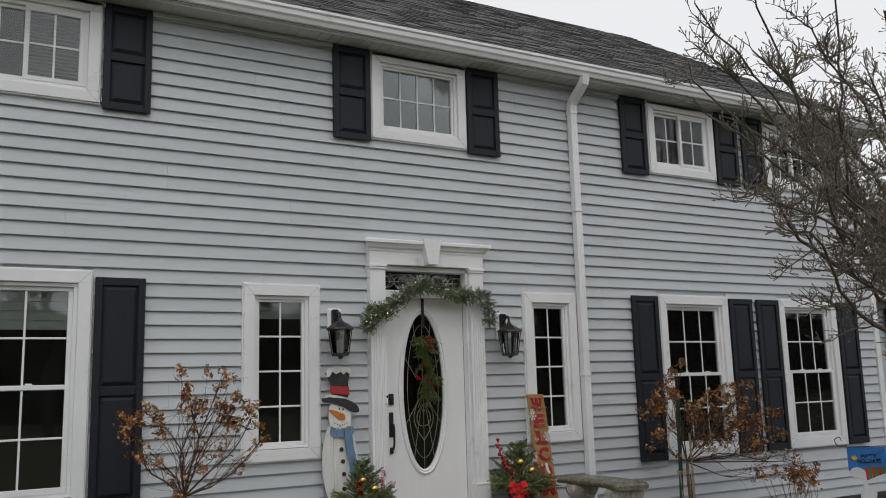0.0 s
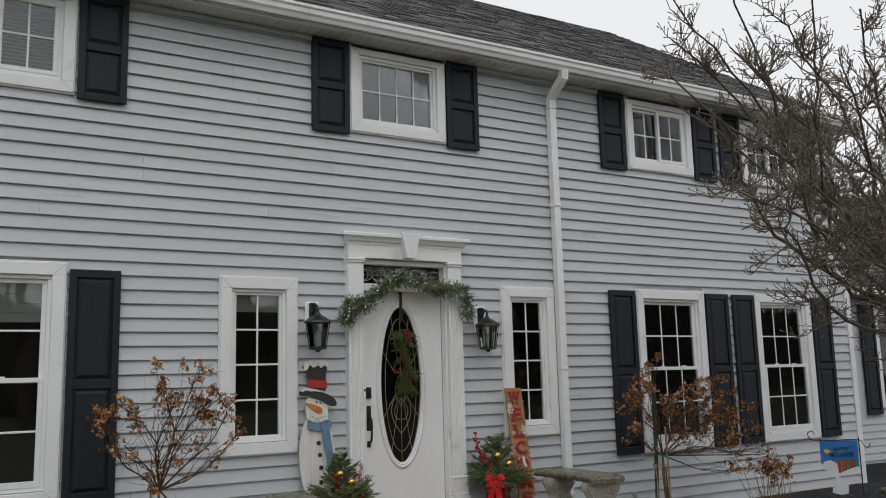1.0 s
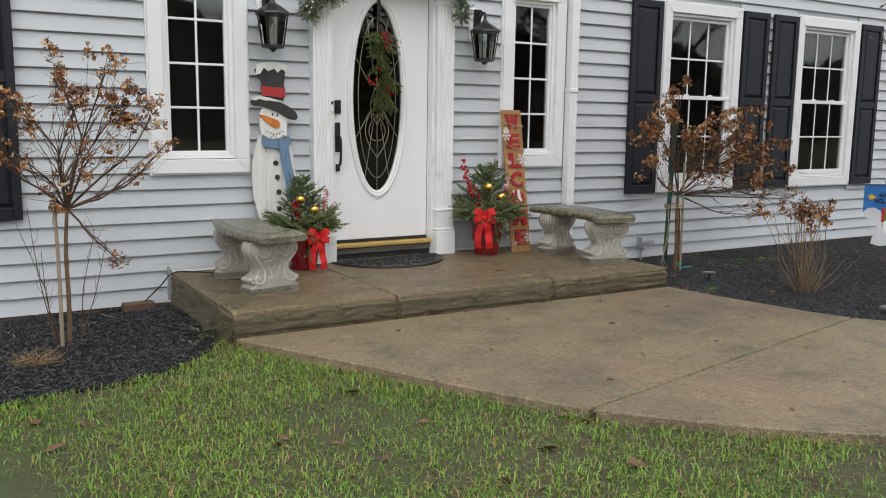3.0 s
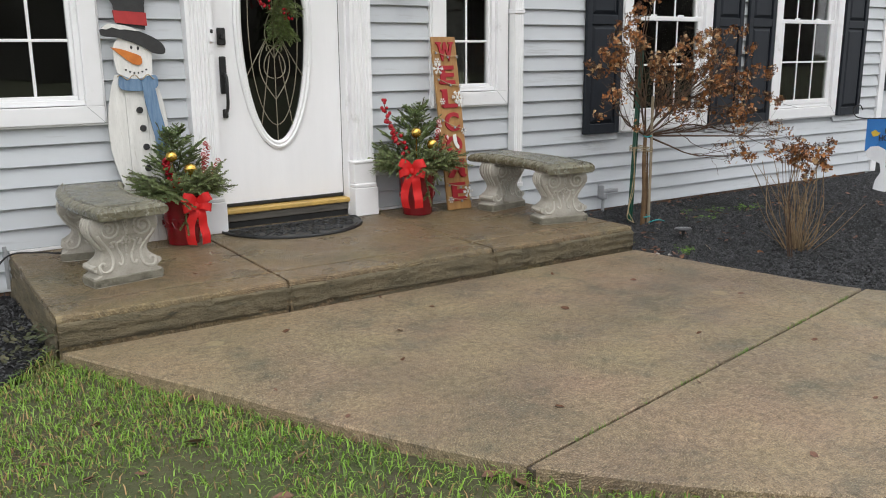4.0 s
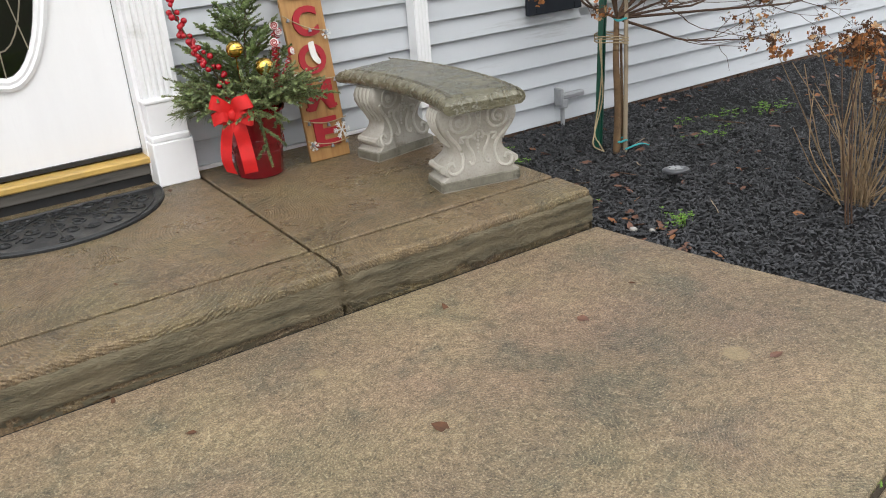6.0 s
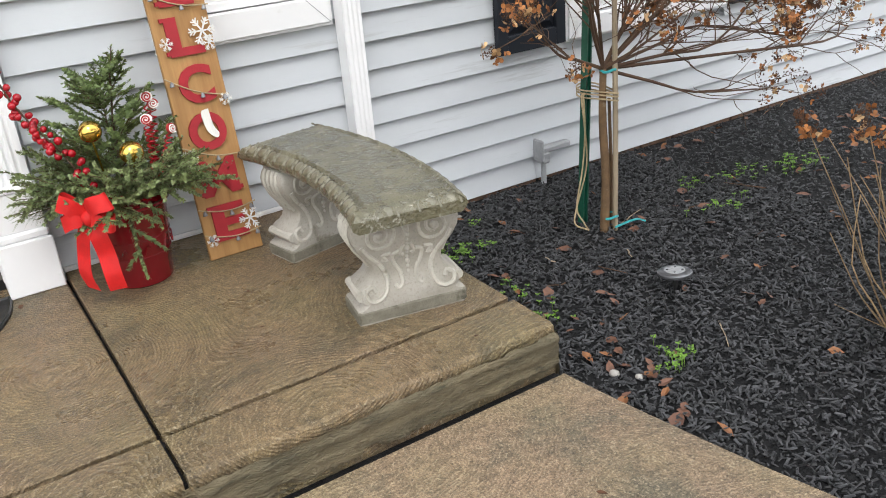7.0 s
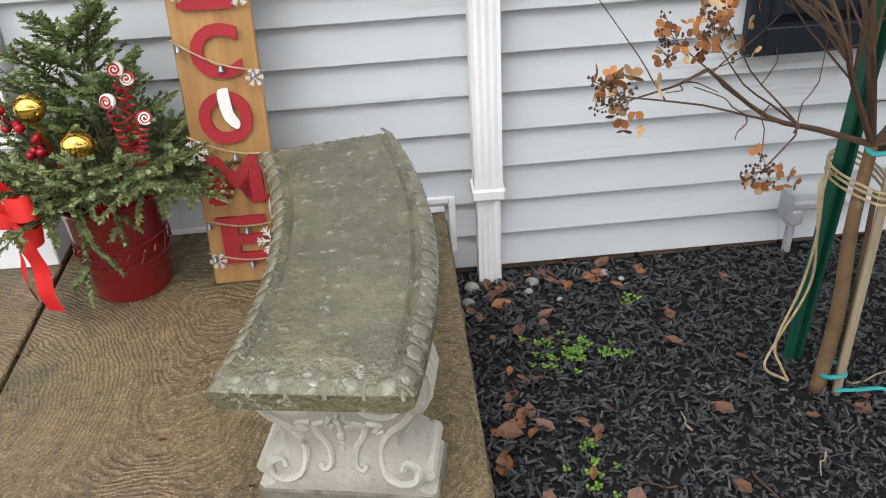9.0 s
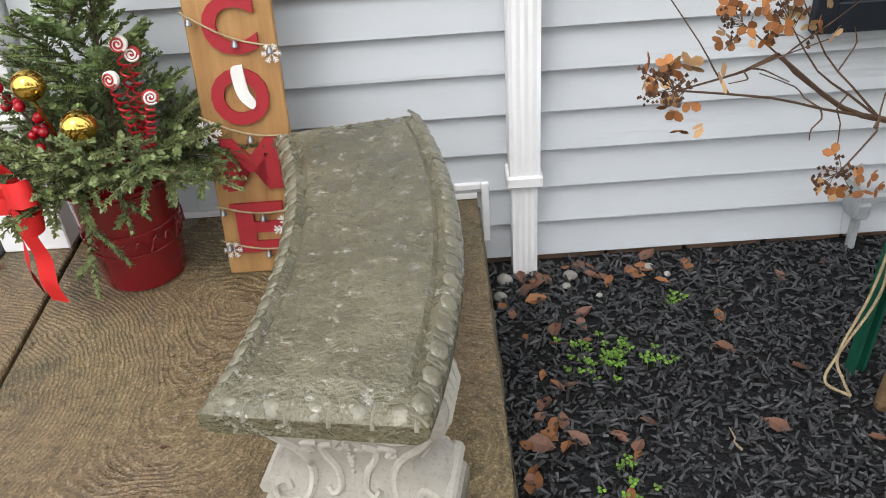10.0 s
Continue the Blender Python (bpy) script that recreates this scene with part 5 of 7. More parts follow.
    tagged(part("berry_spray", bm_, M["berry"], t, "red artificial berries", smooth="all"), kind="stuff")
    part("berry_stem", bs, M["twig"], t)
    for q, r_ in (((-0.062, -0.10, 0.500), 0.030), ((0.020, -0.14, 0.430), 0.032)):
        g = part("gold_bauble", MB().ball(q, r_, 20, 14), M["gold"], t, "shiny gold bauble", smooth="all")
        part("bauble_stick", MB().tube([(q[0], q[1], q[2] - r_), (q[0] * 0.6, q[1] * 0.6, 0.26)], 0.003, 5), M["gold"], g)
    cx = candy_side
    for i, (dx, dy, dz, rr) in enumerate(((0.085, -0.10, 0.50, 0.016), (0.105, -0.07, 0.555, 0.016), (0.145, -0.10, 0.46, 0.015), (0.12, -0.06, 0.53, 0.015))):
        c = Vector((cx * dx, dy, dz))
        disc = MB().lathe([(rr * 0.2, -0.005), (rr, -0.004), (rr, 0.004), (rr * 0.2, 0.005)], 16)
        rot = Matrix.Translation(c) @ Euler((1.3, rng.uniform(-.5, .5), rng.uniform(-.5, .5))).to_matrix().to_4x4()
        disc.v = [tuple(rot @ Vector(p)) for p in disc.v]
        pk = part("candy_pick", disc, M["whitepaint"] if i < 2 else M["redpaint"], t, "red and white peppermint pick")
        sw = MB().tube([rot @ Vector(((rr * (0.15 + 0.75 * u)) * math.cos(u * 12), (rr * (0.15 + 0.75 * u)) * math.sin(u * 12), 0.006)) for u in np.linspace(0, 1, 24)], 0.002, 4)
        part("swirl", sw, M["redpaint"] if i < 2 else M["whitepaint"], pk)
        coil = MB().tube([c.lerp(Vector((cx * 0.09, -0.04, 0.28)), 0.08 + 0.92 * u) + Vector((math.cos(u * 70), math.sin(u * 70), 0)) * 0.009 for u in np.linspace(0, 1, 120)], 0.0022, 4)
        part("wire_coil", coil, M["redwire"], pk)
    # bow: knot, two pairs of loops, two tails
    b = Vector((0, 0, 0))
    bow = part("bow", MB().ball(b + Vector((0, -0.016, 0)), 0.019, 10, 8, 1.2), M["bow"], t, "red velvet bow", smooth="all")
    for s in (-1, 1):
        for dx, dz, wd in ((0.066, 0.052, 0.050), (0.068, -0.014, 0.044)):
            lp = MB()
            ribbon(lp, [b + Vector((0, -0.012, 0)), b + Vector((s * dx * 0.45, -0.042, dz * 0.6 + 0.012)), b + Vector((s * dx, -0.034, dz)), b + Vector((s * dx * 1.02, -0.008, dz * 0.95)),
                        b + Vector((s * dx * 0.5, 0.006, dz * 0.5 - 0.008)), b + Vector((0, -0.002, 0))], wd, (-0.45 * s * dz / 0.055, 0.12, 0.9), 7)
            part("bow_loop", lp, M["bow"], bow, smooth="all")
        tl = MB()
        ribbon(tl, [b + Vector((s * 0.004, -0.012, 0)), b + Vector((s * 0.022, -0.026, -0.05)), b + Vector((s * 0.034 - 0.008, -0.018, -0.11)), b + Vector((s * 0.040 - 0.004, -0.028, -0.165)), b + Vector((s * 0.036, -0.020, -0.215))], 0.048, (1, 0.3 * s, 0.12 * s), 7)
        part("bow_tail", tl, M["bow"], bow, smooth="all")
    bow.matrix_basis = pose(*bow_at, 0, 0, bow_turn)
    t.scale = (1.14 * size, 1.14 * size, 1.1 * size)
    return t


make_planter((4.715, 6.955, PORCH[3]), "red metal pot of fir, berries and gold baubles, red bow", (-0.118, -0.150, 0.285), -42, 5, -1, 0.68, 1)
make_planter((3.145, 6.95, PORCH[3]), "red pot of evergreens with a large red bow", (0.03, -0.165, 0.235), -8, 9, -0.3, 0.47, 1.25, 0.92)


# ---- welcome sign ----
def text_mb(body, size, depth, bold=0.0):
    """Flat letters as a mesh: x right, y up, standing 0..depth in z."""
    cu = bpy.data.curves.new("letters", "FONT")
    cu.body, cu.size, cu.extrude, cu.align_x, cu.offset, cu.resolution_u = body, size, depth / 2, "CENTER", bold, 4
    ob = bpy.data.objects.new("letters", cu)
    scene.collection.objects.link(ob)
    me = bpy.data.meshes.new_from_object(ob.evaluated_get(bpy.context.evaluated_depsgraph_get()))
    bpy.data.objects.remove(ob)
    mb = MB().add([(v.co.x, v.co.y, v.co.z + depth / 2) for v in me.vertices], [tuple(p.vertices) for p in me.polygons])
    bpy.data.meshes.remove(me)
    return mb


SL = 1.168
sign = thing("welcome_sign", "leaning stained wooden WELCOME board with red letters and snowflakes", "sign", at=(4.935, 6.905, PORCH[3] + 0.002))
sign.rotation_euler = (radians(-10.0), 0, 0)
part("board", MB().box(0, 0, 0, 0.192, 0.02, SL, 0.003), M["wood"], sign)


def on_board(mb, x, z, y=-0.001, rot=0.0):
    """Letters laid on the board's front."""
    c, s = math.cos(rot), math.sin(rot)
    mb.v = [(x + c * vx - s * vy, y - vz, z + s * vx + c * vy) for vx, vy, vz in mb.v]
    return mb


for i, ch in enumerate("WELCOME"):
    z = SL - 0.155 - i * 0.158
    lt = text_mb(ch, 0.165, 0.010, 0.006)
    xs_ = [p[0] for p in lt.v]
    w = max(xs_) - min(xs_)
    k = 0.128 / w if ch in "WMO" else 0.115 / w
    lt.v = [((p[0] - min(xs_) - w / 2) * k, p[1], p[2]) for p in lt.v]
    # slab serifs
    zt = max(p[1] for p in lt.v)
    ser = {"W": ((-0.05, 1), (0.05, 1)), "E": ((-0.047, 1), (-0.047, 0)), "L": ((-0.047, 1), (-0.047, 0)), "M": ((-0.052, 0), (0.052, 0))}.get(ch, ())
    for sx_, top in ser:
        lt.box(sx_ - 0.022, zt - 0.013 if top else 0, 0, sx_ + 0.022, zt if top else 0.013, 0.0102)
    part("letter", on_board(lt, 0.096, z), M["letter"], sign)


def snowflake(r):
    m = MB()
    for k in range(6):
        a = k * math.pi / 3
        d = Vector((math.cos(a), math.sin(a), 0))
        n = Vector((-d.y, d.x, 0))
        m.tube([(0, 0, 0.003), d * r + Vector((0, 0, 0.003))], r * 0.075, 4)
        for q in (0.45, 0.7):
            for s in (-1, 1):
                m.tube([d * r * q + Vector((0, 0, 0.003)), d * r * (q + 0.25) + n * s * r * 0.25 + Vector((0, 0, 0.003))], r * 0.06, 4)
    return m


for x, z, r in ((0.165, 0.115, 0.04), (0.02, 0.07, 0.022), (0.18, 0.53, 0.022), (0.012, 0.36, 0.03), (0.155, 0.76, 0.045), (0.03, 0.735, 0.022), (0.02, 0.955, 0.042), (0.02, 1.0, 0.026), (0.17, 0.72, 0.026)):
    part("snowflake", on_board(snowflake(r), x, z, -0.012), M["whitepaint"], sign)
part("stocking_cutout", on_board(MB().add([(v.x, v.y, 0.004) for v in spline([(0.012, 0.055), (-0.012, 0.05), (-0.014, 0.02), (-0.005, -0.02), (0.02, -0.045), (0.03, -0.03), (0.018, -0.005), (0.014, 0.03), (0.012, 0.055)], 4)][:-1] +
     [(v.x, v.y, 0.0) for v in spline([(0.012, 0.055), (-0.012, 0.05), (-0.014, 0.02), (-0.005, -0.02), (0.02, -0.045), (0.03, -0.03), (0.018, -0.005), (0.014, 0.03), (0.012, 0.055)], 4)][:-1],
     [tuple(range(32)), tuple(range(32, 64))] + [(i, (i + 1) % 32, 32 + (i + 1) % 32, 32 + i) for i in range(32)]), 0.10, 0.455, -0.012), M["whitepaint"], sign)
for za, zb in ((1.075, 1.04), (0.90, 0.84), (0.63, 0.545), (0.40, 0.345), (0.185, 0.17), (0.095, 0.075)):
    tw = [(-0.004 + 0.2 * u, -0.0135, za + (zb - za) * u - 0.018 * math.sin(u * math.pi)) for u in np.linspace(0, 1, 12)]
    tn = part("twine", MB().tube(tw, 0.0024, 5), M["twine"], sign)
    for u in (1, 6, 10):
        part("bell", MB().lathe([(0.008, 0), (0.0085, 0.002), (0.006, 0.009), (0.004, 0.014), (0.001, 0.016)], 10, (tw[u][0], tw[u][1] - 0.006, tw[u][2] - 0.017)), M["steel"], tn)

# ---- snowman board ----
snow = thing("snowman_board", "painted wooden snowman cut-out with top hat and blue scarf", "wooden decoration", at=(2.985, 7.085, PORCH[3] + 0.002))
snow.rotation_euler = (radians(-2.2), 0, 0)


def cut(name, pts, y, th, material, parent, steps=5, closed=True, label=""):
    P = [(v.x, v.y) for v in spline(list(pts) + [pts[0]], steps)][:-1] if steps else pts
    return part(name, MB().prism(P, y - th, y, "y"), material, parent, label)


# three planks of the body
for a, b_ in ((-0.172, -0.060), (-0.058, 0.052), (0.054, 0.168)):
    N2 = 16
    zz = [0.94 * i / N2 for i in range(N2 + 1)]
    env = lambda z: 0.128 + 0.040 * math.sin(min(z / 0.30, 1) * 3.1) if z < 0.30 else 0.092 + 0.070 * math.sin(min((z - 0.30) / 0.66, 1) * 3.14159) ** 0.8
    left = [(max(a, -env(z)), z) for z in zz]
    right = [(min(b_, env(z)), z) for z in zz]
    P = [p for p, q in zip(left, right) if q[0] - p[0] > 0.004]
    Q = [q for p, q in zip(left, right) if q[0] - p[0] > 0.004]
    part("body_plank", MB().prism(P + Q[::-1], -0.012, 0, "y"), M["whitepaint"], snow)
cut("head", [(-0.09, 0.95), (-0.10, 1.02), (-0.095, 1.10), (-0.05, 1.14), (0.04, 1.13), (0.095, 1.09), (0.10, 1.0), (0.085, 0.93), (0, 0.91)], -0.013, 0.012, M["whitepaint"], snow)
hat = cut("hat", [(-0.125, 1.39), (-0.085, 1.41), (0.06, 1.42), (0.10, 1.40), (0.085, 1.31), (0.08, 1.18), (-0.065, 1.21), (-0.08, 1.31)], -0.013, 0.012, M["blackpaint"], snow, 0)
cut("hat_snow", [(-0.118, 1.355), (-0.112, 1.425), (-0.03, 1.448), (0.07, 1.44), (0.112, 1.42), (0.105, 1.375), (0.07, 1.40), (0.04, 1.375), (0.015, 1.40), (-0.03, 1.38), (-0.06, 1.405), (-0.09, 1.36)], -0.026, 0.008, M["whitepaint"], hat, 0)
cut("hat_band", [(-0.088, 1.28), (0.088, 1.27), (0.09, 1.20), (-0.078, 1.215)], -0.026, 0.008, M["redpaint"], hat, 0)
brim = cut("hat_brim", [(-0.165, 1.175), (-0.13, 1.20), (-0.04, 1.195), (0.07, 1.16), (0.145, 1.12), (0.175, 1.08), (0.165, 1.05), (0.11, 1.055), (0.03, 1.10), (-0.07, 1.135), (-0.15, 1.145)], -0.026, 0.012, M["blackpaint"], snow)
cut("brim_snow", [(-0.16, 1.183), (-0.12, 1.21), (-0.03, 1.20), (0.05, 1.172), (0.02, 1.172), (-0.03, 1.18), (-0.06, 1.178), (-0.10, 1.19), (-0.13, 1.178)], -0.0385, 0.004, M["whitepaint"], brim, 0)
cut("nose", [(-0.115, 1.085), (-0.06, 1.075), (0.0, 1.055), (0.04, 1.035), (0.04, 0.995), (0.0, 0.995), (-0.05, 1.03)], -0.026, 0.008, M["orange"], snow)
scarf = cut("scarf", [(-0.085, 0.94), (0.0, 0.915), (0.09, 0.935), (0.12, 0.92), (0.11, 0.865), (0.03, 0.85), (-0.06, 0.855), (-0.09, 0.88)], -0.026, 0.010, M["bluepaint"], snow)
cut("scarf_tail", [(0.03, 0.90), (0.095, 0.90), (0.115, 0.75), (0.145, 0.60), (0.15, 0.48), (0.085, 0.47), (0.075, 0.60), (0.04, 0.78)], -0.0375, 0.008, M["bluepaint"], scarf, 0)
for x, z in ((0.012, 0.745), (0.022, 0.645), (0.03, 0.54), (0.03, 0.42)):
    cut("button", [(x + 0.018 * math.cos(a), z + 0.018 * math.sin(a)) for a in np.linspace(0, 5.5, 8)], -0.0125, 0.008, M["blackpaint"], snow)
for x, z in ((-0.005, 1.085), (0.03, 1.08)):
    cut("eye", [(x + 0.006 * math.cos(a), z + 0.010 * math.sin(a)) for a in np.linspace(0, 5.5, 8)], -0.0255, 0.003, M["blackpaint"], snow)
for i in range(6):
    x, z = -0.045 + i * 0.022, 0.965 - 0.018 * math.sin(i * 0.63)
    cut("mouth_dot", [(x + 0.005 * math.cos(a), z + 0.005 * math.sin(a)) for a in np.linspace(0, 5.5, 8)], -0.0255, 0.003, M["blackpaint"], snow, 3)
part("neck_wire", MB().tube([(-0.10 + 0.2 * u, -0.042 - 0.004 * math.sin(u * 30), 0.925 + 0.012 * math.sin(u * 17)) for u in np.linspace(0, 1, 40)], 0.003, 4), M["twine"], scarf)


# ---- wall lanterns ----
def make_lantern():
    t = thing("wall_lantern", "black carriage wall lantern on a white mounting block", "wall lantern", "lanterns beside the door")
    part("mounting_block", MB().box(-0.065, -0.03, -0.125, 0.065, 0.0, 0.135, 0.012), M["white"], t, "white block")
    part("back_plate", MB().box(-0.034, -0.045, -0.05, 0.034, -0.028, 0.125, 0.012), M["black"], t)
    part("arm", MB().tube(spline([(0, -0.04, 0.03), (0, -0.085, 0.065), (0, -0.125, 0.09), (0, -0.15, 0.07), (0, -0.15, 0.03)], 5), 0.010, 8).tube(spline([(0, -0.05, 0.09), (0, -0.09, 0.115), (0, -0.10, 0.09), (0, -0.085, 0.085)], 5), 0.006, 6), M["black"], t, smooth=True)
    c = (0, -0.15, 0)
    part("hood", MB().lathe([(0.118, -0.062), (0.125, -0.058), (0.120, -0.046), (0.098, -0.03), (0.066, -0.008), (0.03, 0.012), (0.02, 0.03), (0.008, 0.042), (0.012, 0.055), (0.006, 0.068), (0.004, 0.085), (0.001, 0.092)], 8, c), M["black"], t)
    cage = part("cage", MB().lathe([(0.07, -0.285), (0.082, -0.28), (0.082, -0.268), (0.064, -0.262)], 8, c).lathe([(0.01, -0.31), (0.03, -0.29), (0.07, -0.284)], 8, c), M["black"], t)
    for k in range(8):
        a = k * math.pi / 4
        part("cage_bar", MB().tube([(c[0] + 0.077 * math.cos(a), c[1] + 0.077 * math.sin(a), -0.27), (c[0] + 0.11 * math.cos(a), c[1] + 0.11 * math.sin(a), -0.058)], 0.0048, 5), M["black"], cage)
    g = part("glass_chimney", MB().lathe([(0.068, -0.265), (0.10, -0.06)], 8, c), M["lampglass"], t, "seeded clear glass")
    g.visible_shadow = False
    part("bulb", MB().lathe([(0.008, -0.26), (0.012, -0.2), (0.016, -0.16), (0.004, -0.12)], 10, c), M["flagwhite"], t, smooth=True)
    return t


lan = make_lantern()
lan.matrix_basis = pose(2.965, WALL - 0.002, 2.105)
copy_thing(lan, pose(4.705, WALL - 0.002, 2.095))

# ---- garland over the door ----
gar = thing("garland", "frosted evergreen garland with tiny lights draped over the door", "garland")
GP = spline([(3.235, 7.06, 2.08), (3.25, 7.055, 2.16), (3.30, 7.05, 2.215), (3.42, 7.06, 2.21), (3.58, 7.07, 2.36), (3.72, 7.07, 2.43), (3.86, 7.07, 2.47), (4.0, 7.07, 2.42), (4.14, 7.07, 2.39), (4.27, 7.06, 2.37), (4.40, 7.05, 2.37), (4.47, 7.05, 2.30), (4.50, 7.055, 2.14)], 8)
part("wire", MB().tube(GP, 0.005, 5), M["twig"], gar)
g1, g2, gs, gl = MB(), MB(), MB(), MB()
rg = random.Random(33)
for i in range(1150):
    p = GP[min(int(rg.random() * len(GP)), len(GP) - 1)]
    a = rg.uniform(0, 6.28)
    d = Vector((math.cos(a), -abs(rg.uniform(0.1, 0.9)), math.sin(a)))
    sprig(gs, g1 if rg.random() < 0.5 else g2, p, d, rg.uniform(0.05, 0.115), 0.030, 0.0034, 0.2, False, rg, 0, 0.0016, 0.0028)
for i in range(22):
    p = rg.choice(GP)
    gl.ball(p + Vector((rg.uniform(-.05, .05), -0.06, rg.uniform(-.05, .05))), 0.0035, 6, 4)
part("frosted_needles", g1, M["frost"], gar, "frosted tips")
part("green_needles", g2, M["needle2"], gar)
part("twigwork", gs, M["twig"], gar)
tagged(part("fairy_lights", gl, M["fairy"], gar, "tiny warm lights"), kind="stuff")

# ---- door swag ----
sw = thing("door_swag", "evergreen swag with red berries hung on the door glass", "door swag")
part("hanger", MB().box(3.853, DY - 0.026, 2.08, 3.881, DY - 0.0215, 2.35, 0.001).box(3.853, DY - 0.026, 2.346, 3.881, DY + 0.045, 2.354), M["black"], sw, "dark metal over-door hanger")
rg = random.Random(12)
s1, s2 = MB(), MB()
top = Vector((3.875, DY - 0.035, 2.03))
for i in range(70):
    u = rg.random()
    p = top + Vector((rg.uniform(-.03, .04) + 0.03 * u, 0, -0.05 - u * 0.50))
    sprig(s2, s1, p, (rg.uniform(-.9, .9), -0.25, rg.uniform(-1.2, 0.2 - 0.5 * u)), rg.uniform(0.10, 0.2), 0.028, 0.0048, 0.4, True, rg, 4, 0.0016, 0.003)
for s in (-1, 1):
    for i in range(5):
        sprig(s2, s1, top + Vector((0, 0, -0.02 - i * 0.02)), (s, -0.2, rg.uniform(-.35, .1)), rg.uniform(0.12, 0.18), 0.026, 0.0045, 0.3, True, rg, 3, 0.0016, 0.0022)
part("needles", s1, M["needle"], sw)
part("stemwork", s2, M["twig"], sw)
bb = MB()
for cx, cz, k in ((3.905, 1.965, 20), (3.92, 1.90, 12), (3.80, 1.62, 14), (3.93, 1.57, 16), (3.87, 1.75, 6)):
    for i in range(k):
        bb.ball((cx + rg.uniform(-.035, .035), DY - 0.075 + rg.uniform(-.02, .02), cz + rg.uniform(-.035, .035)), rg.uniform(0.006, 0.010), 7, 5)
tagged(part("berries", bb, M["berry"], sw, "clusters of dark red berries", smooth="all"), kind="stuff")

# ---- door mat ----
dm = thing("door_mat", "half-round black rubber door mat with scrollwork", "door mat", at=(3.86, 7.09, PORCH[3]))
MA, MBB = 0.455, 0.44
half_pts = [(MA * math.cos(a), -MBB * math.sin(a)) for a in np.linspace(0, math.pi, 40)]
part("base", MB().prism(half_pts, 0.0005, 0.007), M["rubber"], dm)
rim = MB()
for k in (0.985, 0.90):
    rim.tube([(MA * k * math.cos(a), -MBB * k * math.sin(a) - (0.0 if k > 0.95 else 0.018), 0.008) for a in np.linspace(0, math.pi, 40)], 0.006 if k > 0.95 else 0.004, 5)
rim.tube([(-MA * 0.985, -0.004, 0.008), (MA * 0.985, -0.004, 0.008)], 0.006, 5)
part("rim", rim, M["rubber"], dm)
scr = MB()
rg = random.Random(4)
for i in range(-5, 6):
    for k in range(5):
        x, y = i * 0.078 + (k % 2) * 0.039, -0.045 - k * 0.08
        if (x / MA) ** 2 + (y / MBB) ** 2 < 0.70:
            s = rg.choice((-1, 1))
            scr.tube([(x + 0.036 * (1 - 0.75 * u) * math.cos(s * u * 8 + k), y + 0.036 * (1 - 0.75 * u) * math.sin(s * u * 8 + k), 0.0085) for u in np.linspace(0, 1, 16)], 0.0045, 4)
for s in (-1, 0, 1):
    scr.tube([(0, -0.02, 0.0085), (s * 0.28, -MBB * (0.88 if s == 0 else 0.62), 0.0085)], 0.0045, 4)
part("scrollwork", scr, M["rubber"], dm)


# ---- hydrangeas ----
def flower_head(pet, pal, seed, tw, c, d, size, rng, full=1.0):
    """A dried panicle: fine stalks, seed clumps and papery petals."""
    c, d = Vector(c), Vector(d).normalized()
    u = d.orthogonal().normalized()
    v = d.cross(u)
    for i in range(int(18 * full) + 3):
        a, t = rng.uniform(0, 6.28), rng.random()
        q = c + d * size * (t - 0.2) + (u * math.cos(a) + v * math.sin(a)) * size * 0.42 * (1 - 0.6 * t) * rng.uniform(0.5, 1)
        b = c + d * size * (t - 0.45) * 0.5
        tw.tube([b, q], 0.0007, 3, False)
        for k in range(4):
            o = Vector((rng.uniform(-1, 1), rng.uniform(-1, 1), rng.uniform(-1, 1))) * size * 0.10
            s = size * 0.042
            e = q + o
            seed.add([e + Vector((s, 0, -s * .6)), e + Vector((-s * .5, s, -s * .6)), e + Vector((-s * .5, -s, -s * .6)), e + Vector((0, 0, s))], [(0, 1, 2), (0, 1, 3), (1, 2, 3), (2, 0, 3)])
    for i in range(int(19 * full)):
        a, t = rng.uniform(0, 6.28), rng.random()
        q = c + d * size * (t - 0.35) + (u * math.cos(a) + v * math.sin(a)) * size * rng.uniform(0.32, 0.6) * (1.1 - 0.6 * t)
        nrm = (q - c).normalized() + Vector((rng.uniform(-.5, .5), rng.uniform(-.5, .5), rng.uniform(-.8, .2)))
        nrm = nrm.normalized()
        e1 = nrm.orthogonal().normalized()
        e2 = nrm.cross(e1)
        mb = pal if rng.random() < 0.3 else pet
        r0 = rng.uniform(0.0075, 0.0115)
        for k in range(rng.choice((2, 3, 4))):
            b = k * 1.571 + rng.uniform(-.3, .3)
            o1 = e1 * math.cos(b) + e2 * math.sin(b)
            o2 = e1 * -math.sin(b) + e2 * math.cos(b)
            cu = rng.uniform(0.1, 0.7) * r0
            mb.add([q, q + o1 * r0 * 0.7 + o2 * r0 * 0.7 + nrm * cu * 0.3, q + o1 * r0 * 1.4 + o2 * r0 * 0.6 + nrm * cu * 0.8, q + o1 * r0 * 1.75 + nrm * cu, q + o1 * r0 * 1.4 - o2 * r0 * 0.6 + nrm * cu * 0.8, q + o1 * r0 * 0.7 - o2 * r0 * 0.7 + nrm * cu * 0.3], [(0, 1, 2, 5), (2, 3, 4, 5)])


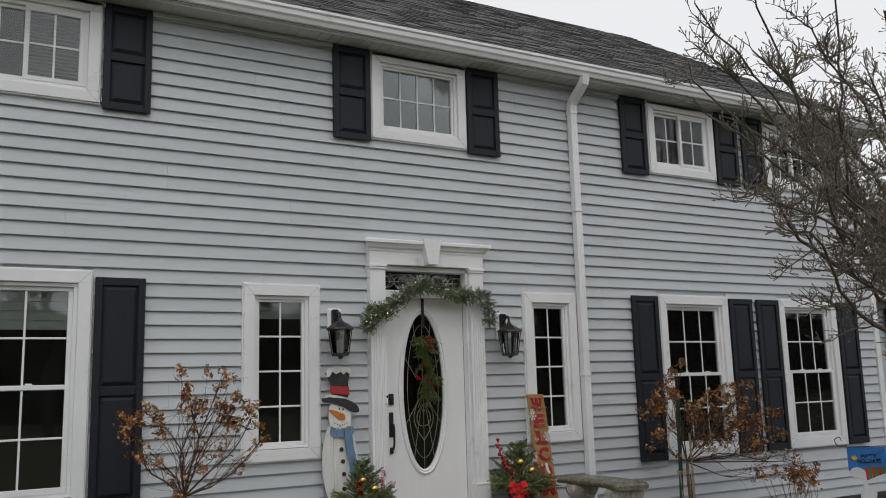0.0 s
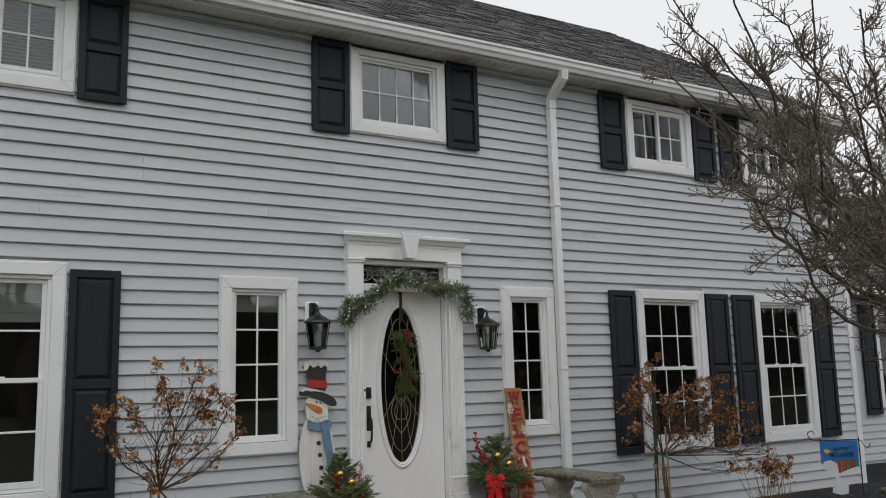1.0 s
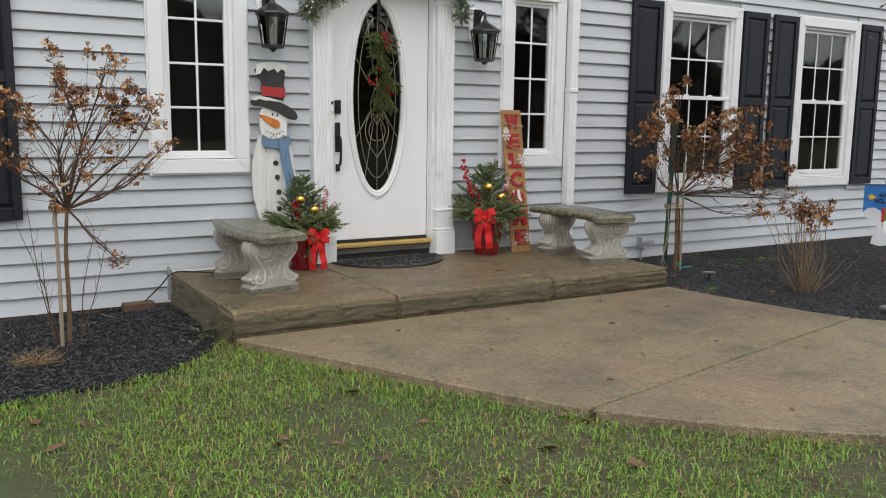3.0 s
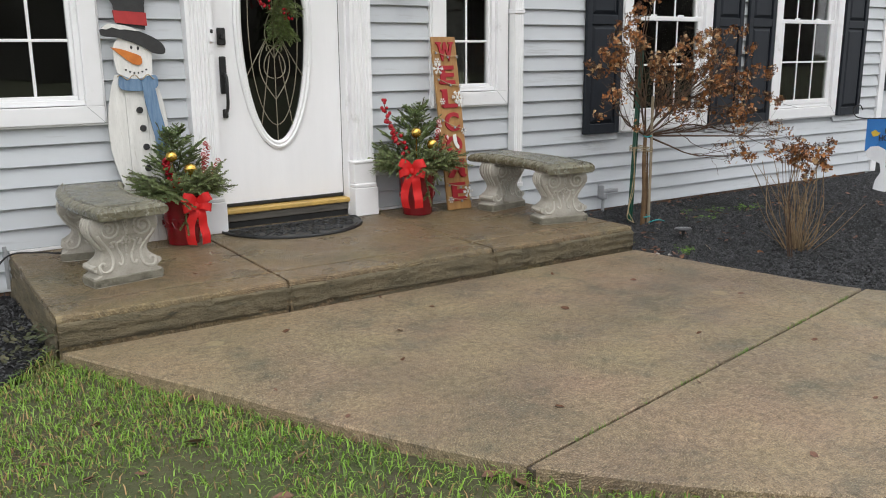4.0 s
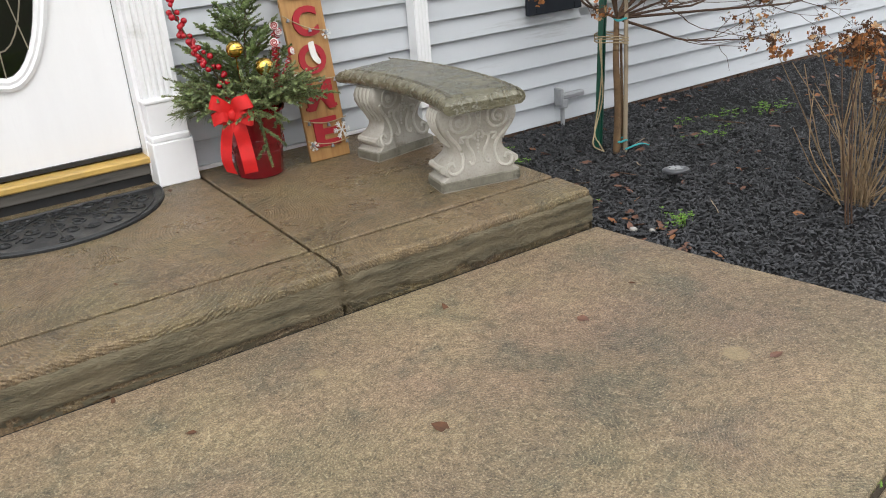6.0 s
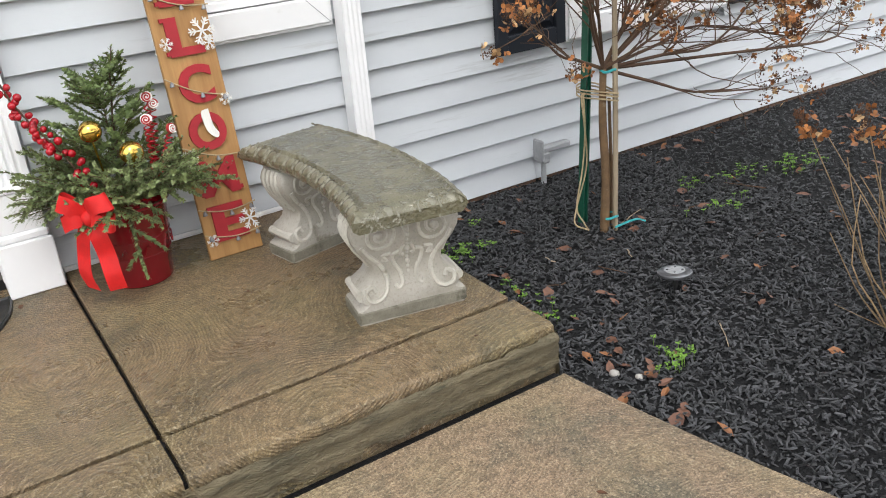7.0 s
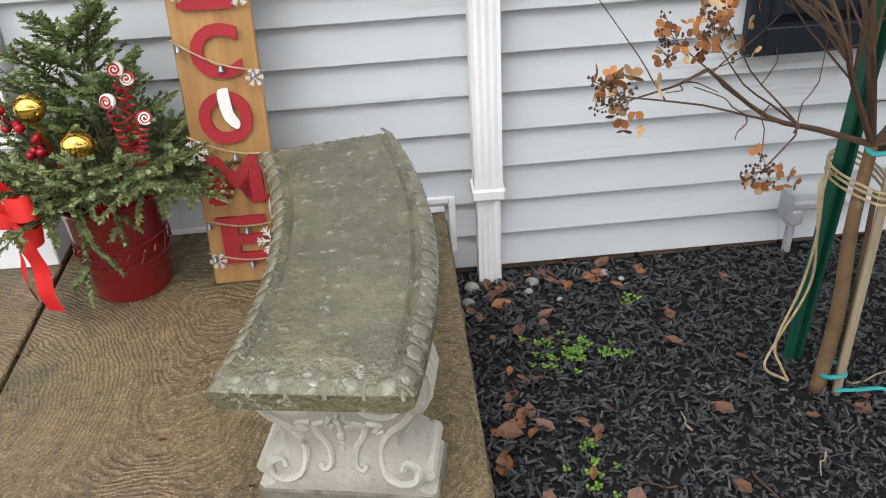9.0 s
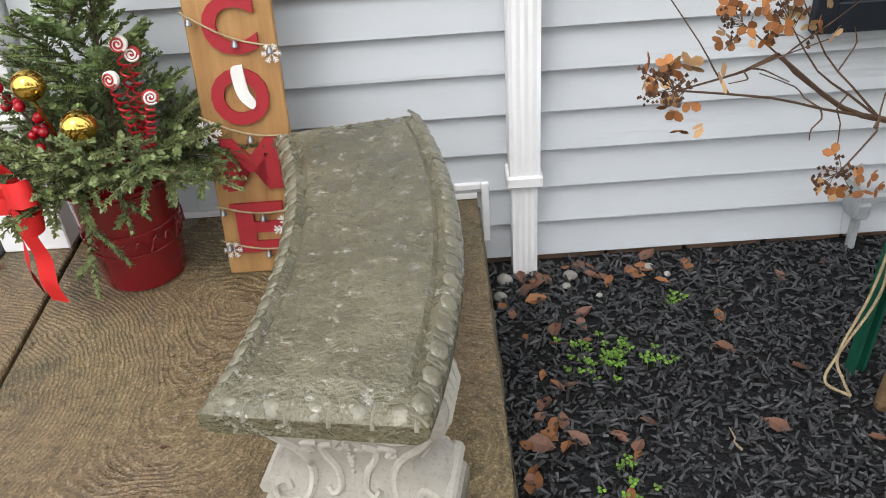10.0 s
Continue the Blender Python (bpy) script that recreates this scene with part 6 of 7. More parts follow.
def limb(mb, a, b, r0, r1, rng, bow=0.1, n=6, sides=5, up=0.0):
    a, b = Vector(a), Vector(b)
    m = a.lerp(b, 0.5) + Vector((rng.uniform(-1, 1), rng.uniform(-1, 1), rng.uniform(-.5, .5))) * (b - a).length * bow + Vector((0, 0, up))
    P = spline([a, a.lerp(m, 0.55) + Vector((rng.uniform(-.01, .01), rng.uniform(-.01, .01), 0)), m, b], max(2, n // 3))
    mb.tube(P, [r0 + (r1 - r0) * i / (len(P) - 1) for i in range(len(P))], sides, False)
    return P


def hydrangea_tree(name, label, base, fork, limbs, seed, heads_scale=1.0, trunk_r=0.016):
    """limbs: (end of a main limb, spread of its heads, how many heads, how full they are)."""
    rng = random.Random(seed)
    t = thing(name, label, "shrub tree", "", base)
    o = Vector(base)
    tr, br, pet, pal, sd, tw = (MB() for _ in range(6))
    f = Vector(fork) - o
    tr.tube(spline([(0, 0, -0.03), (0.006, 0.0, f.z * 0.35), (f.x * 0.5 - 0.006, f.y * 0.5, f.z * 0.7), f], 6), [trunk_r * (1.15 - 0.4 * i / 18) for i in range(19)], 8)
    for end, spread, cnt, full in limbs:
        e = Vector(end) - o
        main = limb(br, f, e, 0.0075, 0.0035, rng, 0.2, 9, 5)
        for i in range(int(cnt * 1.6)):
            q = e + Vector((rng.gauss(0, spread[0]), rng.gauss(0, spread[1]), rng.gauss(0, spread[2])))
            s = main[rng.randrange(len(main) // 3, len(main))]
            tp = limb(br, s, q, 0.0032, 0.0014, rng, 0.14, 6, 4)
            for k_ in range(rng.choice((1, 2, 3))):
                w = tp[rng.randrange(1, len(tp))]
                limb(br, w, w + Vector((rng.gauss(0, .08), rng.gauss(0, .08), rng.gauss(0.03, .06))), 0.0018, 0.001, rng, 0.1, 3, 3)
            d = (tp[-1] - tp[-3]).normalized() + Vector((0, 0, 0.3))
            flower_head(pet, pal, sd, tw, q, d, rng.uniform(0.075, 0.115) * heads_scale, rng, full)
    part("trunk", tr, M["trunk"], t, "rough tan bark", smooth="all")
    for nm_, mb_, ma_, lb_ in (("branchwork", br, "twig", "thin red-brown branches"), ("dried_petals", pet, "petal", "rust-brown dried petals"), ("pale_petals", pal, "paledpetal", "tan papery petals"), ("seed_clumps", sd, "seed", "brown seed clumps"), ("stalkwork", tw, "twig", "fine dry stalks")):
        tagged(part(nm_, mb_, M[ma_], t, lb_), kind="stuff")
    return t


hydrangea_tree("hydrangea_tree", "staked hydrangea tree with rust-brown dried flower heads", (6.40, 6.52, 0.085), (6.39, 6.52, 0.74), [
    ((5.98, 6.40, 0.98), (0.11, 0.10, 0.10), 4, 0.6), ((6.10, 6.50, 1.27), (0.09, 0.12, 0.09), 9, 1.1), ((6.33, 6.50, 1.62), (0.05, 0.05, 0.05), 3, 1.0), ((6.24, 6.52, 1.45), (0.05, 0.08, 0.05), 3, 1.0),
    ((6.55, 6.48, 1.18), (0.12, 0.14, 0.11), 10, 1.1), ((6.80, 6.50, 1.20), (0.13, 0.14, 0.10), 11, 1.1), ((7.10, 6.50, 1.30), (0.10, 0.14, 0.09), 9, 1.1), ((7.30, 6.52, 1.08), (0.16, 0.15, 0.12), 14, 1.15), ((7.15, 6.45, 0.92), (0.16, 0.18, 0.08), 8, 0.9),
    ((7.45, 6.45, 0.68), (0.20, 0.16, 0.09), 7, 0.25), ((7.85, 6.50, 0.66), (0.12, 0.14, 0.10), 5, 0.25), ((7.05, 6.35, 0.56), (0.12, 0.12, 0.06), 4, 0.2), ((6.62, 6.36, 0.92), (0.12, 0.08, 0.08), 4, 0.5)], 3, 1.0, 0.017)
hydrangea_tree("hydrangea_tree", "small bare hydrangea tree with brown dried flower heads", (1.50, 6.33, 0.085), (1.52, 6.33, 0.84), [
    ((1.18, 6.32, 1.33), (0.07, 0.10, 0.07), 6, 0.6), ((1.33, 6.30, 1.38), (0.07, 0.1, 0.06), 6, 0.6), ((1.50, 6.34, 1.58), (0.05, 0.08, 0.06), 4, 0.6), ((1.60, 6.30, 1.42), (0.08, 0.10, 0.05), 7, 0.6),
    ((1.76, 6.34, 1.60), (0.06, 0.08, 0.05), 4, 0.6), ((1.80, 6.30, 1.38), (0.08, 0.10, 0.06), 7, 0.7), ((1.98, 6.32, 1.34), (0.07, 0.10, 0.05), 6, 0.6), ((2.06, 6.30, 1.20), (0.05, 0.1, 0.05), 3, 0.4),
    ((1.27, 6.26, 1.16), (0.09, 0.09, 0.07), 5, 0.35), ((1.62, 6.28, 1.18), (0.10, 0.10, 0.08), 6, 0.35), ((1.90, 6.28, 1.08), (0.08, 0.09, 0.05), 4, 0.2), ((1.40, 6.22, 0.95), (0.08, 0.06, 0.06), 4, 0.35), ((1.76, 6.26, 0.55), (0.03, 0.03, 0.04), 3, 0.3)], 8, 0.8, 0.012)

# low shoots round the small tree
sh = MB()
rg = random.Random(2)
for x, y, x1, z1 in ((1.44, 6.30, 1.26, 0.78), (1.43, 6.30, 1.32, 0.86), (1.55, 6.34, 1.72, 0.66), (1.56, 6.36, 1.66, 0.70), (1.46, 6.33, 1.38, 0.62)):
    sh = MB()
    P = limb(sh, (x, y, 0.07), (x1, y, z1), 0.004, 0.0015, rng=rg, bow=0.06)
    for k in range(3):
        q = P[len(P) // 2 + k]
        limb(sh, q, q + Vector((rg.uniform(-.06, .06), 0, 0.1)), 0.0018, 0.0008, rg, 0.1, 3, 3)
    tagged(part("bare_shoot", sh, M["twig"]), "thin bare shoot rising beside the small tree", "shoot", group="shoots beside the small tree")


def post_stake(name, label, p, top, r, material, category="garden stake"):
    P = [Vector(p), Vector(top)]
    return tagged(part(name, MB().tube([P[0], P[0].lerp(P[1], 0.5) + Vector((0.004, 0, 0)), P[1]], [r, r * 0.97, r * 0.9], 7), material), label, category)


post_stake("wooden_stake", "pale weathered wooden stake beside the small tree", (1.455, 6.27, 0.03), (1.45, 6.27, 0.93), 0.011, M["stake"])
post_stake("bamboo_stake", "tan wooden stake tied to the hydrangea trunk", (6.44, 6.50, 0.04), (6.415, 6.49, 1.02), 0.011, M["stake"])
post_stake("bamboo_stake", "thin brown cane leaning on the hydrangea trunk", (6.455, 6.535, 0.04), (6.43, 6.53, 0.62), 0.007, M["trunk"])
# green metal T-post
gp = thing("green_post", "green enamelled metal U-post staking the hydrangea", "garden stake", at=(6.385, 6.635, 0.03))
gp.rotation_euler = (radians(1.0), radians(1.6), radians(25))
part("channel", MB().prism([(-0.024, -0.012), (-0.012, -0.012), (-0.012, 0.008), (0.012, 0.008), (0.012, -0.012), (0.024, -0.012), (0.024, -0.006), (0.018, -0.006), (0.018, 0.014), (-0.018, 0.014), (-0.018, -0.006), (-0.024, -0.006)], 0, 1.36), M["greenpost"], gp)
for i in range(18):
    part("punched_stud", MB().box(-0.005, -0.001, 0.12 + i * 0.068, 0.005, 0.0078, 0.135 + i * 0.068, 0.002), M["black"], gp)
tie = thing("twine_tie", "frayed jute twine tying the trunk to the post", "twine")
for z in (0.625, 0.64, 0.652):
    part("loop", MB().tube([(6.41 + 0.045 * math.cos(a), 6.575 + 0.105 * math.sin(a), z + 0.006 * math.sin(2 * a)) for a in np.linspace(0, 6.283, 24)], 0.0032, 5), M["twine"], tie)
rg = random.Random(17)
for k in range(2):
    part("loose_end", MB().tube(spline([(6.375, 6.60, 0.635), (6.33 - k * 0.01, 6.56, 0.64), (6.345, 6.57, 0.50), (6.34 + k * 0.02, 6.58, 0.35), (6.30, 6.57, 0.20), (6.315 - k * 0.04, 6.55, 0.14), (6.335, 6.54, 0.10)], 6), 0.0035, 5), M["twine"], tie)
for z, x in ((0.735, 6.41), (0.145, 6.425)):
    part("plastic_tie", MB().tube([(x + 0.03 * math.cos(a), 6.515 + 0.03 * math.sin(a), z + 0.004 * math.sin(3 * a)) for a in np.linspace(0, 6.283, 20)], 0.0055, 5), M["teal"], tie, "teal plastic tie")
part("plastic_tail", MB().tube(spline([(6.43, 6.49, 0.10), (6.48, 6.47, 0.115), (6.53, 6.47, 0.112), (6.56, 6.455, 0.10)], 5), 0.005, 5), M["teal"], tie, "teal plastic tail")

# dried hydrangea bush
bush = thing("hydrangea_bush", "bare clump of tan hydrangea stems with dried heads", "bush", at=(6.545, 5.33, 0.08))
rg = random.Random(14)
bs, pet, pal, sd, tw = (MB() for _ in range(5))
for i in range(58):
    a, rr = rg.uniform(0, 6.28), rg.uniform(0.0, 0.06)
    lean = abs(rg.gauss(0, 0.16))
    h = rg.uniform(0.22, 0.62) if i > 14 else rg.uniform(0.5, 0.68)
    top_ = Vector((math.cos(a) * (rr + lean), math.sin(a) * (rr + lean), h * (1 - 0.2 * lean)))
    P = limb(bs, (math.cos(a) * rr, math.sin(a) * rr, -0.02), top_, 0.0032, 0.0016, rg, 0.11, 6, 4)
    if i < 15:
        flower_head(pet, pal, sd, tw, top_, (P[-1] - P[-3]), 0.10, rg, 0.9)
for a, l in ((2.6, 0.3), (3.4, 0.25), (0.2, 0.28), (5.6, 0.2)):
    limb(bs, (0, 0, 0), (math.cos(a) * l, math.sin(a) * l * 0.7, 0.16), 0.003, 0.001, rg, 0.1, 6, 4)
for nm_, mb_, ma_, lb_ in (("stemwork", bs, "drystem", "straw-coloured stems"), ("dried_petals", pet, "petal", "rust-brown dried petals"), ("pale_petals", pal, "paledpetal", "tan papery petals"), ("seed_clumps", sd, "seed", "brown seed clumps"), ("stalkwork", tw, "twig", "fine dry stalks")):
    tagged(part(nm_, mb_, M[ma_], bush, lb_), kind="stuff")
rd = MB()
for k in range(3):
    rd = MB()
    limb(rd, (6.30 + k * 0.02, 5.22, 0.07), (6.2 + k * 0.05, 5.25, 0.70 + 0.05 * k), 0.004, 0.0015, rg, 0.05, 6, 5)
    tagged(part("bare_shoot", rd, M["twig"]), "red-brown bare shoot beside the dry bush", "shoot", group="shoots beside the bush")

# ---- magnolia ----
mag = thing("magnolia_tree", "bare spreading magnolia with fuzzy grey buds", "tree", at=(8.9, 4.75, 0.06))
rg = random.Random(41)
tw, bud = MB(), MB()
O = Vector((8.9, 4.75, 0.06))


def crooked(mb, p, d, length, r0, r1, n, jit, lift, sides):
    """A gnarled shoot; returns its points."""
    pts, dd = [Vector(p)], Vector(d).normalized()
    for i in range(n):
        dd = (dd + Vector((rg.uniform(-jit, jit), rg.uniform(-jit, jit), rg.uniform(-jit, jit) + lift))).normalized()
        pts.append(pts[-1] + dd * length / n)
    mb.tube(pts, [r0 + (r1 - r0) * i / n for i in range(n + 1)], sides, False)
    return pts


def bud_at(e, d, s):
    bud.tube([e, e + d * s * 0.45, e + d * s], [0.0015, s * 0.22, 0.0006], 5)


def twiglets(P, k, length, spread):
    """Side shoots with buds along a branch."""
    for i in range(k):
        j = rg.randrange(max(1, len(P) // 5), len(P))
        ax = (P[j] - P[j - 1]).normalized()
        d = ax * 0.7 + Vector((rg.uniform(-1, 1), rg.uniform(-1, 1), rg.uniform(-.5, 1))) * spread
        q = crooked(tw, P[j], d, length * rg.uniform(0.5, 1.2), 0.0033, 0.0023, 4, 0.45, 0.10, 4)
        bud_at(q[-1], (q[-1] - q[-2]).normalized(), rg.uniform(0.019, 0.030))
        for m_ in range(rg.choice((1, 2, 3))):
            q2 = q[rg.randrange(1, 4)]
            e = crooked(tw, q2, (q[2] - q[1]) + Vector((rg.uniform(-1, 1), rg.uniform(-1, 1), rg.uniform(-.4, 1))) * 0.06, rg.uniform(0.03, 0.09), 0.003, 0.0025, 2, 0.3, 0.1, 3)
            bud_at(e[-1], (e[-1] - e[-2]).normalized(), rg.uniform(0.016, 0.027))


stem_top = Vector((-0.05, 0.03, 1.05))
part("trunk", MB().tube(spline([(0, 0, -0.08), (0.01, 0.0, 0.3), (-0.03, 0.02, 0.7), stem_top], 5), [0.13, 0.115, 0.105, 0.10, 0.095] + [0.09] * 11, 12), M["greybark"], mag, "grey-brown trunk", smooth="all")
# tips of the main limbs round the crown, in the world
tips = [(4.23, 3.99, 3.73), (4.06, 3.88, 3.38), (3.97, 3.68, 3.1), (4.56, 4.23, 4.15), (3.84, 3.23, 2.54), (3.99, 3.03, 2.27), (3.94, 3.41, 2.98), (4.1, 3.22, 2.8), (4.19, 3.1, 2.56), (4.46, 3.07, 2.35), (4.57, 3.25, 3.07), (4.6, 3.56, 3.35), (4.62, 3.85, 3.69), (4.78, 3.98, 4.3), (5.02, 3.67, 3.81), (4.85, 3.19, 3.34), (4.49, 3.02, 2.73), (5.28, 3.64, 4.22), (5.42, 3.43, 3.95), (4.85, 3.01, 3.04), (4.65, 2.95, 2.5), (5.34, 3.17, 2.79), (5.79, 3.38, 3.68), (9.5, 2.5, 4.5), (11.5, 3.5, 4.8), (12, 5.5, 4.6), (11, 6.2, 4.9), (8.2, 6.2, 5.2), (7.5, 3, 4.4), (9, 4.9, 5.9)]
for k_, tip in enumerate(tips):
    e = Vector(tip) - O
    h = Vector((e.x, e.y, 0))
    m1 = stem_top + h * 0.2 + Vector((0, 0, 0.3 + 0.14 * e.z))
    m2 = stem_top.lerp(e, 0.62) + Vector((rg.uniform(-.4, .4), rg.uniform(-.4, .4), rg.uniform(0, .4)))
    P = [p + Vector((rg.uniform(-.025, .025), rg.uniform(-.025, .025), rg.uniform(-.025, .025))) for p in spline([stem_top - Vector((0, 0, rg.uniform(0.02, 0.2))), m1, m2, e], 8)]
    n = len(P)
    part("limb", MB().tube(P, [0.021 * (1 - i / n) ** 0.8 + 0.004 for i in range(n)], 7, False), M["greybark"], mag, smooth="all")
    for i in range(13):
        j = rg.randrange(int(n * 0.35), n)
        ax = (P[j] - P[j - 1]).normalized()
        d = ax * 0.5 + Vector((rg.uniform(-1, 1), rg.uniform(-1, 1), rg.uniform(-.6, .8)))
        B = crooked(tw, P[j], d, rg.uniform(0.3, 0.8) * (1.15 - 0.75 * j / n), 0.0065, 0.0032, 8, 0.40, 0.04, 5)
        twiglets(B, 11, 0.14, 1.0)
    twiglets(P[n // 2:], 10, 0.17, 0.7)
tagged(part("twigwork", tw, M["greybark"], mag), kind="stuff")
tagged(part("budwork", bud, M["budfuzz"], mag, "fuzzy grey-green buds"), kind="stuff")

# ---- garden flag ----
fl = thing("garden_flag", "blue HAPPY HOLIDAYS garden flag on a black wire stand", "garden flag", at=(7.46, 5.12, 0.06))
fl.rotation_euler = (0, 0, radians(-38))
part("pole", MB().tube([(0, 0, 0), (0, 0, 0.86)], 0.005, 6), M["black"], fl)
part("cross_arm", MB().tube(spline([(0.10, 0, 0.80), (0.07, 0, 0.765), (0.04, 0, 0.79), (0.0, 0, 0.835), (-0.2, 0, 0.835), (-0.36, 0, 0.835), (-0.42, 0, 0.85), (-0.44, 0, 0.90), (-0.40, 0, 0.92), (-0.38, 0, 0.89)], 6), 0.004, 6), M["black"], fl)
wv = lambda x, z: 0.008 * math.sin(x * 16 + z * 6)


def cloth(name, poly, dy, material, parent, label=""):
    P = [(v[0], v[1]) for v in poly]
    k = len(P)
    vs = [(x, wv(x, z) - dy, z) for x, z in P] + [(x, wv(x, z) + 0.002 - dy, z) for x, z in P]
    return part(name, MB().add(vs, [tuple(range(k)), tuple(range(k, 2 * k))] + [(i, (i + 1) % k, k + (i + 1) % k, k + i) for i in range(k)]), material, parent, label)


ban = cloth("banner", [(-0.345, 0.83), (-0.24, 0.83), (-0.12, 0.83), (-0.015, 0.83), (-0.015, 0.60), (-0.12, 0.59), (-0.24, 0.60), (-0.345, 0.62)], 0, M["flagblue"], fl, "blue printed cloth")
cloth("white_shape", [(-0.34, 0.62), (-0.31, 0.65), (-0.26, 0.655), (-0.21, 0.63), (-0.19, 0.58), (-0.20, 0.52), (-0.17, 0.46), (-0.12, 0.43), (-0.13, 0.36), (-0.19, 0.35), (-0.24, 0.36), (-0.27, 0.37), (-0.26, 0.43), (-0.23, 0.48), (-0.24, 0.54), (-0.29, 0.56), (-0.33, 0.585)], 0.004, M["flagwhite"], ban, "plain white cloth shape")
for i in range(6):
    x = -0.20 + i * 0.027
    cloth("scarf_stripe", [(x, 0.655), (x + 0.026, 0.66), (x + 0.026, 0.545 + i * 0.01), (x, 0.54 + i * 0.01)], 0.006, M["flagred"] if i % 2 == 0 else M["flaggreen"], ban)
cloth("yellow_shape", [(-0.315, 0.745), (-0.285, 0.76), (-0.27, 0.745), (-0.25, 0.74), (-0.27, 0.72), (-0.30, 0.715)], 0.003, M["flagyellow"], ban)
for body, z in (("HAPPY", 0.735), ("HOLIDAYS", 0.69)):
    tx = text_mb(body, 0.050, 0.001, 0.0018)
    tx.v = [(-0.165 + x * 0.85, wv(-0.165 + x * 0.85, z) - 0.011 - vz, z + y) for x, y, vz in tx.v]
    part("lettering", tx, M["black"], ban, "dark lettering")

# ---- urn ----
urn = thing("urn_planter", "mossy grey stone urn with dry plants", "urn planter", at=(7.98, 5.03, 0.07))
part("bowl", MB().lathe([(0.15, 0.0), (0.155, 0.03), (0.13, 0.05), (0.09, 0.07), (0.07, 0.11), (0.075, 0.13), (0.11, 0.15), (0.16, 0.20), (0.185, 0.27), (0.185, 0.30), (0.215, 0.325), (0.225, 0.34), (0.215, 0.352), (0.19, 0.345), (0.18, 0.32), (0.02, 0.31)], 32), M["urn"], urn, smooth=True)
up_, us = MB(), MB()
rg = random.Random(6)
for i in range(70):
    a = rg.uniform(0, 6.28)
    limb(us, (0.1 * math.cos(a), 0.1 * math.sin(a), 0.32), (0.24 * math.cos(a), 0.24 * math.sin(a), 0.32 + rg.uniform(-.08, .10)), 0.003, 0.001, rg, 0.2, 4, 3)
part("dry_foliage", us, M["straw"], urn)
for k in range(9):
    limb(up_, (0, 0, 0.3), (rg.uniform(-.25, .25), rg.uniform(-.2, .2), rg.uniform(0.7, 1.3)), 0.006, 0.002, rg, 0.1, 8, 5)
part("bare_stems", up_, M["greybark"], urn)
part("red_ornament", MB().ball((-0.02, -0.12, 0.42), 0.04, 14, 10), M["berry"], urn, "red ball ornament", smooth="all")


# ---- solar lights ----
def make_solar():
    t = thing("solar_light", "round steel solar path light low in the mulch", "garden light", "solar lights in the bed")
    part("disc", MB().lathe([(0.052, 0.0), (0.058, 0.006), (0.058, 0.012), (0.05, 0.017), (0.02, 0.018)], 28), M["steel"], t, smooth=True)
    part("solar_cell", MB().lathe([(0.036, 0.018), (0.035, 0.0195), (0.01, 0.0195)], 20), M["greypaint"], t)
    for k in range(4):
        part("led_dot", MB().lathe([(0.004, 0.0195), (0.004, 0.021), (0.001, 0.0215)], 8, (0.025 * math.cos(k * 1.571 + .4), 0.025 * math.sin(k * 1.571 + .4), 0)), M["black"], t)
    part("spike", MB().tube([(0, 0, 0), (0, 0, -0.07)], [0.014, 0.004], 6), M["black"], t)
    return t


so = make_solar()
so.matrix_basis = pose(6.215, 5.975, 0.155, -5, 4, 20)
copy_thing(so, pose(6.36, 4.55, 0.135, -4, 2, 80))

# ---- wall tap bracket by the siding ----
tap = thing("conduit_fitting", "grey wall pipe fitting low on the siding", "pipe fitting", at=(6.59, 7.135, 0.07))
part("pipe", MB().tube([(0, 0, 0), (0.0, 0, 0.13)], 0.013, 10), M["greypaint"], tap)
part("collar", MB().box(-0.024, -0.026, 0.10, 0.024, 0.045, 0.155, 0.008), M["greypaint"], tap)
part("arm", MB().box(-0.02, -0.022, 0.15, 0.15, 0.02, 0.18, 0.007), M["greypaint"], tap)
part("bracket", MB().box(-0.03, -0.03, 0.115, -0.012, 0.04, 0.215, 0.006), M["greypaint"], tap)

# trim strips where siding meets the porch
ps = thing("base_trim", "white strip where the siding meets the porch", "trim", kind="structure")
part("base_strip", MB().box(PORCH[0], WALL - 0.006, 0.287, 3.272, WALL + 0.016, 0.305, 0.002), M["white"], ps)
part("base_strip", MB().box(4.50, WALL - 0.006, 0.287, PORCH[2], WALL + 0.016, 0.305, 0.002), M["white"], ps)
part("end_strip", MB().box(PORCH[2] + 0.012, WALL - 0.010, 0.15, PORCH[2] + 0.032, WALL + 0.01, 0.335, 0.002).box(PORCH[2] - 0.06, WALL - 0.011, 0.318, PORCH[2] + 0.011, WALL + 0.008, 0.336, 0.002), M["white"], ps)
part("end_strip", MB().box(PORCH[0] - 0.032, WALL - 0.010, 0.10, PORCH[0] - 0.012, WALL + 0.01, 0.335, 0.002), M["greypaint"], ps)

# cable from the porch end
tagged(part("power_cable", MB().tube(spline([(2.52, 7.02, 0.291), (2.40, 7.08, 0.30), (2.26, 7.10, 0.30), (2.16, 7.11, 0.20), (2.05, 7.12, 0.10)], 6), 0.005, 6), M["black"]), "thin black cable draped off the porch end", "cable")

# window candles
for x, z in ((0.02, 0.86), (9.27, 0.845)):
    c = thing("window_candle", "electric window candle with a lit tip", "candle", "candles on the window sills", (x, WALL + 0.10, z))
    part("stick", MB().lathe([(0.03, 0), (0.03, 0.012), (0.01, 0.02), (0.01, 0.14)], 12), M["flagwhite"], c)
    part("flame_bulb", MB().lathe([(0.004, 0.14), (0.008, 0.155), (0.005, 0.17), (0.001, 0.18)], 8), M["flame"], c)
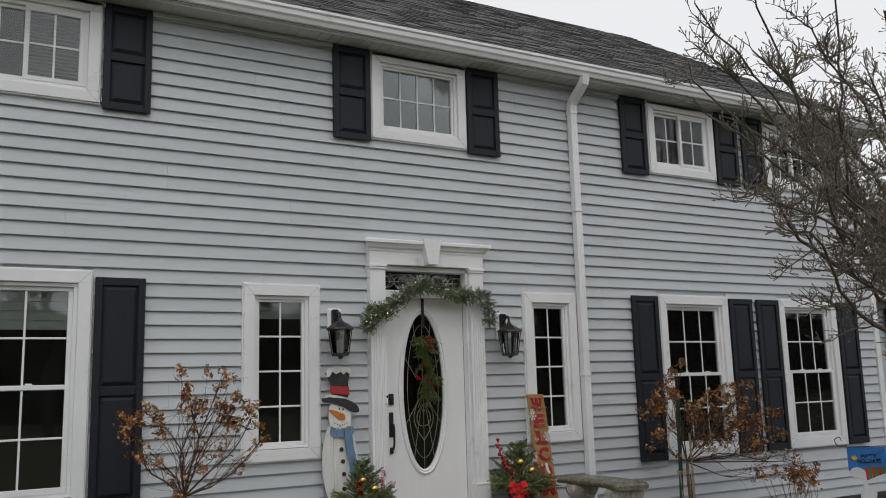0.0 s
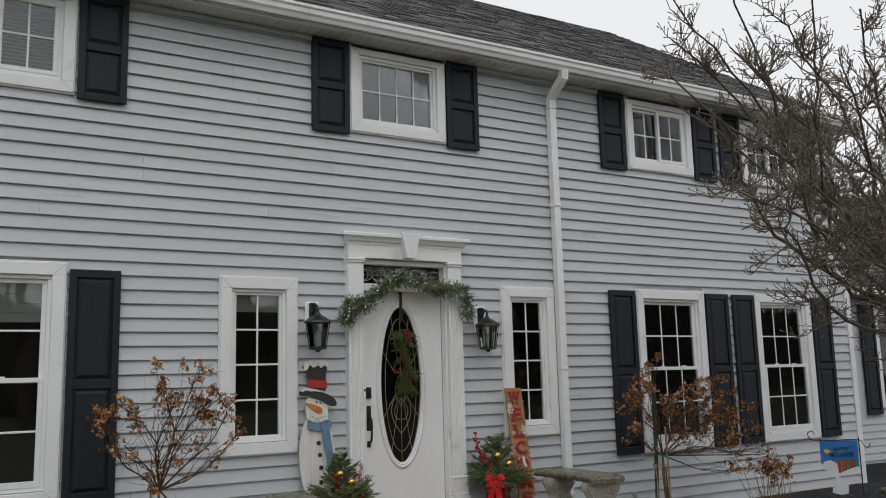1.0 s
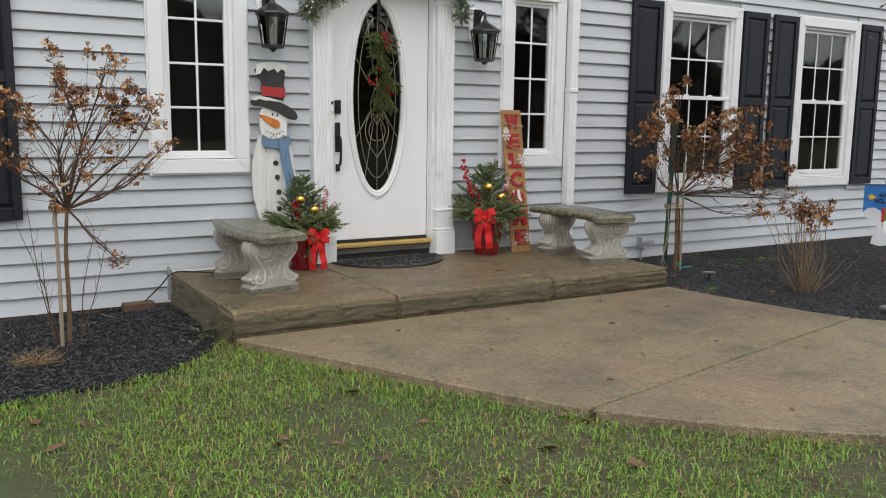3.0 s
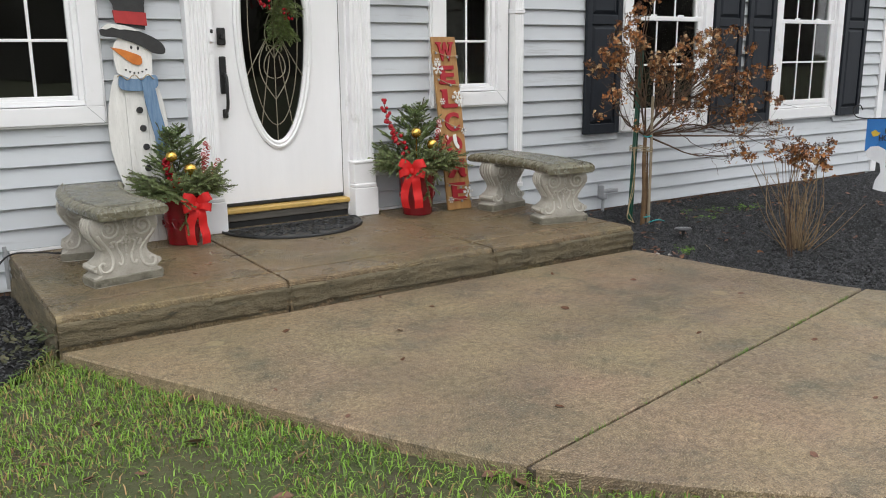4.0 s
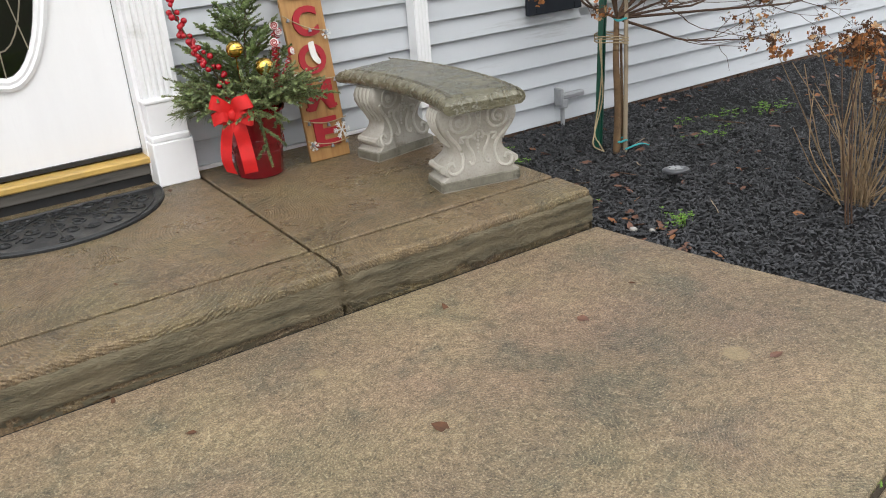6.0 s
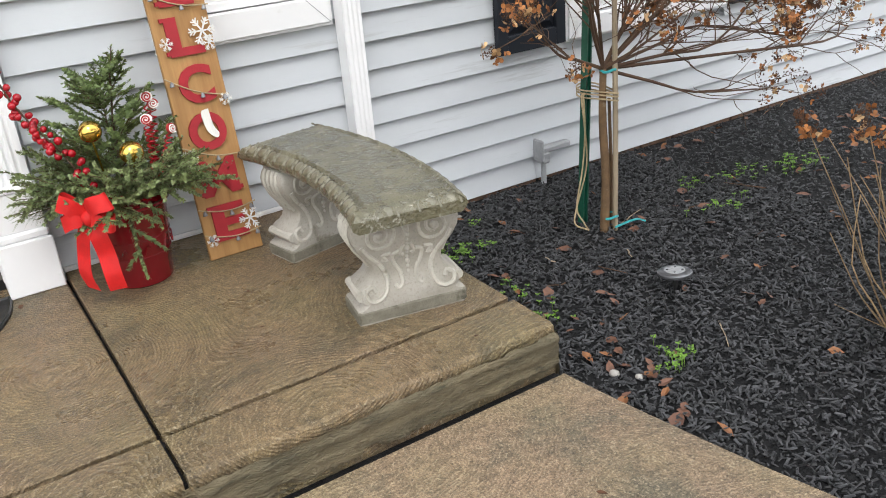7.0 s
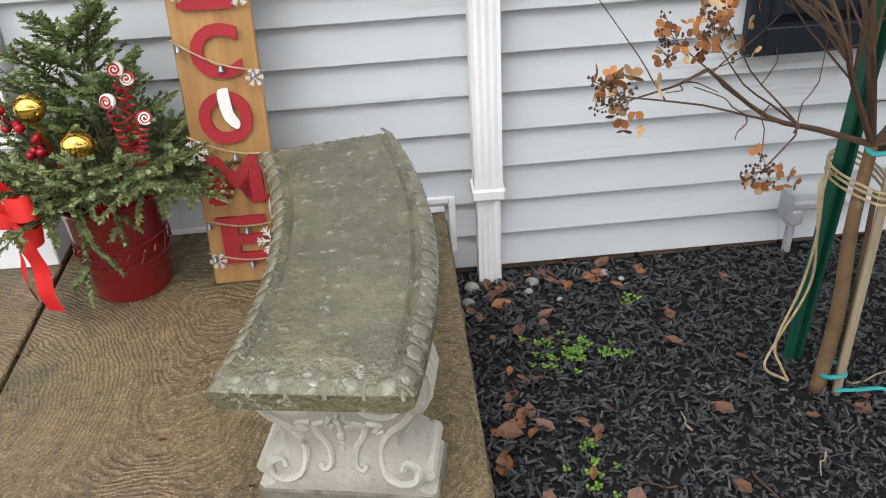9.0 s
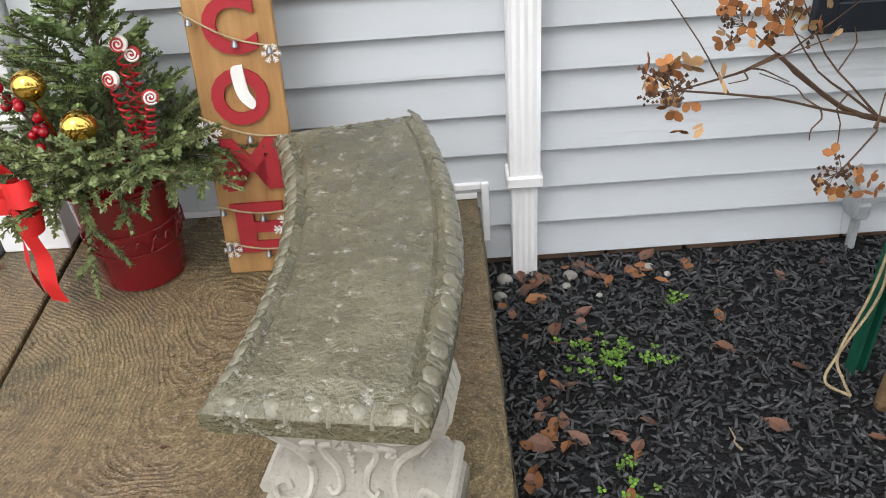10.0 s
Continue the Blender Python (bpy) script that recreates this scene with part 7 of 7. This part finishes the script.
tagged(part("window_stool", MB().box(-0.2, WALL + 0.115, 0.80, 0.97, WALL + 0.22, 0.858).box(8.68, WALL + 0.115, 0.80, 9.71, WALL + 0.22, 0.843).box(6.78, WALL + 0.115, 0.80, 7.81, WALL + 0.22, 0.843), M["white"]), "white inner window stool", "window stool", kind="structure")


# ---- ground cover ----
def chips(name, poly, x0, x1, y0, y1, per_m2, parent_label, seed, near=None):
    rng = random.Random(seed)
    m = MB()
    n = int((x1 - x0) * (y1 - y0) * per_m2)
    for i in range(n):
        x, y = rng.uniform(x0, x1), rng.uniform(y0, y1)
        if near and rng.random() > near(x, y):
            continue
        if not inside(x, y, poly) or y > WALL - 0.01:
            continue
        l, w, h = rng.uniform(0.004, 0.0165), rng.uniform(0.0018, 0.0048), rng.uniform(0.001, 0.003)
        e = Euler((rng.gauss(0, 0.4), rng.gauss(0, 0.4), rng.uniform(0, 6.28))).to_matrix()
        c = Vector((x, y, bed_z(x, y) + rng.uniform(0.0, 0.018)))
        m.add([c + e @ Vector((-l, -w * .6, -h)), c + e @ Vector((l, -w, -h)), c + e @ Vector((l * .9, w, -h)), c + e @ Vector((-l * .9, w * .8, -h)),
               c + e @ Vector((-l * .8, -w * .5, h)), c + e @ Vector((l * .85, -w * .7, h)), c + e @ Vector((l * .7, w * .7, h)), c + e @ Vector((-l * .85, w * .6, h))],
              [(4, 5, 6, 7), (0, 1, 5, 4), (1, 2, 6, 5), (2, 3, 7, 6), (3, 0, 4, 7)])
    return tagged(part(name, m, M["chip"]), parent_label, "mulch", kind="stuff")


near_fn = lambda x, y: 1.0 if x < 7.2 else 0.35
chips("mulch_chips", BED_R, 5.5, 10.6, 4.0, 7.2, 5600, "black shredded bark chips covering the bed", 5, near_fn)
chips("mulch_chips", BED_L, -1.6, 2.3, 5.28, 7.2, 2000, "black shredded bark chips by the lawn", 6)


def leaf(m, c, size, rng, curl=0.4):
    e = Euler((rng.gauss(0, 0.3), rng.gauss(0, 0.3), rng.uniform(0, 6.28))).to_matrix()
    k = rng.uniform(0.45, 0.7)
    cu = rng.uniform(0.1, curl) * size
    P = [(-1, 0, 0.2), (-0.4, -k, 0.6), (0.3, -k * 0.8, 0.6), (1, 0, 0.3), (0.3, k * 0.8, 0.6), (-0.4, k, 0.6), (-0.3, 0, 0), (0.35, 0, 0)]
    m.add([Vector(c) + e @ Vector((x * size, y * size, z * cu)) for x, y, z in P], [(0, 1, 6), (1, 2, 7, 6), (2, 3, 7), (3, 4, 7), (4, 5, 6, 7), (5, 0, 6)])


rg = random.Random(77)
spots = [(5.68, 7.05, 0.10, 0.08, 26), (5.95, 7.08, 0.15, 0.05, 10), (5.66, 6.55, 0.05, 0.3, 24), (5.80, 6.1, 0.12, 0.25, 22), (6.1, 6.75, 0.35, 0.25, 16), (6.3, 6.2, 0.5, 0.4, 18), (7.4, 6.2, 0.8, 0.5, 40), (5.72, 5.62, 0.06, 0.12, 14), (8.5, 5.6, 1.0, 0.8, 50), (6.9, 7.05, 0.8, 0.05, 18)]
for cx, cy, sx_, sy_, cnt in spots:
    for i in range(cnt):
        x, y = rg.gauss(cx, sx_), rg.gauss(cy, sy_)
        if y > WALL - 0.03 or not inside(x, y, BED_R) or x < 5.60:
            continue
        m = MB()
        leaf(m, (0, 0, 0), rg.uniform(0.014, 0.034), rg)
        ob = part("fallen_leaf", m, M["leaf2"] if rg.random() < 0.3 else M["leaf1"])
        ob.location = (x, y, bed_z(x, y) + 0.014)
        tagged(ob, "curled dead leaf lying on the mulch", "leaf", "fallen leaves on the mulch")
for x, y, r in ((5.80, 7.08, 0.02), (5.78, 7.03, 0.012), (6.02, 7.10, 0.014), (6.06, 7.06, 0.010), (5.86, 6.98, 0.009), (5.62, 7.08, 0.022), (5.60, 7.0, 0.018), (5.70, 5.72, 0.016), (5.74, 5.66, 0.012)):
    m = MB().ball((0, 0, 0), r, 10, 7, 0.6)
    m.v = [tuple(Vector(p) * (1 + 0.25 * noise.noise(Vector(p) * 60 + Vector((x, y, 0))))) for p in m.v]
    ob = part("pebble", m, M["stone"], smooth="all")
    ob.location = (x, y, bed_z(x, y) + 0.012)
    tagged(ob, "pale rounded pebble lying in the mulch", "pebble", "pebbles in the mulch")


def weed_patch(x, y, sx_, sy_, n, s):
    m = MB()
    s *= 0.82
    for i in range(int(n * 0.7)):
        px_, py_ = rg.gauss(0, sx_), rg.gauss(0, sy_)
        h = rg.uniform(0.008, 0.035)
        for k in range(3):
            a = k * 2.1 + rg.uniform(-.4, .4)
            c = Vector((px_ + math.cos(a) * s, py_ + math.sin(a) * s, h))
            pts = [c + Vector((math.cos(t) * s * 0.8, math.sin(t) * s * 0.8, 0.3 * s * math.cos(t * 2 + a))) for t in np.linspace(0, 5.4, 7)]
            m.add(pts, [tuple(range(7))])
        m.tube([(px_, py_, -0.01), (px_, py_, h)], 0.0008, 3, False)
    ob = part("weed_patch", m, M["weed"])
    ob.location = (x, y, bed_z(x, y) + 0.004)
    return tagged(ob, "low bright green weeds sprouting in the mulch", "weeds", "weeds in the bed", kind="stuff")


for w in ((5.83, 6.72, 0.055, 0.035, 60, 0.008), (5.94, 6.70, 0.02, 0.02, 8, 0.008), (6.05, 6.92, 0.02, 0.02, 8, 0.009), (5.80, 6.33, 0.025, 0.06, 24, 0.007), (5.90, 5.67, 0.035, 0.03, 40, 0.007), (5.83, 5.64, 0.02, 0.02, 10, 0.007),
          (7.52, 6.47, 0.09, 0.05, 60, 0.008), (7.25, 6.58, 0.08, 0.04, 30, 0.008), (6.9, 6.35, 0.07, 0.04, 30, 0.008), (7.0, 6.62, 0.03, 0.03, 16, 0.008), (5.77, 6.10, 0.03, 0.05, 18, 0.007)):
    weed_patch(*w)

# ivy tuft by the porch corner
iv = MB()
for i in range(150):
    x, y = rg.gauss(2.20, 0.10), rg.gauss(5.98, 0.16)
    if x > 2.26:
        continue
    leaf(iv, (x, y, 0.10 + rg.uniform(0, 0.09)), rg.uniform(0.012, 0.02), rg)
tagged(part("ivy_tuft", iv, mat("dark_ivy", (0.045, 0.06, 0.02), (0.07, 0.06, 0.03), rough=0.5, bump=0, island=0.4)), "dark low ivy at the porch corner", "ivy", kind="stuff")
dg = MB()
for i in range(160):
    a = rg.uniform(0, 6.28)
    l = rg.uniform(0.06, 0.16)
    limb(dg, (1.30 + rg.gauss(0, .02), 5.95 + rg.gauss(0, .02), 0.08), (1.30 + math.cos(a) * l, 5.95 + math.sin(a) * l, 0.09 + rg.uniform(0, 0.07)), 0.0012, 0.0006, rg, 0.2, 3, 3)
tagged(part("dry_grass_clump", dg, M["straw"]), "flattened clump of straw-coloured dry grass", "grass clump")
# twigs and stems lying about
for i in range(26):
    x, y = (rg.uniform(-0.5, 2.1), rg.uniform(6.5, 7.1)) if i < 16 else (rg.uniform(5.7, 7.5), rg.uniform(5.6, 7.0))
    a, l = rg.uniform(0, 6.28), rg.uniform(0.06, 0.18)
    m = MB()
    limb(m, (0, 0, 0), (math.cos(a) * l, math.sin(a) * l, rg.uniform(-.005, .015)), 0.003, 0.0015, rg, 0.08, 6, 4)
    ob = part("fallen_twig", m, M["stake"] if rg.random() < 0.5 else M["twig"])
    ob.location = (x, y, bed_z(x, y) + 0.014)
    tagged(ob, "thin dry twig lying on the mulch", "twig", "twigs on the mulch")
# loose brick at the wall
ob = tagged(part("loose_brick", MB().box(0, 0, 0, 0.2, 0.085, 0.055, 0.006), M["brick"]), "worn orange-brown brick lying against the wall", "brick")
ob.matrix_basis = pose(1.93, 7.06, 0.065, 0, 0, 3)

# debris on the concrete
deb = [(4.35, 5.05), (5.02, 5.25), (4.05, 4.45), (3.40, 4.95), (4.62, 4.50), (3.1, 5.55), (4.75, 5.55), (3.72, 5.70), (5.25, 4.72), (2.86, 4.9), (3.62, 4.25), (4.2, 4.05), (5.3, 5.3), (3.0, 4.55), (3.9, 5.45), (4.5, 3.6), (5.5, 3.9), (4.0, 3.5), (3.55, 5.25), (4.9, 4.15), (5.0, 3.3), (5.6, 4.3)]
for x, y in deb:
    m = MB()
    leaf(m, (0, 0, 0), rg.uniform(0.010, 0.026), rg, 0.3)
    ob = part("leaf_scrap", m, M["leaf1"] if rg.random() < 0.5 else M["seed"])
    ob.location = (x + rg.uniform(-.05, .05), y + rg.uniform(-.05, .05), WALKZ + 0.002)
    tagged(ob, "dark scrap of leaf on the walkway", "leaf", "leaf scraps on the walkway")
for x, y in ((3.9, 6.2), (4.9, 6.35), (4.2, 6.5), (5.1, 6.2), (4.95, 6.6), (3.4, 6.4), (5.35, 5.9), (4.33, 7.0)):
    m = MB()
    leaf(m, (0, 0, 0), rg.uniform(0.006, 0.014), rg, 0.3)
    ob = part("leaf_scrap", m, M["seed"])
    ob.location = (x, y, PORCH[3] + 0.002)
    tagged(ob, "dark scrap of leaf on the porch", "leaf", "leaf scraps on the porch")
# moss and grass in the walkway joint
jm = MB()
for i in range(230):
    t = rg.random()
    t = t if rg.random() < 0.25 else rg.choice((0.35, 0.52, 0.72, 0.80, 0.9, 0.12)) + rg.gauss(0, 0.02)
    p = ja.lerp(jb, min(max(t, 0), 1)) + jn * rg.gauss(0, 0.006)
    a = rg.uniform(0, 6.28)
    l = rg.uniform(0.006, 0.022)
    o = Vector((math.cos(a) * l * 0.5, math.sin(a) * l * 0.5, l))
    b = Vector((p.x, p.y, WALKZ - 0.008))
    s = Vector((-math.sin(a), math.cos(a), 0)) * 0.0016
    jm.add([b - s, b + s, b + o], [(0, 1, 2)])
tagged(part("joint_weeds", jm, M["weed"], walkway), kind="stuff")

# lawn blades
gr, st_ = MB(), MB()
rg = random.Random(91)
n_try = 260000
for i in range(n_try):
    x = rg.uniform(-2.2, 5.6)
    y = rg.uniform(1.2, 6.05)
    cov = noise.noise(Vector((x * 1.5, y * 1.5, 2))) + 0.5 * noise.noise(Vector((x * 5, y * 5, 7)))
    edge = min((Vector((x, y)) - q).length for q in LEFT[:44:4])
    dens = 0.58 + 0.85 * cov + (0.35 if edge < 0.35 else 0)
    if y > 4.7:
        dens += 0.25
    if rg.random() > dens or x > 2.2 + (5.9 - y) * 1.4 + 0.4:
        continue
    if zone(x, y) != "lawn":
        continue
    z = lawn_z(x, y) - 0.004
    a, lean = rg.uniform(0, 6.28), rg.uniform(0.3, 1.5)
    h = rg.uniform(0.014, 0.045) * (1.25 if edge < 0.2 else 1)
    d = Vector((math.cos(a), math.sin(a), 0))
    s = Vector((-d.y, d.x, 0)) * rg.uniform(0.0014, 0.0028)
    b = Vector((x, y, z))
    m1 = b + d * h * lean * 0.35 + Vector((0, 0, h * 0.6))
    e = b + d * h * lean + Vector((0, 0, h * (1 - 0.35 * lean)))
    (gr if rg.random() < 0.82 else st_).add([b - s, b + s, m1 + s * 0.8, e, m1 - s * 0.8], [(0, 1, 2, 4), (4, 2, 3)])
tagged(part("grass_blades", gr, M["grass"]), "short patchy green grass blades", "grass", kind="stuff")
tagged(part("dry_grass_blades", st_, M["straw"]), "straw-coloured dead grass blades", "grass", kind="stuff")
for i in range(40):
    x, y = rg.uniform(0.5, 3.2), rg.uniform(2.8, 5.2)
    if zone(x, y) == "lawn":
        m = MB()
        leaf(m, (0, 0, 0), rg.uniform(0.02, 0.045), rg, 0.3)
        ob = part("fallen_leaf", m, M["leaf1"])
        ob.location = (x, y, lawn_z(x, y) + 0.012)
        tagged(ob, "dark wet leaf lying on the lawn", "leaf", "fallen leaves on the lawn")

# bare trees across the lawn, mirrored in the windows
far = thing("bare_tree", "tall bare deciduous tree across the lawn", "tree", "bare trees across the lawn", (-6, -22, 0))
rg = random.Random(55)
ft = MB()


def far_grow(p, d, l, r, k):
    e = p + d * l
    ft.tube([p, p.lerp(e, 0.5) + Vector((rg.uniform(-.05, .05), rg.uniform(-.05, .05), 0)) * l, e], [r, r * 0.8, r * 0.6], 5 if k < 2 else 3, False)
    if k < 5:
        for i in range(3 if k else 4):
            nd_ = (d + Vector((rg.uniform(-1, 1), rg.uniform(-1, 1), rg.uniform(-.3, .7))) * 0.6).normalized()
            far_grow(p.lerp(e, rg.uniform(0.6, 1)), nd_, l * rg.uniform(0.55, 0.8), r * 0.55, k + 1)


far_grow(Vector((0, 0, -0.1)), Vector((0, 0, 1)), 4.2, 0.28, 0)
part("trunk", ft, M["greybark"], far)
for i, (x, y) in enumerate(((3, -20), (9, -24), (15, -19), (22, -23), (-14, -25), (28, -17), (12, -30), (19, -29), (0, -31), (34, -24))):
    copy_thing(far, pose(x, y, 0, 0, 0, i * 67))
# unseen sheet added so the lower windows mirror dark woods
woods = MB()
vs, fs = [], []
WN = 400
for i in range(WN + 1):
    x = -60 + 140 * i / WN
    top_ = 7.2 + 2.2 * noise.noise(Vector((x * 0.12, 0, 4))) + 1.2 * noise.noise(Vector((x * 0.9, 3, 4))) + 0.7 * noise.noise(Vector((x * 3.1, 5, 4)))
    for k in range(5):
        vs.append((x, -40 + 1.5 * noise.noise(Vector((x * 0.3, k, 1))), top_ * k / 4))
for i in range(WN):
    for k in range(4):
        q = i * 5 + k
        fs.append((q, q + 5, q + 6, q + 1))
woods.add(vs, fs)
# pale c3 spots paint bright sky showing between the trunks
tagged(part("backdrop_woods", woods, mat("far_woods_sky_gaps", (0.10, 0.092, 0.08), (0.06, 0.058, 0.048), rough=0.95, scale=0.8, fine=4, bump=0, c3=(0.2, 0.19, 0.18), spots=0.2, spot_scale=1.2, stretch=(1, 1, 0.25))), "backdrop sheet of bare woods, unseen except mirrored in the windows", "woods", kind="structure")


# ---- siding boards of the front wall ----
def board(x0, x1, z, ztop):
    """One lapped vinyl course: a leaning face with a turned-under butt edge."""
    h = ztop - z
    yb, yt = WALL - 0.005, WALL + 0.0195
    prof = [(yt + 0.006, z + 0.022), (yb + 0.006, z + 0.016), (yb + 0.0035, z), (yb, z + 0.003), (yt, z + h + 0.006)]
    vs = [(x0, y, zz) for y, zz in prof] + [(x1, y, zz) for y, zz in prof]
    k = len(prof)
    return MB().add(vs, [(i, i + 1, k + i + 1, k + i) for i in range(k - 1)] + [tuple(range(k)), tuple(range(k, 2 * k))])


blocks = [b for b, k in WINDOWS] + [(3.29, 4.49, 0.0, 2.87), (PORCH[0], PORCH[2], 0.0, 0.30)]
SR = random.Random(21)
z, row, joint = LAP0, 0, 0
while z < TOP - 0.01:
    zt = min(z + LAP, TOP)
    cuts = [(b[0], b[1]) for b in blocks if b[2] < z + LAP * 0.55 and b[3] > z + LAP * 0.45]
    spans, x = [], X0
    for a, b in sorted(cuts):
        if a - x > 0.02:
            spans.append((x, a))
        x = max(x, b)
    spans.append((x, X1 - 0.076))
    if row % 2 == 0:
        joint = X0 + 1 + SR.random() * 3.6
    for a, b in spans:
        j = joint
        while j < b - 0.15:
            if j > a + 0.15:
                part("siding_board", board(a, j + 0.004, z, zt), M["siding"], wall_front)
                a = j + 0.0055
            j += 3.66
        part("siding_board", board(a, b, z, zt), M["siding"], wall_front)
    z += LAP
    row += 1
